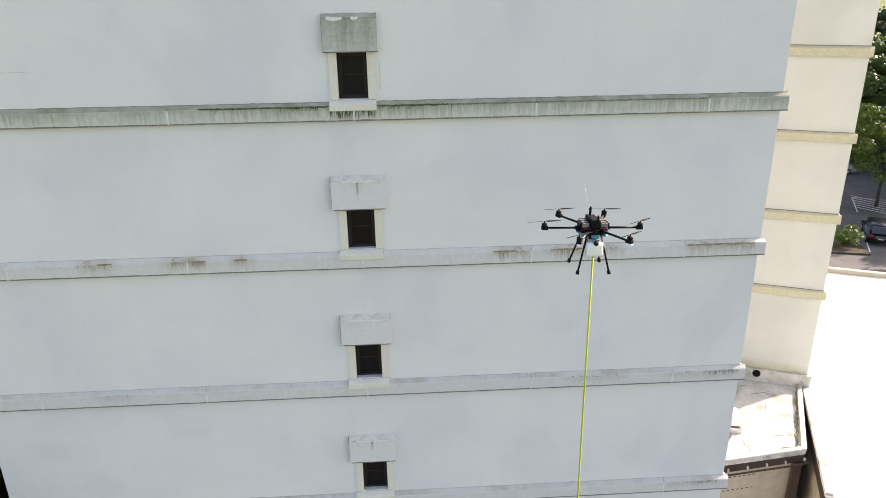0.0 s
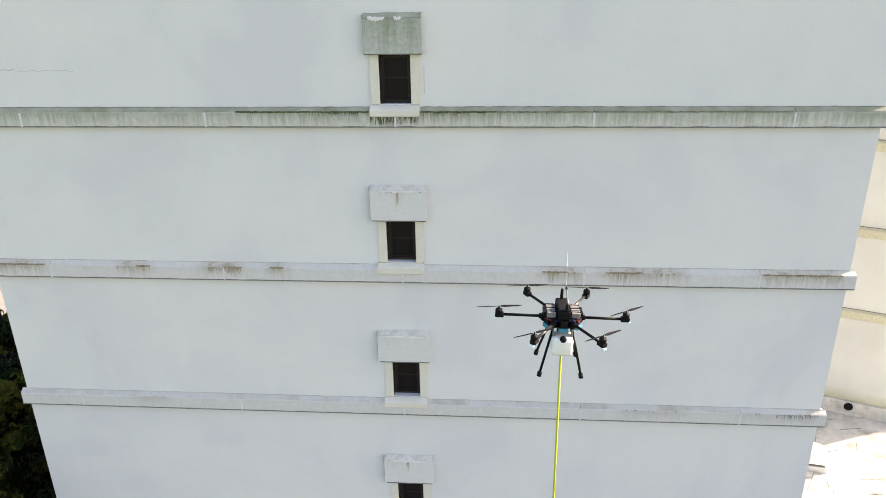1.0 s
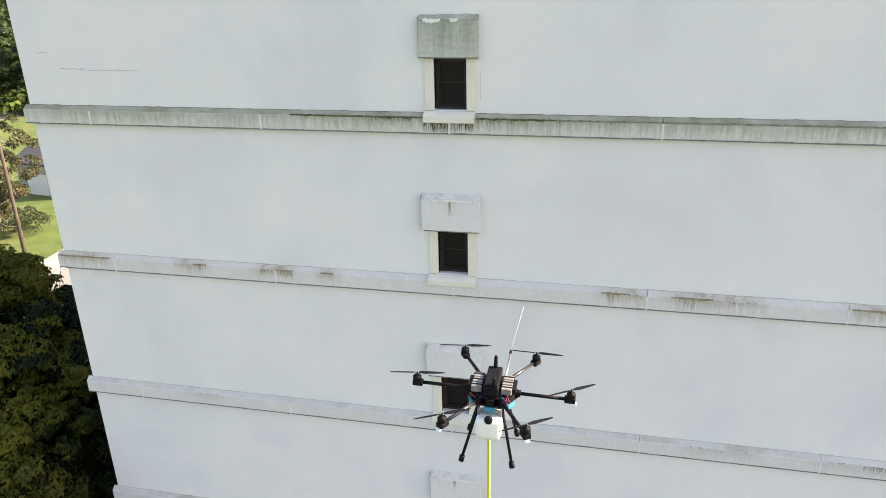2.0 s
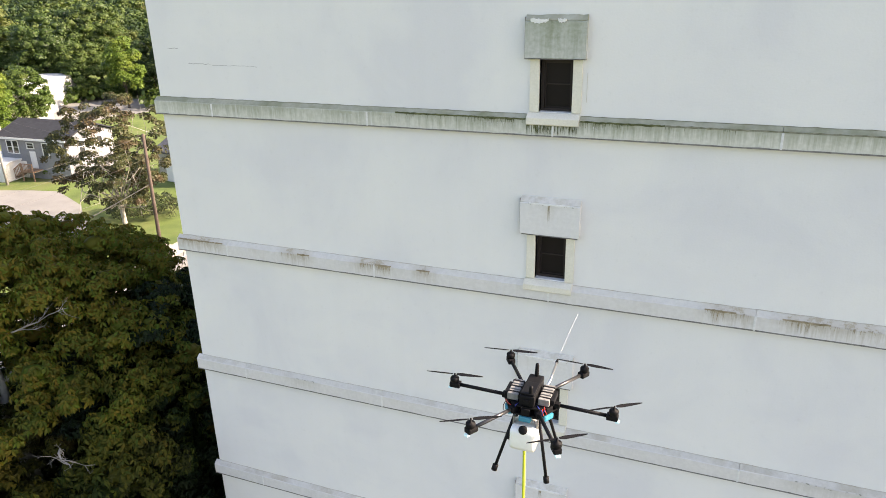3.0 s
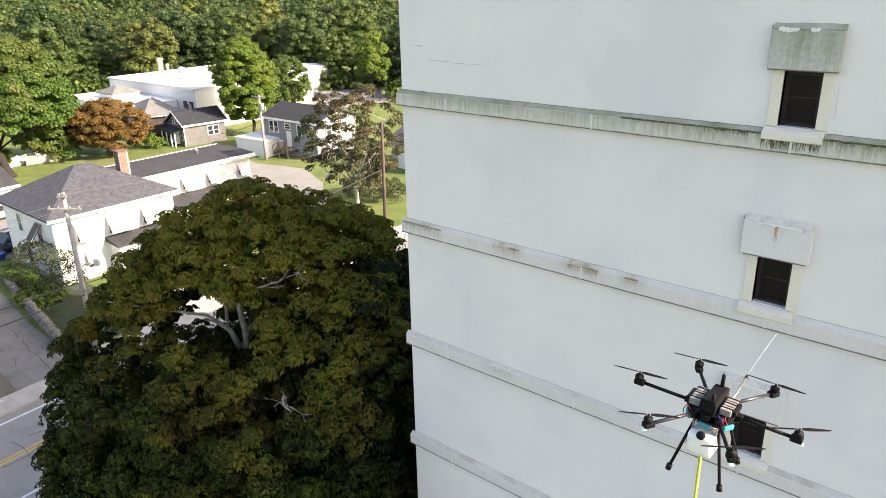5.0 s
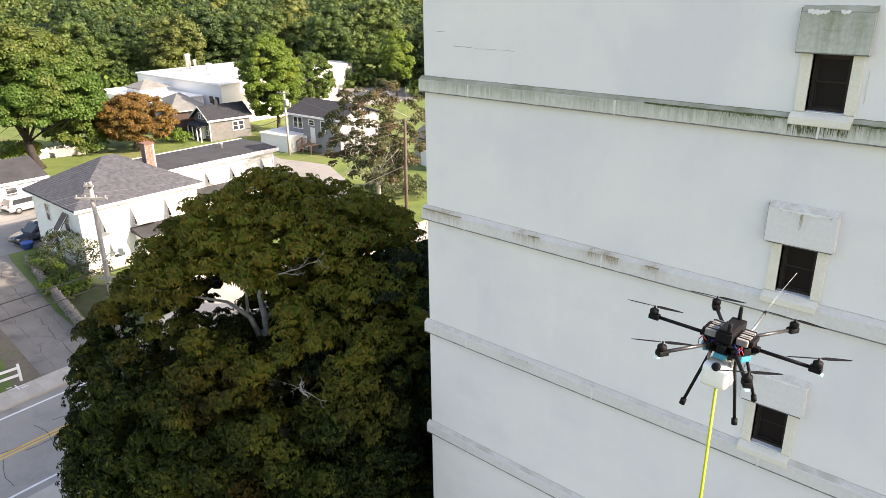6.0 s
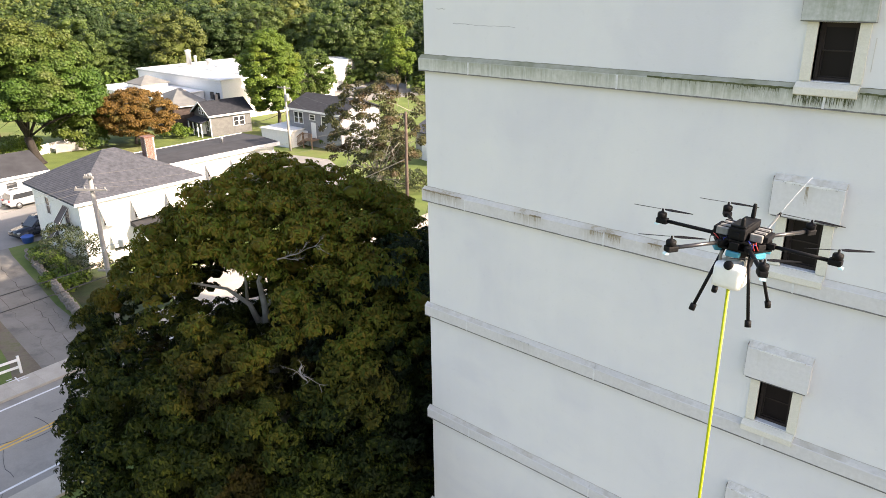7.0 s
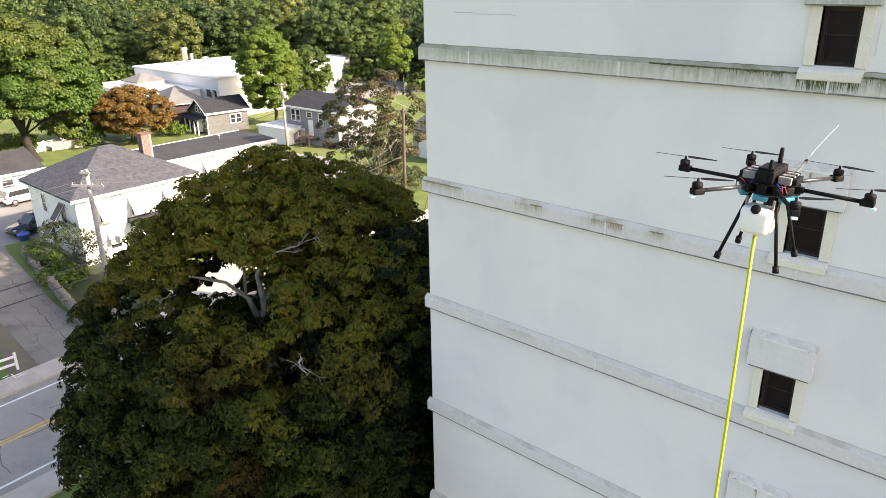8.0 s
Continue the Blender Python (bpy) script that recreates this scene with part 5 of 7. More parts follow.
def white_house():
    x0, x1, y0, y1, ze = -60.9, -51.75, 8.1, 18.0, 5.5
    h = thing("white_house", "two-storey white clapboard house with a grey hip roof and awnings", "house")
    part("wall", boxed(x0, x1, y0, y1, -0.1, ze - 0.1), M_WHITE_SIDING, h, "white clapboard walls")
    part("corner_board", boxed(x1 - 0.12, x1 + 0.03, y0 - 0.03, y0 + 0.12, 0, ze - 0.15), M_TRIM, h)
    part("corner_board", boxed(x0 - 0.03, x0 + 0.12, y0 - 0.03, y0 + 0.12, 0, ze - 0.15), M_TRIM, h)
    part("foundation", boxed(x0 - 0.05, x1 + 0.05, y0 - 0.05, y1 + 0.05, -0.1, 0.45), M_CONCRETE, h)
    o, zr = 0.5, 8.1
    roof = part("roof", hip_roof(x0, x1, y0, y1, ze, zr, o, 0.5), M_SHINGLE, h, "grey asphalt-shingle hip roof")
    part("soffit", boxed(x0 - o - 0.02, x1 + o + 0.02, y0 - o - 0.02, y1 + o + 0.02, ze - 0.24, ze - 0.145, bevel=0.01), M_TRIM, h)
    bm = bmesh.new()
    tube(bm, [(x1 + o + 0.08, y0 - o, ze - 0.06), (x1 + o + 0.08, y1 + o, ze - 0.06)], 0.07, 6)
    part("gutter", bm, M_TRIM, h)
    wx, wy = x1 - x0 + 2 * o, y1 - y0 + 2 * o
    shingle_rows(roof, (x0 - o, y0 - o, ze), (1, 0, 0), (0, wy / 2 - 0.5, zr - ze), 30, wx, 0.0)
    shingle_rows(roof, (x1 + o, y0 - o, ze), (0, 1, 0), (-wx / 2, 0, zr - ze), 30, wy, 1.0)
    chimney(h, -55.0, 15.8, 6.4, 8.75, 0.82, 0.82)
    for at, wide in ((10.15, 0.85), (12.55, 0.6), (13.5, 0.95), (15.6, 0.85)):
        house_window(h, "+x", at, 3.2, wide, 1.45, x1, awning=M_AWNING, drop=1.35, reach=0.92)
    for at in (10.6, 15.9):
        house_window(h, "+x", at, 0.9, 0.85, 1.3, x1, awning=M_AWNING, drop=0.9, reach=0.6)
    house_window(h, "-y", -58.0, 3.3, 0.75, 1.4, y0)
    house_window(h, "-y", -54.3, 3.1, 0.85, 1.45, y0, awning=M_AWNING_DARK, drop=1.15, reach=0.9)
    house_window(h, "-y", -57.3, 0.8, 0.85, 1.45, y0, awning=M_AWNING_DARK, drop=1.15, reach=0.9)
    # porch on the sunny side
    p = part("porch", boxed(x1, x1 + 1.7, 12.0, 16.4, 2.45, 2.62), M_TAR, h, "low porch with a dark roof")
    part("porch_roof", prism(bmesh.new(), [(x1, 3.0), (x1 + 1.95, 2.62), (x1 + 1.95, 2.5), (x1, 2.62)], 11.8, 16.6, "xz"), M_TAR, p)
    part("porch_wall", boxed(x1, x1 + 1.6, 12.1, 16.3, 0, 2.45), M_WHITE_SIDING, p)
    bm = bmesh.new()
    tube(bm, [(-55.9, y0 - 0.06, 3.1), (-53.0, y0 - 0.06, 2.5), (x1 + 0.02, y0 - 0.08, 2.2)], 0.015, 5)
    part("service_cable", bm, M_WIRE, h)


def long_building():
    h = thing("white_outbuilding", "long low white building with a dark flat roof and awnings", "house")
    x0, x1, y0, y1, ze = -64.9, -58.95, 18.6, 31.0, 5.2
    part("wall", boxed(x0, x1, y0, y1, -0.1, ze - 0.3), M_WHITE_SIDING, h, "white clapboard wall")
    part("corner_board", boxed(x1 - 0.12, x1 + 0.03, y1 - 0.12, y1 + 0.03, 0, ze - 0.31), M_TRIM, h)
    part("roof", prism(bmesh.new(), [(x0 - 0.4, ze - 0.2), (x0 - 0.4, ze + 0.02), ((x0 + x1) / 2, ze + 0.16), (x1 + 0.45, ze), (x1 + 0.45, ze - 0.12), ((x0 + x1) / 2, ze - 0.15)], y0 - 2.0, y1 + 0.5, "xz"), M_TAR, h, "dark rolled roofing")
    part("fascia", boxed(x1 + 0.45, x1 + 0.5, y0 - 2, y1 + 0.5, ze - 0.35, ze + 0.02), M_TRIM, h)
    part("fascia", boxed(x0 - 0.4, x1 + 0.45, y1 + 0.5, y1 + 0.54, ze - 0.35, ze + 0.0), M_TRIM, h)
    part("fascia", boxed(x0 - 0.5, x0 - 0.402, y0 - 2, y1 + 0.5, ze - 0.3, ze + 0.07), M_TRIM, h)
    part("eave_board", boxed(x1 + 0.0, x1 + 0.45, y0, y1 + 0.5, ze - 0.4, ze - 0.3), M_TRIM, h)
    for at in (20.7, 23.6, 26.4, 30.0):
        house_window(h, "+x", at, 3.1, 0.85, 1.15, x1, awning=M_AWNING, drop=1.15, reach=0.8)
    p = part("porch_roof", prism(bmesh.new(), [(x1, 2.72), (x1 + 3.6, 2.3), (x1 + 3.6, 2.18), (x1, 2.5)], 18.6, 30.7, "xz"), M_TAR, h, "dark lean-to porch roof")
    part("porch_fascia", boxed(x1 + 3.6, x1 + 3.66, 18.6, 30.7, 2.06, 2.31), M_TRIM, p)
    for y in (19.2, 22, 24.8, 27.6, 30.3):
        part("porch_post", boxed(x1 + 3.4, x1 + 3.52, y, y + 0.12, 0, 2.15), M_TRIM, p)
    part("porch_wall", boxed(x1, x1 + 0.08, 18.8, 30.6, 0, 2.45), M_AWNING, h, "pale yellow porch wall")
    for at in (20.5, 23.6, 26.4, 29):
        house_window(h, "+x", at, 0.9, 0.8, 1.2, x1 + 0.08)
    bm = bmesh.new()
    lathe(bm, [(0.12, 0), (0.12, 0.4), (0.16, 0.42), (0.16, 0.5), (0.05, 0.55)], 12)
    part("roof_vent", bm, M_GALV, h, smooth=True).location = (-62.4, 27.2, ze + 0.1)


def small_house(name, label, at, turn, w, d, ze, zr, wall, roof, along, windows, gable_mat=None):
    h = thing(name, label, "house", at, turn)
    part("wall", boxed(0, w, 0, d, -0.1, ze - 0.1), wall, h)
    c = d / 2 if along == "x" else w / 2
    slope = (zr - ze) / (c + 0.4)
    bm = bmesh.new()
    if along == "x":
        prism(bm, [(0, ze - 0.1), (0, ze - 0.1 + 0.01), (c, zr - 0.25), (d, ze - 0.09), (d, ze - 0.1)], 0.0, w, "yz")
    else:
        prism(bm, [(0, ze - 0.1), (0, ze - 0.1 + 0.01), (c, zr - 0.25), (w, ze - 0.09), (w, ze - 0.1)], 0.0, d, "xz")
    part("gable", bm, gable_mat or wall, h)
    part("roof", gable_roof(0, w, 0, d, ze, zr, along), roof, h)
    if along == "x":
        part("eave_trim", boxed(-0.42, w + 0.42, -0.44, -0.4, ze - 0.24, ze + 0.01), M_TRIM, h)
    else:
        part("eave_trim", boxed(w + 0.4, w + 0.44, -0.42, d + 0.42, ze - 0.24, ze + 0.01), M_TRIM, h)
        part("rake_trim", prism(bmesh.new(), [(-0.42, ze - 0.2), (c, zr - 0.18), (w + 0.42, ze - 0.2), (w + 0.42, ze + 0.02), (c, zr + 0.03), (-0.42, ze + 0.02)], -0.44, -0.4, "xz"), M_TRIM, h)
    for face, u, z, ww, hh in windows:
        house_window(h, face, u, z, ww, hh, {"-y": 0.0, "+x": w, "-x": 0.0, "+y": d}[face])
    return h


white_house()
long_building()
greyhouse = small_house("grey_house", "grey clapboard house with a charcoal gable roof", (-77.1, 46.6, 0), 2, 10.2, 7.2, 4.85, 6.35, M_GREY_SIDING, M_SHINGLE_DARK, "x",
                   [("-y", 1.5, 2.9, 0.75, 1.45), ("-y", 2.45, 2.9, 0.75, 1.45), ("-y", 4.75, 3.6, 0.95, 0.6), ("-y", 7.0, 2.8, 0.75, 1.45), ("-y", 9.2, 2.9, 0.75, 1.3), ("+x", 2.2, 3.0, 0.8, 1.3), ("+x", 5.0, 3.0, 0.8, 1.3)])
part("door", boxed(4.45, 5.35, -0.06, 0.0, 1.2, 3.25, bevel=0.01), M_TRIM, greyhouse, "white panel door")
part("garage_door", boxed(1.2, 3.6, -0.05, 0.0, 0, 2.0, bevel=0.01), M_TRIM, greyhouse, "white basement garage door")
stairs = part("stairs", boxed(4.1, 5.9, -1.4, 0, 1.05, 1.18), M_STAIR_WOOD, greyhouse, "brown timber steps")
for x in (4.1, 5.78):
    part("post", boxed(x, x + 0.12, -1.4, -1.28, 0, 2.1), M_STAIR_WOOD, stairs)
for k in range(6):
    part("step", boxed(3.82 - k * 0.28, 4.1 - k * 0.28, -1.3, -0.25, 0.86 - k * 0.17, 0.9 - k * 0.17), M_STAIR_WOOD, stairs)
for y in (-1.38, -0.24):
    part("stringer", prism(bmesh.new(), [(2.2, 0.0), (2.5, 0.0), (4.1, 0.95), (4.1, 1.15)], y, y + 0.06, "xz"), M_STAIR_WOOD, stairs)
for k in range(9):
    part("baluster", boxed(4.15 + k * 0.2, 4.2 + k * 0.2, -1.38, -1.33, 1.18, 2.0), M_STAIR_WOOD, stairs)
for k in range(7):
    part("baluster", boxed(2.45 + k * 0.25, 2.5 + k * 0.25, -1.38, -1.33, 0.1 + k * 0.148, 1.0 + k * 0.148), M_STAIR_WOOD, stairs)
part("handrail", boxed(4.1, 5.9, -1.41, -1.31, 2.0, 2.08), M_STAIR_WOOD, stairs)
part("handrail", prism(bmesh.new(), [(2.35, 0.92), (4.1, 1.98), (4.1, 2.08), (2.35, 1.02)], -1.41, -1.31, "xz"), M_STAIR_WOOD, stairs)

dark = small_house("taupe_house", "taupe clapboard house with a dark gable roof", (-94.4, 42.3, 0), -7.3, 5.4, 6.25, 3.05, 4.75, M_TAUPE_SIDING, M_SHINGLE_DARK, "y",
                   [("-y", 2.25, 2.95, 0.6, 0.8), ("-y", 3.15, 2.95, 0.6, 0.8), ("-y", 1.3, 0.8, 0.8, 1.3), ("-y", 4.4, 0.8, 0.8, 1.3), ("+x", 3.9, 1.2, 0.7, 1.2), ("+x", 4.8, 1.2, 0.7, 1.2)])
part("porch_roof", prism(bmesh.new(), [(0.0, 2.5), (-1.4, 2.1), (-1.4, 1.95), (0.0, 2.3)], 0.3, 5.0, "yz"), M_SHINGLE_DARK, dark)
for x in (0.4, 2.0, 3.5, 4.8):
    part("porch_post", boxed(x, x + 0.14, -1.3, -1.16, 0, 2.0), M_TRIM, dark)
part("porch_bay", boxed(1.0, 3.6, -0.5, -0.002, 0.2, 2.0, bevel=0.02), M_TRIM, dark, "white bay front under the porch")
for k in range(3):
    part("pane", boxed(1.2 + k * 0.8, 1.75 + k * 0.8, -0.53, -0.5, 0.75, 1.75), M_HOUSE_PANE, dark)
part("downpipe", boxed(5.4, 5.52, -0.1, 0.02, 0, 2.95), M_TRIM, dark)
part("chimney", boxed(2.4, 2.9, 2.2, 2.7, 4.2, 5.5, bevel=0.03), M_SHINGLE_DARK, dark)

tan = thing("tan_roof_house", "dark brown clapboard house with a tan hip roof", "house", (-106.2, 42.6, 0), -14)
part("wall", boxed(0, 10.2, 0, 5, -0.1, 3.8), M_BROWN_SIDING, tan, "dark brown clapboard wall")
part("roof", hip_roof(0, 10.2, 0, 5, 3.9, 5.7, 0.5, 0.2), M_TAN_ROOF, tan, "tan shingle hip roof")
part("eave_trim", boxed(-0.52, 10.72, -0.52, 5.52, 3.64, 3.755), M_TRIM, tan)
house_window(tan, "-y", 7.2, 1.3, 0.9, 1.3, 0.0)
house_window(tan, "-y", 3.4, 1.3, 1.0, 1.3, 0.0)
part("yellow_panel", boxed(8.3, 9.3, -0.05, 0.0, 1.9, 3.5, bevel=0.01), M_YELLOWLINE, tan, "yellow panel")

redh = thing("red_house", "small red clapboard house with a grey roof", "house", (-117.5, 12.0, 0), 10)
part("wall", boxed(0, 6, 0, 9, -0.1, 3.2), M_RED_SIDING, redh, "red clapboard wall")
part("roof", gable_roof(0, 6, 0, 9, 3.3, 5.2, "y"), M_SHINGLE, redh)
part("gable", prism(bmesh.new(), [(0, 3.19), (3, 4.9), (6, 3.19)], 0.0, 9.0, "xz"), M_RED_SIDING, redh)
for at in (2.5, 6.3):
    house_window(redh, "+x", at, 1.0, 0.9, 1.3, 6.0)

shed = thing("white_shed", "low white flat-roofed shed", "shed", (-79.6, 43.6, 0), 6)
part("wall", boxed(0, 5.6, 0, 6.0, -0.1, 2.1), M_WHITE_SIDING, shed)
part("roof", boxed(-0.15, 5.75, -0.15, 6.15, 2.1, 2.28, bevel=0.03), M_MEMBRANE, shed)

low = thing("low_white_house", "low white house with a dark shallow roof", "house", (-84.5, 1.0, 0))
part("wall", boxed(0, 8.6, 0, 13.2, -0.1, 2.75), M_WHITE_SIDING, low)
part("roof", gable_roof(0, 8.6, 0, 13.2, 2.85, 4.3, "y", 0.45), M_TAR, low, "dark grey shallow gable roof")
part("gable", prism(bmesh.new(), [(0, 2.74), (4.3, 4.05), (8.6, 2.74)], 0.0, 13.2, "xz"), M_WHITE_SIDING, low)
part("eave_trim", boxed(9.05, 9.1, -0.4, 13.65, 2.6, 2.86), M_TRIM, low)
for at in (3.0, 6.5, 10.0):
    house_window(low, "+x", at, 1.0, 1.0, 1.2, 8.6)

tanb = thing("beige_garage", "small beige garage partly hidden behind the trees", "garage", (-57.2, 50.6, 0), -8)
part("wall", boxed(0, 7, 0, 6, -0.1, 3.4), M_BEIGE, tanb)
part("gable", prism(bmesh.new(), [(0, 3.39), (3, 4.75), (6, 3.39)], 0.0, 7.0, "yz"), M_BEIGE, tanb)
part("roof", gable_roof(0, 7, 0, 6, 3.5, 5.0, "x"), M_SHINGLE, tanb)
part("door", boxed(1.2, 4.0, -0.05, 0, 0, 2.3, bevel=0.01), M_TRIM, tanb)

ware = thing("warehouse", "large white flat-roofed warehouse with a lower annex", "warehouse", (0, 0, 0))
part("wall", boxed(-125, -98, 49.5, 72, -0.1, 6.3), M_TRIM, ware, "white painted metal wall")
part("roof", boxed(-125.2, -97.8, 49.3, 72.2, 6.304, 6.5, bevel=0.04), M_MEMBRANE, ware, "bright white roof")
part("roof_edge", boxed(-125.24, -97.76, 49.22, 49.3, 6.2, 6.38), M_GALV, ware)
part("annex_wall", boxed(-123, -103, 40.5, 49.2, -0.1, 4.3), M_TRIM, ware)
part("annex_roof", boxed(-123.2, -102.8, 40.3, 49.2, 4.304, 4.5, bevel=0.03), M_MEMBRANE, ware)
part("rear_wing_wall", boxed(-123, -108.5, 72.25, 82.0, -0.1, 5.2), M_TRIM, ware)
part("rear_wing_roof", boxed(-123.2, -108.3, 72.25, 82.2, 5.204, 5.4, bevel=0.03), M_MEMBRANE, ware)
part("roof_house", boxed(-117, -112, 43.5, 48, 4.5, 5.2), M_TRIM, ware)
part("roof_house_cap", hip_roof(-117, -112, 43.5, 48, 5.3, 6.4, 0.3, 0.2), M_TAN_ROOF, ware)
part("strip_wall", boxed(-140, -123.3, 36, 41, -0.1, 3.6), M_TRIM, ware)
part("strip_roof", boxed(-140.2, -123.25, 35.8, 41.2, 3.604, 3.8), M_MEMBRANE, ware)
for x in (-112.5, -108.5, -105.2):
    part("window", boxed(x, x + 0.9, 40.42, 40.5, 1.4, 2.3), M_HOUSE_PANE, ware)
for x in (-101.5, -99.8):
    part("window", boxed(x, x + 1.0, 49.42, 49.5, 3.3, 4.4), M_HOUSE_PANE, ware)
for x, y, hgt, r in ((-122, 58, 2.6, 0.45), (-120.5, 58.5, 1.6, 0.25), (-118.5, 60, 1.0, 0.5)):
    bm = bmesh.new()
    lathe(bm, [(r, 0), (r, hgt * 0.85), (r * 1.25, hgt * 0.86), (r * 1.2, hgt), (r * 0.3, hgt + 0.1)], 14)
    part("flue", bm, M_GALV, ware, smooth=True).location = (x, y, 6.5)
for k in range(5):
    part("skylight", boxed(-121 + k * 4.6, -118.6 + k * 4.6, 55 + (k % 2) * 4, 55.9 + (k % 2) * 4, 6.5, 6.7, bevel=0.04), M_GALV, ware)

gar = thing("yard_garage", "white garage with an open dark doorway", "garage", (-120.0, 83.6, 0), 18)
bm = bmesh.new()
for q in ((0, 1.2, 0, 4.8), (4.2, 7.0, 0, 4.8), (1.2, 4.2, 3.6, 4.8)):
    box(bm, q[0], q[1], 0, 0.3, q[2], q[3])
part("front_wall", bm, M_TRIM, gar)
part("wall", boxed(0, 0.3, 0.3, 9, 0, 4.8), M_TRIM, gar)
part("wall", boxed(6.7, 7.0, 0.3, 9, 0, 4.8), M_TRIM, gar)
part("back_wall", boxed(0.3, 6.7, 8.7, 9, 0, 4.8), M_INSIDE, gar)
part("roof", boxed(-0.2, 7.2, -0.2, 9.2, 4.8, 5.0, bevel=0.03), M_MEMBRANE, gar)
loader = thing("yellow_loader", "small yellow loader parked in the garage doorway", "loader", (-117.0, 83.3, 0), 40)
part("body", boxed(-1.0, 1.0, -0.6, 0.6, 0.5, 1.3, bevel=0.12), M_YELLOWLINE, loader)
part("cab", boxed(-0.5, 0.4, -0.5, 0.5, 1.3, 2.2, bevel=0.1), M_BLACK, loader)
for sx in (-0.7, 0.7):
    for sy in (-0.65, 0.65):
        bm = bmesh.new()
        lathe(bm, [(0.3, -0.12), (0.42, -0.1), (0.42, 0.1), (0.3, 0.12)], 14, pose(sx, sy, 0.42, 90, 0, 0))
        part("wheel", bm, M_TYRE, loader, smooth=True)


# ---- fences and poles ----
def board_fence(name, label, a, b, height, mat, n):
    a, b = Vector(a), Vector(b)
    d = b - a
    f = thing(name, label, "fence", a, math.degrees(math.atan2(d.y, d.x)))
    step = d.length / n
    for k in range(n + 1):
        part("post", boxed(k * step - 0.06, k * step + 0.06, -0.06, 0.06, -0.1, height + 0.1, bevel=0.01), mat, f)
    for k in range(n):
        part("panel", boxed(k * step + 0.06, (k + 1) * step - 0.06, -0.025, 0.025, 0.08, height), mat, f)


board_fence("white_fence", "white vinyl board fence behind the garden", (-92.6, 8, 0), (-98.6, 27.2, 0), 1.3, M_TRIM, 8)
board_fence("lattice_fence", "weathered brown timber fence in a garden", (-96.2, 23.0, 0), (-95.3, 26.4, 0), 1.2, M_WOOD_POLE, 2)
rail = thing("rail_fence", "white post and rail fence beside the driveway", "fence", (-38.9, -1.5, 0), -92)
for k in range(6):
    part("post", boxed(k * 2.2 - 0.07, k * 2.2 + 0.07, -0.07, 0.07, -0.05, 1.1, bevel=0.015), M_TRIM, rail)
for k in range(5):
    for z in (0.35, 0.8):
        part("rail", boxed(k * 2.2 + 0.07, k * 2.2 + 2.13, -0.025, 0.025, z, z + 0.14), M_TRIM, rail)


def utility_pole(label, at, height, mat, lean=(0, 0), arms=(), turn=0, lamp=False, can=False):
    p = thing("utility_pole", label, "utility pole", at, turn)
    bm = bmesh.new()
    tube(bm, [(0, 0, -0.3), (lean[0] * 0.5, lean[1] * 0.5, height * 0.5), (lean[0], lean[1], height)], [0.17, 0.145, 0.12], 12)
    part("pole", bm, mat, p, smooth=True)
    for z, half in arms:
        f = z / height
        a = part("crossarm", boxed(lean[0] * f - half, lean[0] * f + half, lean[1] * f - 0.19, lean[1] * f - 0.09, z - 0.06, z + 0.06, bevel=0.01), mat, p)
        for u in (-half + 0.1, -half * 0.35, half * 0.35, half - 0.1):
            bm = bmesh.new()
            lathe(bm, [(0.035, 0), (0.042, 0.04), (0.025, 0.07), (0.035, 0.10), (0.02, 0.13)], 10, pose(lean[0] * f + u, lean[1] * f - 0.14, z + 0.06))
            part("insulator", bm, M_PORCELAIN, a, smooth=True)
    if can:
        bm = bmesh.new()
        lathe(bm, [(0.2, 0), (0.24, 0.05), (0.24, 0.75), (0.2, 0.85), (0.05, 0.9)], 14, pose(lean[0] * 0.8 + 0.36, lean[1] * 0.8, height * 0.78))
        part("transformer", bm, M_GALV, p, "grey transformer can", True)
    if lamp:
        bm = bmesh.new()
        tube(bm, [(0, -0.1, height * 0.55), (0.6, -0.3, height * 0.60), (1.4, -0.5, height * 0.62)], 0.035, 8)
        l = part("lamp_arm", bm, M_GALV, p, "street lamp arm")
        part("lamp_head", boxed(1.35, 1.65, -0.58, -0.44, height * 0.6, height * 0.64, bevel=0.03), M_GALV, l)
    return p


utility_pole("weathered grey timber utility pole with crossarms beside the driveway", (-38.6, 4.25, 0), 10.7, M_WOOD_POLE, (0.0, 0.0), ((10.5, 0.3), (9.75, 1.0), (4.7, 0.55)), 35, lamp=True)
utility_pole("slim grey utility pole beside the grey house", (-73.1, 43.4, 0), 8.3, M_WOOD_POLE, (-0.1, 0), ((8.1, 1.1),), 10, can=True)
utility_pole("reddish-brown timber utility pole on the lawn", (-41.0, 32.5, 0), 10.0, M_BROWN_POLE, (0.1, 0.1), (), 0)
utility_pole("short grey timber pole behind the shed", (-82.5, 51.0, 0), 5.0, M_WOOD_POLE)


def wires(label, spans, mat, r):
    bm = bmesh.new()
    for a, b, d in spans:
        tube(bm, sag(a, b, d), r, 4)
    tagged(part("overhead_wires", bm, mat), label, "cables", kind="stuff")


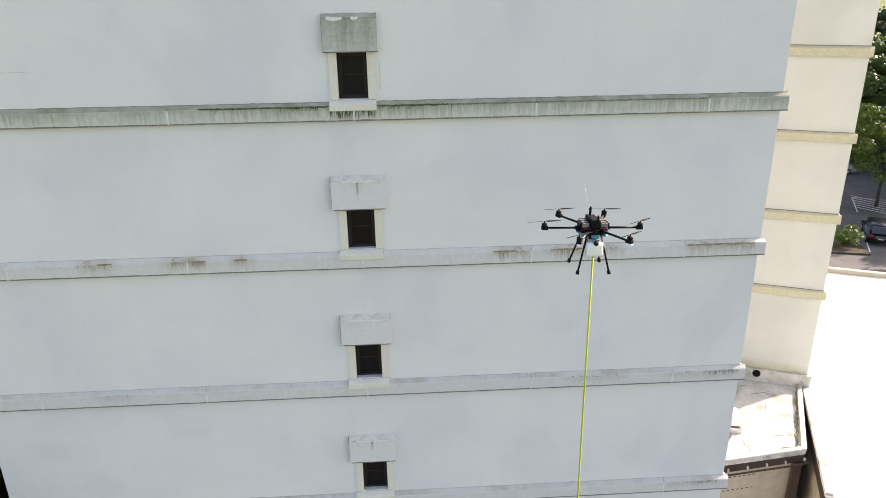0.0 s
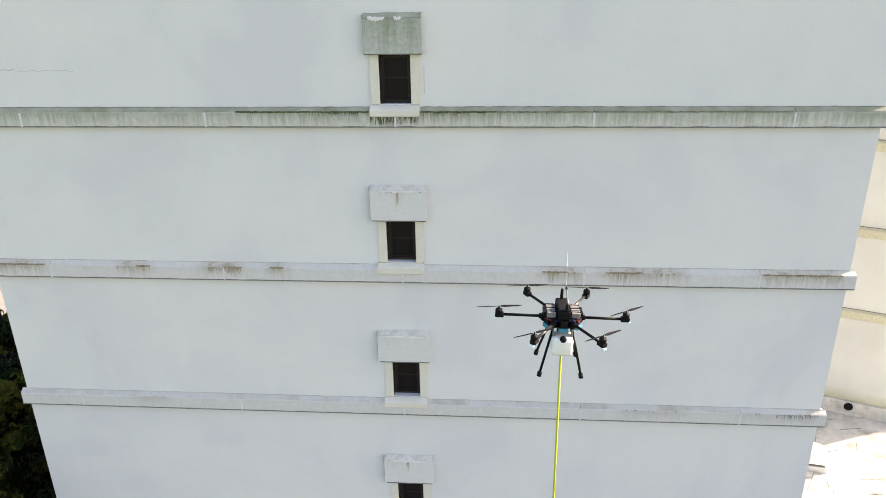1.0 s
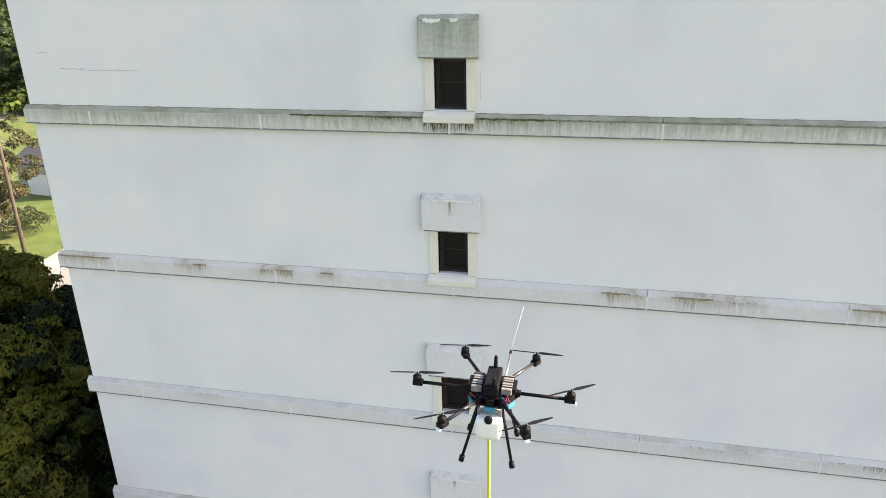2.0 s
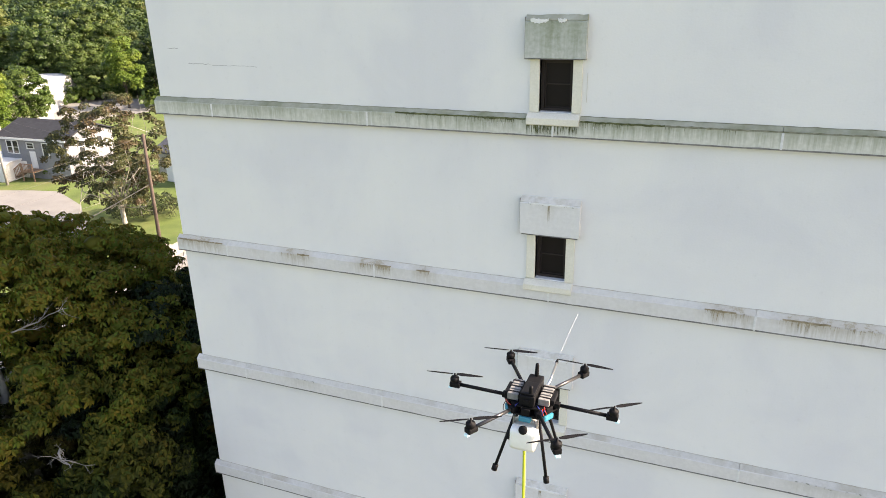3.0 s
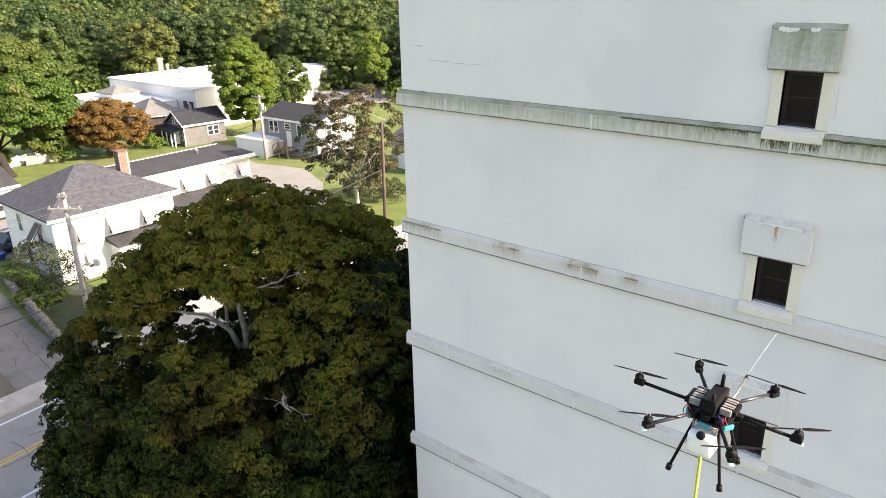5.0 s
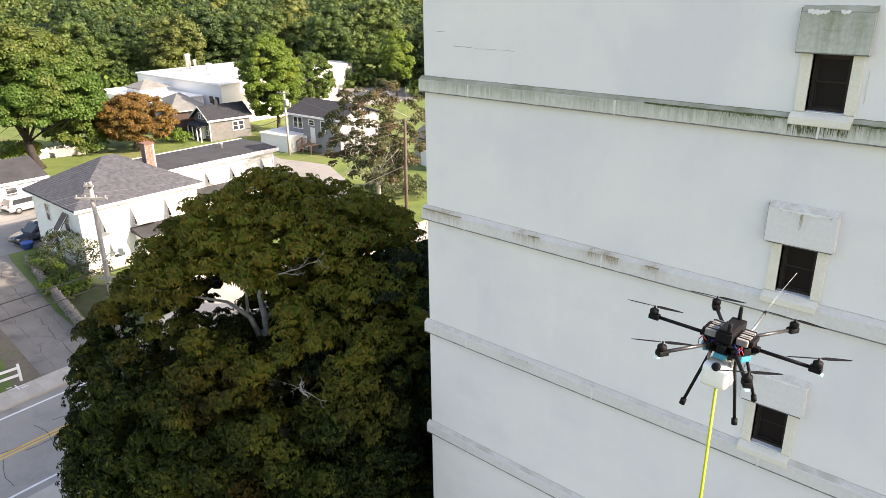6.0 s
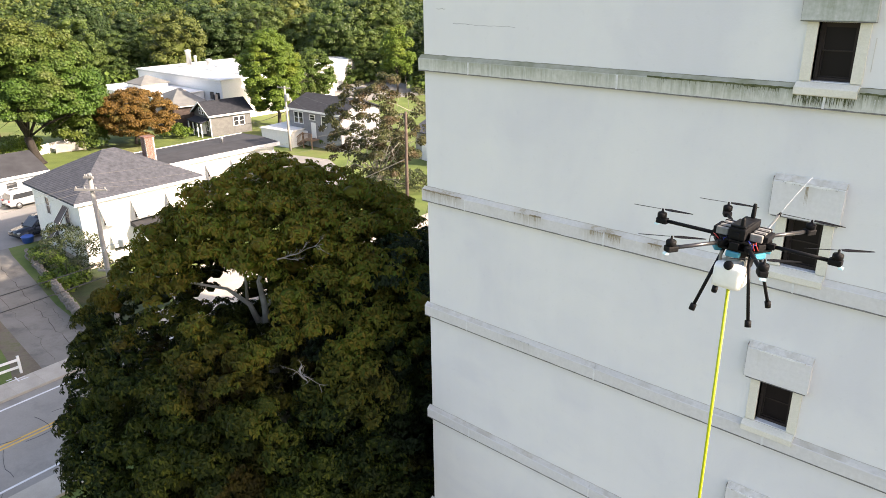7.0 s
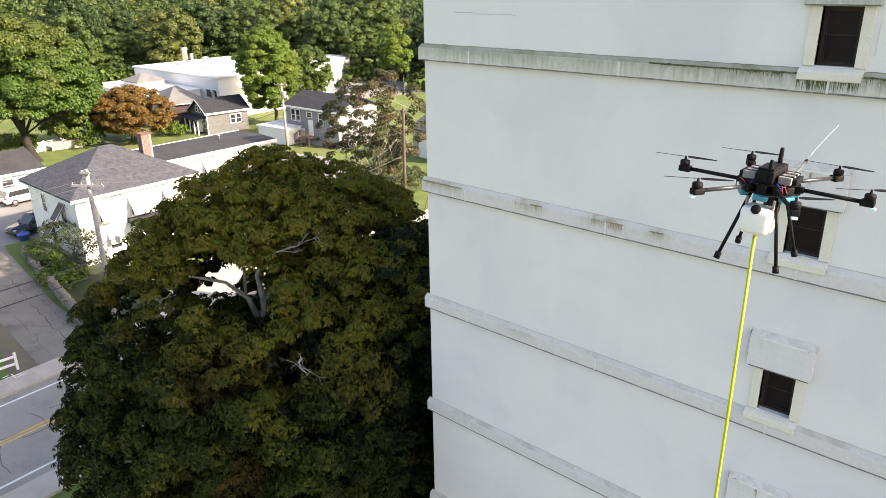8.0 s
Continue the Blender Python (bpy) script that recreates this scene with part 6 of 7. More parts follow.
wires("pale overhead wires between the utility poles", [
    ((-38.6, 4.3, 10.6), (-41, 32.4, 9.8), 0.5), ((-39.3, 3.9, 9.9), (-41, 32.5, 9.0), 0.7), ((-38.0, 4.6, 9.9), (-41, 32.6, 8.0), 0.9),
    ((-41, 32.4, 9.8), (-73, 43.4, 8.2), 0.9), ((-41, 32.5, 7.6), (-72.6, 43.4, 7.0), 1.2), ((-41, 32.5, 8.6), (-64, 47.0, 4.5), 0.6),
    ((-41, 32.4, 9.6), (-24, 60, 9.5), 0.6), ((-41, 32.4, 7.6), (-24, 60, 7.8), 0.6),
    ((-39.3, 3.9, 9.9), (-38.3, -30, 10.2), 0.5), ((-38.0, 4.6, 9.9), (-37.2, -30, 10.2), 0.5), ((-38.6, 4.3, 9.0), (-60.5, 7.7, 5.2), 0.4), ((-38.6, 4.2, 4.6), (-39.8, 5.6, 0.1), 0.0)], M_WIRE_PALE, 0.007)
wires("black overhead cables crossing the driveway", [
    ((-38.8, 4.0, 5.1), (-37.6, -30, 6.2), 0.5), ((-38.4, 4.2, 4.4), (-36.8, -30, 5.2), 0.5), ((-38.6, 4.3, 5.0), (-41, 32.5, 5.8), 0.6),
    ((-73.1, 43.4, 5.2), (-78, 40, 3.4), 0.3), ((-73.1, 43.4, 4.7), (-82.5, 51, 4.6), 0.4)], M_WIRE, 0.038)


# ---- cars ----
def car(label, at, turn, paint, length=4.6, width=1.82, height=1.65, hatch=True):
    c = thing("car", label, "car", at, turn)
    L, W, H = length / 2, width / 2, height
    body = [(-L, 0.32), (-L + 0.02, 0.75), (-L + 0.15, 0.95), (L - 1.25, 0.98), (L - 0.15, 0.82), (L, 0.6), (L - 0.03, 0.3)]
    bm = prism(bmesh.new(), body, -W, W, "xz")
    bmesh.ops.bevel(bm, geom=bm.edges[:], offset=0.07, segments=2, affect="EDGES")
    b = part("body", bm, paint, c, smooth=True)
    cab = [(-L + 0.1, 0.93), (-L + 0.35, H - 0.1), (-L + 0.7, H), (L - 2.1, H), (L - 1.3, 0.95)] if hatch else [(-L + 0.7, 0.93), (-L + 1.2, H), (L - 2.1, H), (L - 1.3, 0.95)]
    bm = prism(bmesh.new(), cab, -W + 0.12, W - 0.12, "xz")
    bmesh.ops.bevel(bm, geom=bm.edges[:], offset=0.06, segments=2, affect="EDGES")
    part("cabin", bm, paint, c, smooth=True)
    for sy in (-1, 1):
        y0 = sy * (W - 0.118)
        glass = [(cab[0][0] + 0.3, 1.0), (cab[1][0] + 0.22, H - 0.14), (cab[-2][0] - 0.05, H - 0.14), (cab[-1][0] - 0.25, 1.0)]
        part("side_window", prism(bmesh.new(), glass, y0 - 0.01, y0 + 0.012, "xz"), M_HOUSE_PANE, c)
    a, d = cab[-1], cab[-2]
    part("windscreen", prism(bmesh.new(), [(a[0] - 0.02, a[1] + 0.05), (d[0] + 0.06, d[1] - 0.06), (d[0] + 0.1, d[1] - 0.05), (a[0] + 0.03, a[1] + 0.05)], -W + 0.2, W - 0.2, "xz"), M_HOUSE_PANE, c)
    a, d = cab[0], cab[1]
    part("rear_window", prism(bmesh.new(), [(a[0] - 0.02, a[1] + 0.12), (d[0] - 0.03, d[1] - 0.06), (d[0] + 0.02, d[1] - 0.04), (a[0] + 0.04, a[1] + 0.12)], -W + 0.22, W - 0.22, "xz"), M_HOUSE_PANE, c)
    for sx in (-L + 0.85, L - 0.9):
        for sy in (-1, 1):
            bm = bmesh.new()
            lathe(bm, [(0.22, -0.11), (0.33, -0.1), (0.345, -0.05), (0.345, 0.05), (0.33, 0.1), (0.22, 0.11)], 20, pose(sx, sy * (W - 0.08), 0.345, 90, 0, 0))
            wh = part("wheel", bm, M_TYRE, c, smooth=True)
            bm = bmesh.new()
            lathe(bm, [(0.05, -0.118), (0.21, -0.112), (0.21, 0.112), (0.05, 0.118)], 16, pose(sx, sy * (W - 0.08), 0.345, 90, 0, 0))
            part("rim", bm, M_STEEL, wh, smooth=True)
    for sy in (-1, 1):
        part("tail_light", boxed(-L - 0.015, -L + 0.12, sy * (W - 0.22) - 0.14, sy * (W - 0.22) + 0.14, 0.78, 0.93, bevel=0.02), M_LAMP_RED, c)
        part("headlight", boxed(L - 0.22, L - 0.02, sy * (W - 0.3) - 0.16, sy * (W - 0.3) + 0.16, 0.66, 0.8, bevel=0.03), M_PORCELAIN, c)
        part("mirror", boxed(L - 1.55, L - 1.4, sy * (W + 0.06) - 0.09, sy * (W + 0.06) + 0.09, 0.98, 1.12, bevel=0.03), paint, c)
    part("number_plate", boxed(-L - 0.02, -L + 0.02, -0.2, 0.2, 0.55, 0.67), M_PORCELAIN, c)
    part("bumper", boxed(-L - 0.06, -L + 0.1, -W + 0.1, W - 0.1, 0.32, 0.5, bevel=0.04), M_BLACK, c)
    return c


car("white estate car parked beside the low house", (-74.5, 11.9, 0.025), 96, M_CAR_WHITE, hatch=True)
car("black compact car parked behind the white house", (-63.9, 8.7, 0.025), -78, M_CAR_DARK, 4.2)
car("dark blue sport utility car parked in a bay", (41.6, 41.6, 0.02), 64, M_CAR_DARK, 4.7, 1.9, 1.72)
car("silver car parked in the shade of trees", (50.0, 62.5, 0.02), -25, M_CAR_SILVER, 4.5, 1.8, 1.5, False)
car("dark car parked beside the hatched bay", (38.5, 56.5, 0.02), 64, M_CAR_DARK, 4.5, 1.8, 1.5, False)
bin_ = thing("blue_tub", "blue plastic tub beside the parked car", "tub", (-62.3, 7.3, 0.025))
bm = bmesh.new()
lathe(bm, [(0.4, 0), (0.5, 0.5), (0.54, 0.52), (0.45, 0.6), (0.2, 0.68)], 16)
part("tub", bm, M_TARP_BLUE, bin_, smooth=True)

# bays and hatching of the car park
bay = thing("bay_markings", "white painted parking bay lines", "road marking", (44.0, 47.0, 0.026), 64, kind="structure")
for k in range(6):
    part("bay_line", boxed(-10.0, -4.8, -7.5 + k * 2.7, -7.4 + k * 2.7, 0, 0.004), M_WHITELINE, bay)
part("bay_line", boxed(1.2, 6.4, -3.6, -3.5, 0, 0.004), M_WHITELINE, bay)
part("bay_line", boxed(1.2, 6.4, 0.4, 0.5, 0, 0.004), M_WHITELINE, bay)
part("bay_line", boxed(6.3, 6.4, -3.5, 0.4, 0, 0.004), M_WHITELINE, bay)
for k in range(6):
    part("hatch_line", boxed(-2.3, 2.3, -0.07, 0.07, 0, 0.004, m=pose(1.9 + k * 0.8, -1.55, 0, 0, 0, 62)), M_WHITELINE, bay)
island = sheet("kerb_island", [(35.6, 38.4), (38.6, 37.6), (39.2, 40.2), (36.6, 41.4)], 0.17, M_SOIL, "raised planted kerb island in the car park", "kerb", thick=0.17)


# ---- trees ----
# an open place in the crown, where the pale forked trunk shows
OPENING = Vector((0.74, -0.51, 0.43))
hollows = [(tuple(Vector((-0.55, -0.95, 10.7)) + OPENING * d), 1.0) for d in (1.0, 2.0, 3.0, 4.0, 5.0, 6.0, 7.0)]
hollows += [(tuple(Vector((-1.1, -2.0, 11.5)) + OPENING * d), 0.95) for d in range(-7, 8)]
hollows += [(tuple(Vector((-1.9, -4.6, 11.6)) + OPENING * d), 0.72) for d in range(-7, 8)]
hollows += [(tuple(Vector((0.1, 0.1, 8.75)) + OPENING * d), 0.75) for d in (5, 6, 7, 8)]
hollows += [(tuple(Vector((0.2, 0.3, 11.9)) + OPENING * d), 0.75) for d in (1, 2, 3, 4, 5, 6)]
# dark pockets between the clumps
rng = np.random.default_rng(45)
for _ in range(70):
    d = unit(rng.normal(size=(1, 3)))[0]
    d[2] = abs(d[2]) * 0.9 - 0.15
    hollows.append((tuple(np.array((0, 0, 7.8)) + d * np.array((7.9, 7.7, 7.2)) * rng.uniform(0.86, 1.0)), rng.uniform(0.5, 0.95)))
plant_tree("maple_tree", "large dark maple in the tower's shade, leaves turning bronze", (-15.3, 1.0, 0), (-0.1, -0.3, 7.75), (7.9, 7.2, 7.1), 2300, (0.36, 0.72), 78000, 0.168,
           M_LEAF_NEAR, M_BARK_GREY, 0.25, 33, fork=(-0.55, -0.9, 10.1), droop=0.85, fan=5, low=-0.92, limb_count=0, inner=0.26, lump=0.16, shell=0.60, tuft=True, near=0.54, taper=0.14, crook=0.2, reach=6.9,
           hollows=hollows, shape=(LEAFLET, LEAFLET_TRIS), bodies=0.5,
           boughs=[([(-0.55, -0.9, 9.9), (-0.72, -1.15, 10.8), (-1.0, -1.75, 11.5), (-1.5, -2.9, 12.0), (-2.2, -4.3, 12.6)], [0.125, 0.085, 0.055, 0.035, 0.012]),
                   ([(-0.4, -0.8, 9.6), (-0.45, -0.75, 10.7), (-0.5, -0.85, 11.6), (-0.3, -0.6, 12.4), (0.0, -0.2, 13.2)], [0.135, 0.11, 0.085, 0.05, 0.015]),
                   ([(-0.5, -0.8, 10.6), (-0.1, -0.2, 11.2), (0.7, 0.8, 11.6), (1.9, 2.2, 12.4)], [0.09, 0.07, 0.05, 0.02]),
                   ([(-0.75, -1.2, 11.0), (-0.7, -1.2, 11.9), (-0.9, -1.6, 13.0)], [0.06, 0.045, 0.015]),
                   ([(-0.3, -0.4, 11.0), (0.2, 0.2, 11.3), (0.5, 0.5, 11.3)], [0.04, 0.03, 0.01])])
# fills the maple's shaded right side; the shade is in its leaf colour
plant_tree("dark_tree", "dense tree beside the tower's corner, leaves darkened for the shade", (-11.6, 2.9, 0), (0, 0, 6.9), (2.6, 4.2, 6.6), 300, (0.4, 0.8), 18000, 0.165,
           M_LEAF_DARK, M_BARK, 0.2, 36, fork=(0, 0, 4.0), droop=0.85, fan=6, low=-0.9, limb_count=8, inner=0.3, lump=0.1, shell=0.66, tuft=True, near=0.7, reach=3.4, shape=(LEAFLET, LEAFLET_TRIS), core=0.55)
rng = np.random.default_rng(91)


def twiggy(bm, rng, a, way, length, thick, depth):
    """A crooked leafless branch that forks into finer ones."""
    pts, p, d = [a], a.copy(), way.normalized()
    n = 4
    for i in range(n):
        d = (d + Vector(rng.normal(size=3)) * 0.24 + Vector((0, 0, 0.05))).normalized()
        p = p + d * length / n
        pts.append(p.copy())
    tube(bm, pts, [thick * (1 - 0.75 * i / n) for i in range(n + 1)], 6 if depth > 1 else 4)
    if depth:
        for k in range(rng.integers(3, 5)):
            i = rng.integers(1, n + 1)
            side = (d + Vector(rng.normal(size=3)) * 0.75).normalized()
            twiggy(bm, rng, pts[i], side, length * rng.uniform(0.35, 0.6), thick * 0.5, depth - 1)


for at, way, length in (((2.0, -1.9, 13.3), (0.75, 0.1, 0.55), 1.25), ((4.5, -3.0, 11.2), (0.75, -0.35, 0.45), 1.2)):
    twigs = thing("bare_branch", "grey leafless forked branch in the maple", "branch", (-15.3, 1.0, 0))
    bm = bmesh.new()
    twiggy(bm, rng, Vector(at), Vector(way), length, 0.028, 3)
    part("twig", bm, M_BARK_TWIG, twigs)
plant_tree("shade_tree", "tall green broadleaf tree with a forked dark trunk", (-92.0, 19.4, 0), (-0.5, -0.2, 9.7), (8.2, 8.2, 6.7), 230, (1.0, 1.9), 62000, 0.26,
           M_LEAF_SHADE, M_BARK_DARK, 0.6, 22, shape=(SPRAY, SPRAY_TRIS), core=0.45, bodies=0.8, fork=(-0.6, -0.7, 3.6), droop=0.4, low=-0.55, limb_count=9)
plant_tree("orange_tree", "round broadleaf tree turned orange for autumn", (-93.6, 32.7, 0), (0, 0, 3.7), (4.7, 4.7, 3.5), 210, (0.45, 0.9), 30000, 0.19,
           M_LEAF_ORANGE, M_BARK, 0.25, 23, shape=(SPRAY, SPRAY_TRIS), droop=0.4, low=-0.7, limb_count=8, core=0.55, bodies=0.75)
plant_tree("green_tree", "bright green broadleaf tree beside the warehouse", (-88.5, 53.0, 0), (0, 0, 7.3), (4.0, 4.0, 6.6), 200, (0.6, 1.2), 34000, 0.24,
           M_LEAF_BRIGHT, M_BARK, 0.3, 24, shape=(SPRAY, SPRAY_TRIS), core=0.35, bodies=0.8, droop=0.4, low=-0.8, limb_count=9, lump=0.35, taper=0.35)
plant_tree("green_tree", "thinner green broadleaf tree before the warehouse wing", (-95.9, 64.8, 0), (0, 0, 5.6), (4.0, 4.0, 5.0), 150, (0.5, 1.0), 19000, 0.25,
           M_LEAF_GREEN, M_BARK, 0.3, 25, bodies=0.6, shape=(SPRAY, SPRAY_TRIS), droop=0.4, low=-0.8, limb_count=12, lump=0.35)
plant_tree("green_tree", "low dense green tree behind the garden fence", (-98.0, 27.0, 0), (0, 0, 3.7), (4.0, 4.0, 3.3), 100, (0.6, 1.1), 13000, 0.27,
           M_LEAF_GREEN, M_BARK, 0.2, 34, shape=(SPRAY, SPRAY_TRIS), core=0.45, droop=0.4, low=-0.8, limb_count=7, lump=0.3)
plant_tree("shrub", "broad green garden shrub", (-97.5, 19.0, 0), (0, 0, 1.2), (2.6, 3.0, 1.4), 50, (0.4, 0.8), 4500, 0.22,
           M_LEAF_BRIGHT, M_BARK, 0.06, 35, droop=0.2, low=-0.3, limb_count=6, core=0.5)
plant_tree("young_tree", "slender bright green tree at the edge of the woods", (-98.5, 88.5, 0), (0, 0, 7.6), (2.6, 2.6, 5.0), 60, (0.8, 1.4), 9000, 0.32,
           M_LEAF_BRIGHT, M_BARK, 0.2, 26, shape=(SPRAY, SPRAY_TRIS), droop=0.4, low=-0.8, limb_count=7, lump=0.4)
plant_tree("dry_tree", "thin half-bare tree with brown leaves and pale limbs", (-47.5, 35.2, 0), (-0.1, 0.0, 6.9), (5.0, 5.0, 5.4), 175, (0.4, 0.8), 22000, 0.19,
           M_LEAF_DRY, M_BARK_PALE, 0.24, 27, shape=(SPRAY, SPRAY_TRIS), fork=(0.1, 0, 2.6), droop=0.5, low=-0.85, limb_count=22, inner=0.35, lump=0.3, crook=0.16)
plant_tree("brush_pile", "tangled grey-green brush heaped under the dry tree", (-49.6, 39.4, 0), (0, 0, 0.8), (4.2, 2.6, 1.2), 110, (0.3, 0.7), 6500, 0.17,
           M_LEAF_SHRUB, M_BARK_PALE, 0.05, 37, droop=0.3, low=-0.4, limb_count=14)
plant_tree("car_park_tree", "green tree among the parked cars", (46.9, 49.8, 0), (0, 0, 5.4), (4.2, 4.2, 3.3), 60, (0.8, 1.3), 8500, 0.34,
           M_LEAF_GREEN, M_BARK, 0.17, 28, droop=0.4, low=-0.5, limb_count=8)
plant_tree("shrub", "loose grey-green shrub below the utility pole", (-51.4, 7.2, 0), (0, 0, 1.9), (4.2, 1.8, 2.0), 80, (0.3, 0.6), 5200, 0.15,
           M_LEAF_SHRUB, M_BARK, 0.07, 29, droop=0.2, low=-0.4, limb_count=8)
plant_tree("shrub", "loose green shrub beside the driveway", (-55.5, 6.4, 0), (0, 0, 0.6), (2.4, 0.9, 0.7), 30, (0.3, 0.55), 1600, 0.18,
           M_LEAF_GREEN, M_BARK, 0.06, 30, droop=0.2, low=-0.3, limb_count=6)
plant_tree("shrub", "rounded green shrub on a kerb island", (37.4, 39.5, 0.1), (0, 0, 0.8), (1.0, 1.0, 0.9), 24, (0.3, 0.5), 1200, 0.18,
           M_LEAF_BRIGHT, M_BARK, 0.05, 31, droop=0.2, low=-0.5, limb_count=5, core=0.6)
for k, (x, y, w, hgt) in enumerate(((-96.0, 17.5, 3.2, 1.6), (-95.5, 27.5, 2.6, 1.8), (-93, 38.6, 2.0, 1.3), (-70.5, 48.2, 1.6, 1.0), (-50.5, 5.9, 1.8, 0.7))):
    plant_tree("shrub", "low green garden shrub", (x, y, 0), (0, 0, hgt * 0.55), (w, w * 0.7, hgt * 0.6), 26, (0.4, 0.7), 1300, 0.28,
               M_LEAF_GREEN if k % 2 else M_LEAF_BRIGHT, M_BARK, 0.06, 60 + k, droop=0.2, low=-0.3, limb_count=5, core=0.5)


# ---- woods ----
def wood_crown(rng, hgt, rad, count, size, puffs=40, puff=(0.24, 0.40), bodies=0.72):
    mid, radii = (0, 0, hgt * 0.54), (rad, rad, hgt * 0.45)
    c, r = puff_crown(rng, puffs, mid, radii, (rad * puff[0], rad * puff[1]), -0.85, 0.2, 0.35)
    pieces = [scatter_leaves(rng, c, r, count, size, 0.45, 1, (SPRAY, SPRAY_TRIS), mid, shell=0.75, flat=0.7), core_blob(rng, mid, radii, 0.4)]
    if bodies:
        pieces.append(clump_bodies(rng, c, r, bodies))
    return joined(pieces)


rng = np.random.default_rng(77)
models = []
for k in range(6):
    hgt, rad = rng.uniform(12.5, 16), rng.uniform(4.2, 5.6)
    t = thing("woodland_tree", "tall broadleaf tree at the edge of the woods", "tree", (-150, 60 + 9 * k, 0), 0, "trees along the edge of the woods")
    shared("crown", raw_mesh("crown", *wood_crown(rng, hgt, rad, 5400, 0.34, 80, (0.19, 0.33)), (M_LEAF_WOODS, M_LEAF_OLIVE, M_LEAF_WOODS, M_LEAF_DEEP, M_LEAF_WOODS, M_LEAF_DEEP)[k]), t)
    bm = bmesh.new()
    tube(bm, [(0, 0, -0.5), (0.1, 0, hgt * 0.3), (0.0, 0.1, hgt * 0.7)], [0.32, 0.25, 0.1], 7)
    part("trunk", bm, M_BARK, t, smooth=True)
    models.append(t)
saplings = []
for k in range(3):
    t = thing("young_tree", "young rounded green tree before the woods", "tree", (-140, 60 + 9 * k, 0), 0, "young trees before the woods")
    shared("crown", raw_mesh("crown", *wood_crown(rng, 6.5, 2.6, 1500, 0.32, 45, (0.2, 0.34)), (M_LEAF_WOODS, M_LEAF_GREEN, M_LEAF_DEEP)[k]), t)
    bm = bmesh.new()
    tube(bm, [(0, 0, -0.3), (0.05, 0, 2.0), (0.0, 0.1, 4.6)], [0.11, 0.09, 0.03], 6)
    part("trunk", bm, M_BARK, t, smooth=True)
    saplings.append(t)
# the front rows, tree by tree


def spot(az, dist):
    a = radians(az)
    return 3.0 - math.sin(a) * dist, -12.0 + math.cos(a) * dist


FRONT = []
for az in np.arange(31.0, 80.0, 2.35):
    edge = 152 if az < 44 else 166 if az < 50 else 176
    for row in range(2):
        FRONT.append((az + rng.uniform(-0.8, 0.8) + row * 1.2, edge + row * 17 + rng.uniform(-7, 7)))
for i, (az, dist) in enumerate(FRONT):
    x, y = spot(az, dist)
    m = pose(x, y, land(x, y), 0, 0, rng.uniform(0, 360))
    s = rng.uniform(0.72, 1.22)
    if i < len(models):
        models[i].matrix_basis = m
    else:
        copy_thing(models[(i * 5 + i // 7) % len(models)], m @ Matrix.Diagonal((s, s, s * rng.uniform(0.9, 1.1), 1)))
for i, az in enumerate(np.arange(31.0, 80.0, 1.15)):
    x, y = spot(az + rng.uniform(-0.4, 0.4), (141 if az < 44 else 155 if az < 50 else 165) + rng.uniform(-5, 5))
    s = rng.uniform(0.6, 1.25)
    m = pose(x, y, land(x, y), 0, 0, rng.uniform(0, 360)) @ Matrix.Diagonal((s, s, s * rng.uniform(0.85, 1.2), 1))
    if i < len(saplings):
        saplings[i].matrix_basis = m
    else:
        copy_thing(saplings[i % 3], m)
# trees behind the car park, and some added out of view to shade it
RIGHT = [(3.0 + math.sin(radians(a)) * d, -12 + math.cos(radians(a)) * d) for a, d in zip(np.linspace(25, 41, 9), rng.uniform(118, 150, 9))]
for i, (x, y) in enumerate((*RIGHT, (52, 78), (58, 74), (64, 84), (48, 88), (56, 92), (70, 78), (43, 84), (66, 66), (62, 98), (40, 96), (60, 52), (66, 58), (72, 64), (56, 66), (50, 74), (62, 44))):
    copy_thing(models[i % 6], pose(x, y, 0, 0, 0, i * 70))

kinds = ((M_LEAF_WOODS, "dense green woods covering the rising ground"), (M_LEAF_DEEP, "dark green trees among the woods"), (M_LEAF_OLIVE, "olive and yellowing trees among the woods"))
stands = [[], [], []]
for az in np.arange(28.0, 82.0, 1.9):
    dist = 204.0
    while dist < 420:
        x, y = spot(az + rng.uniform(-0.9, 0.9), dist + rng.uniform(-5, 5))
        hgt, rad = rng.uniform(11, 19), rng.uniform(4.0, 6.4)
        v, t = wood_crown(rng, hgt, rad, 660, 0.6, 30, (0.22, 0.40), 0.56)
        stands[(0, 1, 2, 0, 1)[rng.integers(0, 5)]].append((v + np.array((x, y, land(x, y) - 1.0)), t))
        dist += rng.uniform(15, 22)
for pieces, (mat, label) in zip(stands, kinds):
    tagged(new("far_woods", raw_mesh("far_woods", *joined(pieces), mat)), label, "woods", kind="stuff")

pieces = []
for az in np.arange(24.0, 90.0, 1.3):
    for dist in (560, 640, 720, 800, 880):
        x, y = spot(az + rng.uniform(-0.6, 0.6), dist + rng.uniform(-25, 25))
        v, t = wood_crown(rng, rng.uniform(14, 20), rng.uniform(8, 11), 160, 2.6, bodies=0)
        pieces.append((v + np.array((x, y, land(x, y) - 1.0)), t))
tagged(new("far_hill_woods", raw_mesh("far_hill_woods", *joined(pieces), M_LEAF_FAR)), "distant dark wooded hillside", "woods", kind="stuff")

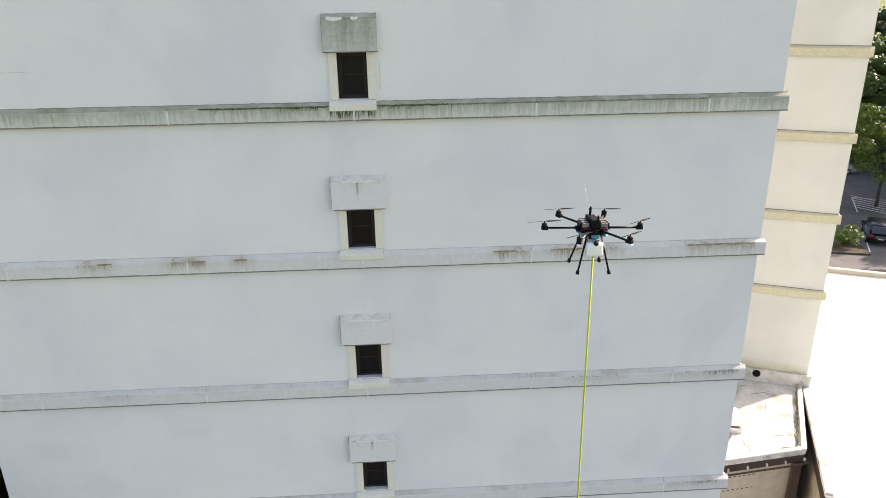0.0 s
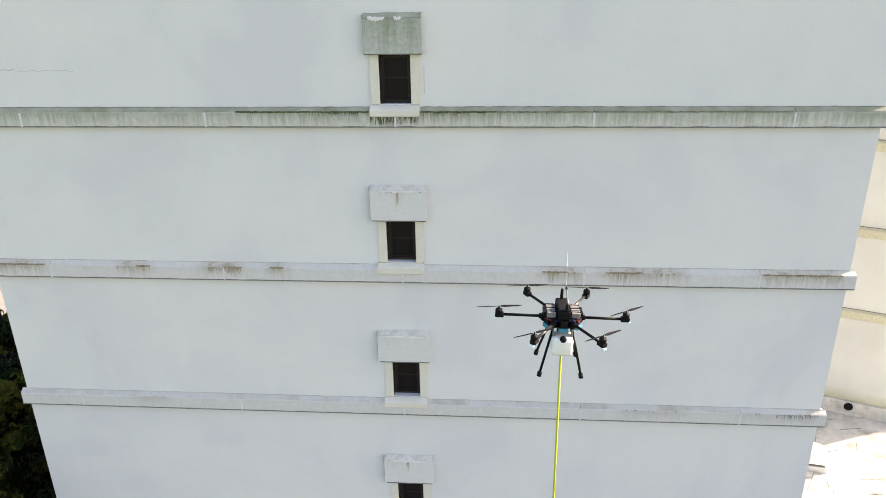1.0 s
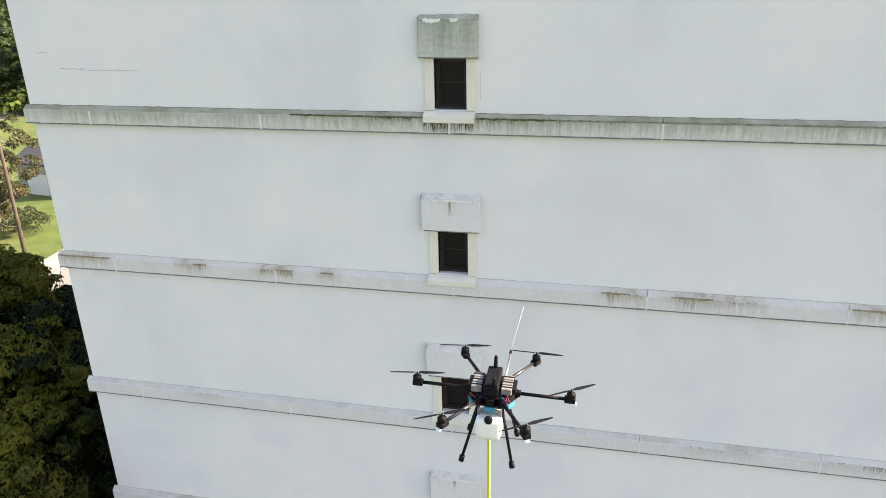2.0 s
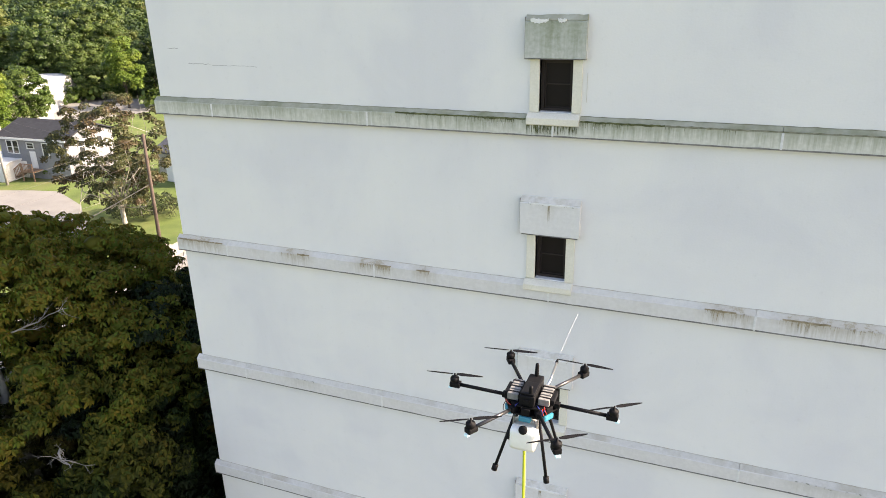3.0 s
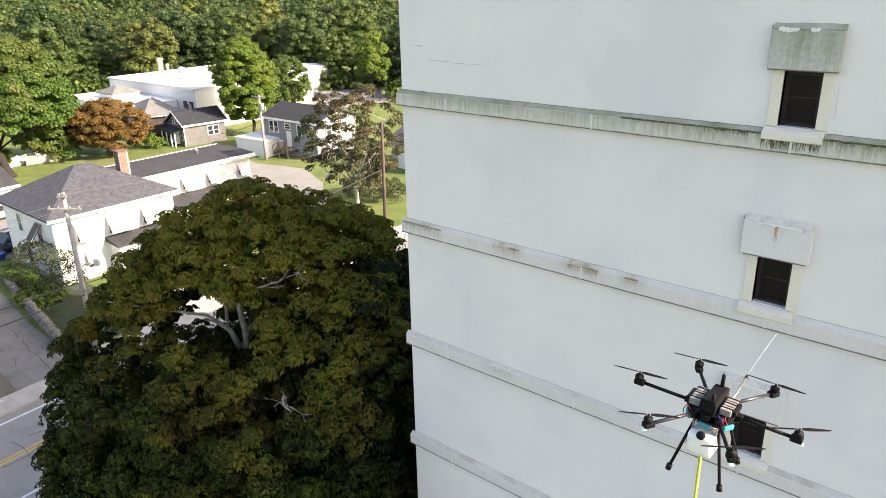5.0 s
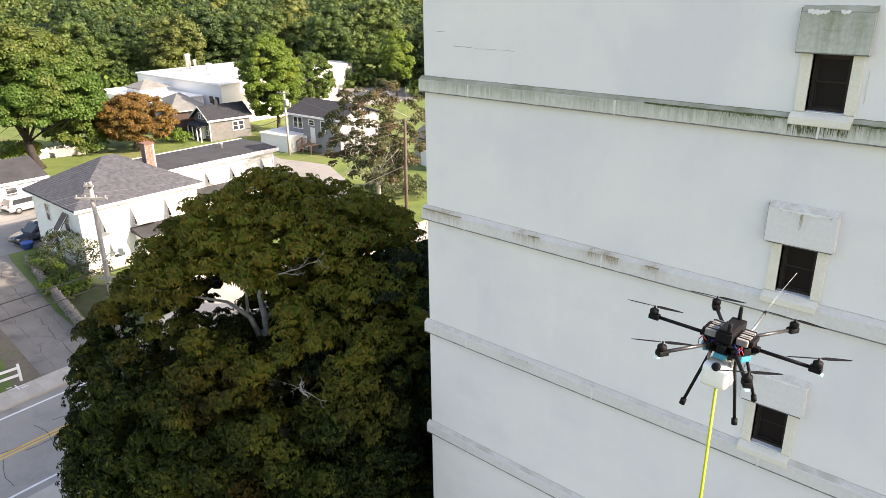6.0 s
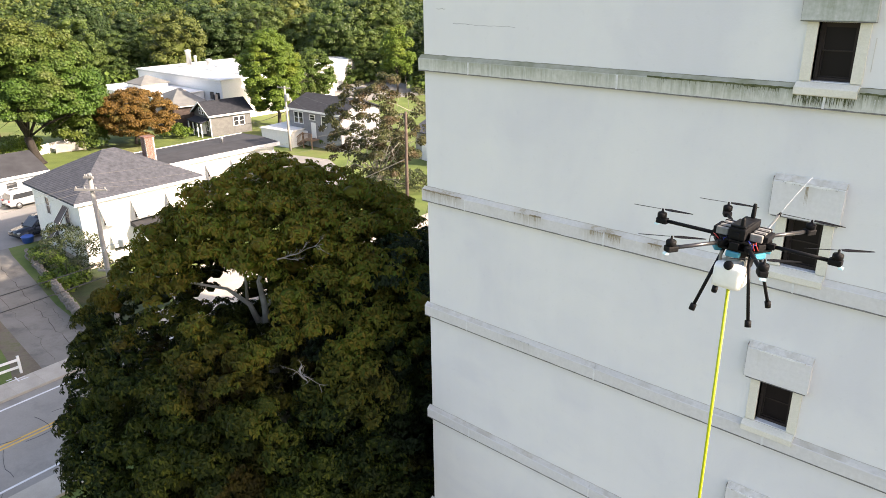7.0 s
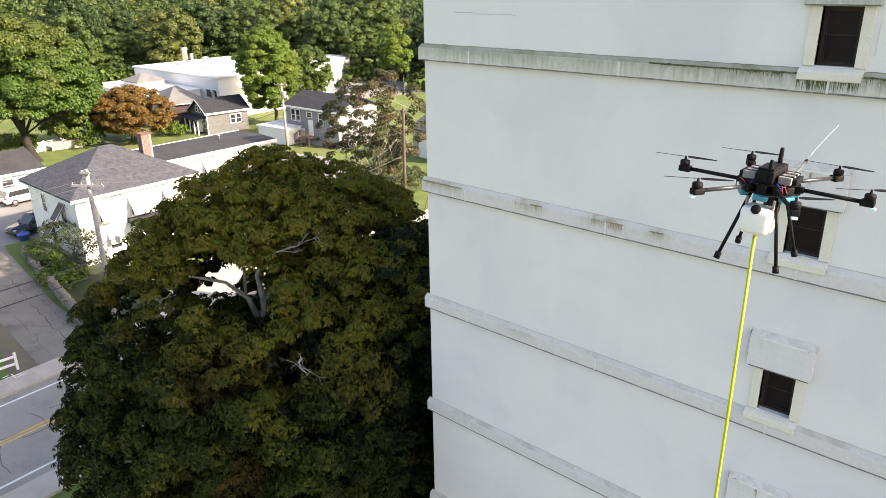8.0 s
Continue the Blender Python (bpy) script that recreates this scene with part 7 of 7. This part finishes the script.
# undergrowth along the foot of the woods and the garden edges
c = []
for az in np.arange(31.0, 80.0, 0.5):
    for k in range(2):
        x, y = spot(az, (143 if az < 44 else 158 if az < 50 else 168) + rng.uniform(-6, 6))
        c.append((x, y, rng.uniform(0.5, 1.8)))
v, t = scatter_leaves(rng, c, rng.uniform(1.4, 2.8, len(c)), 9000, 0.8, 0.2, 1, (CARD, CARD_TRIS))
tagged(new("undergrowth", raw_mesh("undergrowth", v, t, M_LEAF_GREEN)), "tangled green undergrowth at the foot of the woods", "undergrowth", kind="stuff")


# ---- the drone ----
# modelled 1.1 m from motor to motor, and about 0.65 m in truth
DRONE = pose(2.635, -9.445, 20.07, -1, 2, 1.2) @ Matrix.Diagonal((0.58, 0.58, 0.58, 1))


def drone():
    d = thing("drone", "black six-rotor spray drone carrying a white tank, hovering on its hose", "drone")
    d.matrix_basis = DRONE
    hub = bmesh.new()
    hexa = [(0.185 * math.cos(radians(60 * k)), 0.185 * math.sin(radians(60 * k))) for k in range(6)]
    prism(hub, hexa, -0.012, 0.0, "xy")
    prism(hub, [(x * 0.96, y * 0.96) for x, y in hexa], 0.045, 0.055, "xy")
    body = part("body", hub, M_CARBON, d, "black carbon hub plates")
    for k in range(6):
        a = radians(60 * k + 30)
        part("spacer", boxed(0.10, 0.17, -0.03, 0.03, 0.0, 0.045, bevel=0.006, m=pose(0, 0, 0, 0, 0, 60 * k + 30)), M_BLACK, body)
    # arms point along +-x and at 60 degrees to it
    for k in range(6):
        m = pose(0, 0, 0.022, 0, 0, 60 * k)
        bm = bmesh.new()
        tube(bm, [(0.12, 0, 0), (0.53, 0, 0)], 0.0128, 12)
        arm = part("arm", bm, M_CARBON_SHEEN if k in (1, 4) else M_CARBON, d, "carbon tube arm", True)
        arm.matrix_basis = m
        part("clamp", boxed(0.13, 0.20, -0.021, 0.021, -0.019, 0.019, bevel=0.007), M_BLACK, arm)
        bm = bmesh.new()
        box(bm, 0.505, 0.582, -0.027, 0.027, -0.022, 0.018, bevel=0.010)
        part("motor_mount", bm, M_BLACK, arm)
        bm = bmesh.new()
        lathe(bm, [(0.024, 0.016), (0.031, 0.021), (0.0315, 0.046), (0.027, 0.053), (0.009, 0.057), (0.006, 0.08)], 18, pose(0.55, 0, 0))
        part("motor", bm, M_BLACK, arm, smooth=True)
        spin = (35, 120, 70, 10, 150, 95)[k]
        bm = bmesh.new()
        for half in (0, 180):
            prof = [(0.012, 0.007), (0.05, 0.013), (0.11, 0.011), (0.17, 0.007), (0.20, 0.002)]
            rows = []
            for r, w in prof:
                tw = radians(18 - 50 * r)
                rows.append([bm.verts.new((r, s * w * math.cos(tw), 0.078 + s * w * math.sin(tw) + q)) for s, q in ((-1, 0), (1, 0), (1, -0.003), (-1, -0.003))])
            for a, b in zip(rows, rows[1:]):
                for j in range(4):
                    bm.faces.new((a[j], a[(j + 1) % 4], b[(j + 1) % 4], b[j]))
            bm.faces.new(rows[0])
            bm.faces.new(rows[-1])
            fresh = [v for r in rows for v in r]
            bmesh.ops.transform(bm, matrix=pose(0, 0, 0, 0, 0, half), verts=fresh)
        bmesh.ops.recalc_face_normals(bm, faces=bm.faces[:])
        bmesh.ops.transform(bm, matrix=pose(0.55, 0, 0, 0, 0, spin), verts=bm.verts[:])
        part("propeller", bm, M_BLACK, arm, "thin black propeller at rest")
        if k in (0, 3, 4, 5):
            part("marker_light", boxed(0.565, 0.592, -0.016, 0.016, -0.038, -0.024, bevel=0.004), M_LED, arm, "pale cyan marker light")
    # splayed legs
    for ang, tilt in ((47, 1.0), (133, 1.0), (227, 1.0), (313, 1.0)):
        ca, sa = math.cos(radians(ang)), math.sin(radians(ang))
        bm = bmesh.new()
        tube(bm, [(0.11 * ca, 0.12 * sa, -0.02), (0.265 * ca, 0.265 * sa, -0.45)], 0.0112, 10)
        leg = part("leg", bm, M_CARBON, d, "black tube leg", True)
        bm = bmesh.new()
        tube(bm, [(0.257 * ca, 0.257 * sa, -0.425), (0.268 * ca, 0.268 * sa, -0.465)], 0.02, 12)
        part("foot", bm, M_BLACK, leg, smooth=True)
    # blue brackets below the plates
    for k in range(6):
        part("bracket", boxed(0.125, 0.172, -0.042, 0.042, -0.052, -0.014, bevel=0.008, m=pose(0, 0, 0, 0, 0, 60 * k + 30)), M_BLUE, d, "bright blue plastic bracket")
    # centre box and the packs beside it
    ctrl = part("control_box", boxed(-0.052, 0.052, -0.15, 0.15, 0.057, 0.135, bevel=0.012), M_BLACK, d, "long black control box")
    part("control_lid", boxed(-0.046, 0.046, -0.14, 0.02, 0.136, 0.148, bevel=0.004), M_CARBON, ctrl)
    part("latch", boxed(-0.02, 0.02, -0.158, -0.148, 0.075, 0.11, bevel=0.003), M_BLACK, ctrl)
    for x, y, hgt in ((0.0, 0.13, 0.09), (0.02, -0.12, 0.06)):
        bm = bmesh.new()
        lathe(bm, [(0.013, 0.13), (0.015, 0.15), (0.013, 0.13 + hgt), (0.009, 0.14 + hgt)], 12, pose(x, y, 0))
        part("antenna", bm, M_BLACK, d, smooth=True)
    for sx in (-1, 1):
        for k in range(3):
            p = part("battery_pack", boxed(sx * 0.105 - 0.038, sx * 0.105 + 0.038, -0.105 + k * 0.07, -0.045 + k * 0.07, 0.057, 0.105, bevel=0.007), M_PACK, d, "pale grey battery pack")
            part("strap", boxed(sx * 0.105 - 0.041, sx * 0.105 + 0.041, -0.08 + k * 0.07, -0.068 + k * 0.07, 0.06, 0.108), M_BLACK, p)
        part("circuit_box", boxed(sx * 0.15 - 0.02, sx * 0.15 + 0.02, -0.08, 0.06, 0.057, 0.095, bevel=0.006), M_BLACK, d)
    rng = np.random.default_rng(9)
    for k in range(9):
        a0 = Vector((rng.uniform(-0.15, 0.15), -0.13 + rng.uniform(-0.03, 0.02), 0.06))
        a1 = a0 + Vector((rng.uniform(-0.06, 0.06), rng.uniform(-0.05, 0.0), -0.04))
        bm = bmesh.new()
        tube(bm, [a0, a0.lerp(a1, 0.5) + Vector((0, -0.03, 0.02)), a1], 0.0028, 6)
        part("cable", bm, (M_RED_WIRE, M_BLUE_WIRE, M_BLACK)[k % 3], d, smooth=True)
    # the tank below the rear
    tk = boxed(-0.092, 0.092, -0.21, -0.03, -0.26, -0.095, bevel=0.035)
    tank = part("tank", tk, M_TANK, d, "translucent white plastic tank", True)
    bm = bmesh.new()
    lathe(bm, [(0.030, 0), (0.030, 0.02), (0.026, 0.026), (0.01, 0.028)], 20, pose(0, -0.182, -0.108, 52, 0, 0))
    part("cap", bm, M_BLACK, tank, "black screw cap", True)
    for sx in (-0.086, 0.074):
        part("strap", boxed(sx, sx + 0.012, -0.14, -0.11, -0.20, -0.04, bevel=0.002), M_PACK, tank)
    bm = bmesh.new()
    lathe(bm, [(0.045, -0.17), (0.05, -0.16), (0.05, -0.06), (0.04, -0.03)], 18, pose(0.02, 0.06, 0))
    part("pump", bm, M_BLACK, d, "black pump housing", True)
    # spray lance towards the wall
    bm = bmesh.new()
    tube(bm, [(0.06, 0.10, 0.02), (0.075, 0.25, 0.05), (0.08, 0.42, 0.10)], 0.008, 10)
    lance = part("spray_lance", bm, M_STEEL, d, "thin steel spray lance", True)
    bm = bmesh.new()
    tube(bm, [(0.08, 0.42, 0.10), (0.081, 0.45, 0.11)], [0.012, 0.007], 10)
    part("nozzle", bm, M_BLACK, lance, smooth=True)
    bm = bmesh.new()
    rng = np.random.default_rng(4)
    pts = []
    for i in range(12):
        f = i / 11
        pts.append((0.081 + 0.05 * f, 0.45 + 0.45 * f, 0.11 + 0.20 * f - 0.03 * f * f))
    tube(bm, pts, [0.0006 + 0.0003 * (i / 11) for i in range(12)], 6)
    part("water_jet", bm, M_WATER, lance, "thin white jet of water", True)
    return d


drone()
hose_top = DRONE @ Vector((0, -0.12, -0.245))
bm = bmesh.new()
pts = [hose_top + Vector((0.05 * math.sin(i * 0.5) * (i / 24), -0.35 * (i / 24) ** 1.5, -(hose_top.z - 0.03) * i / 24)) for i in range(25)]
end = pts[-1]
for i in range(1, 25):
    a = i * 0.4
    pts.append(end + Vector((0.5 * (1 - math.cos(a)) * 0.8, -0.5 * math.sin(a) - 0.05 * i, 0)))
tube(bm, pts, 0.0062, 10)
tagged(part("water_hose", bm, M_HOSE, smooth=True), "thin bright yellow hose hanging from the drone to the ground", "hose")
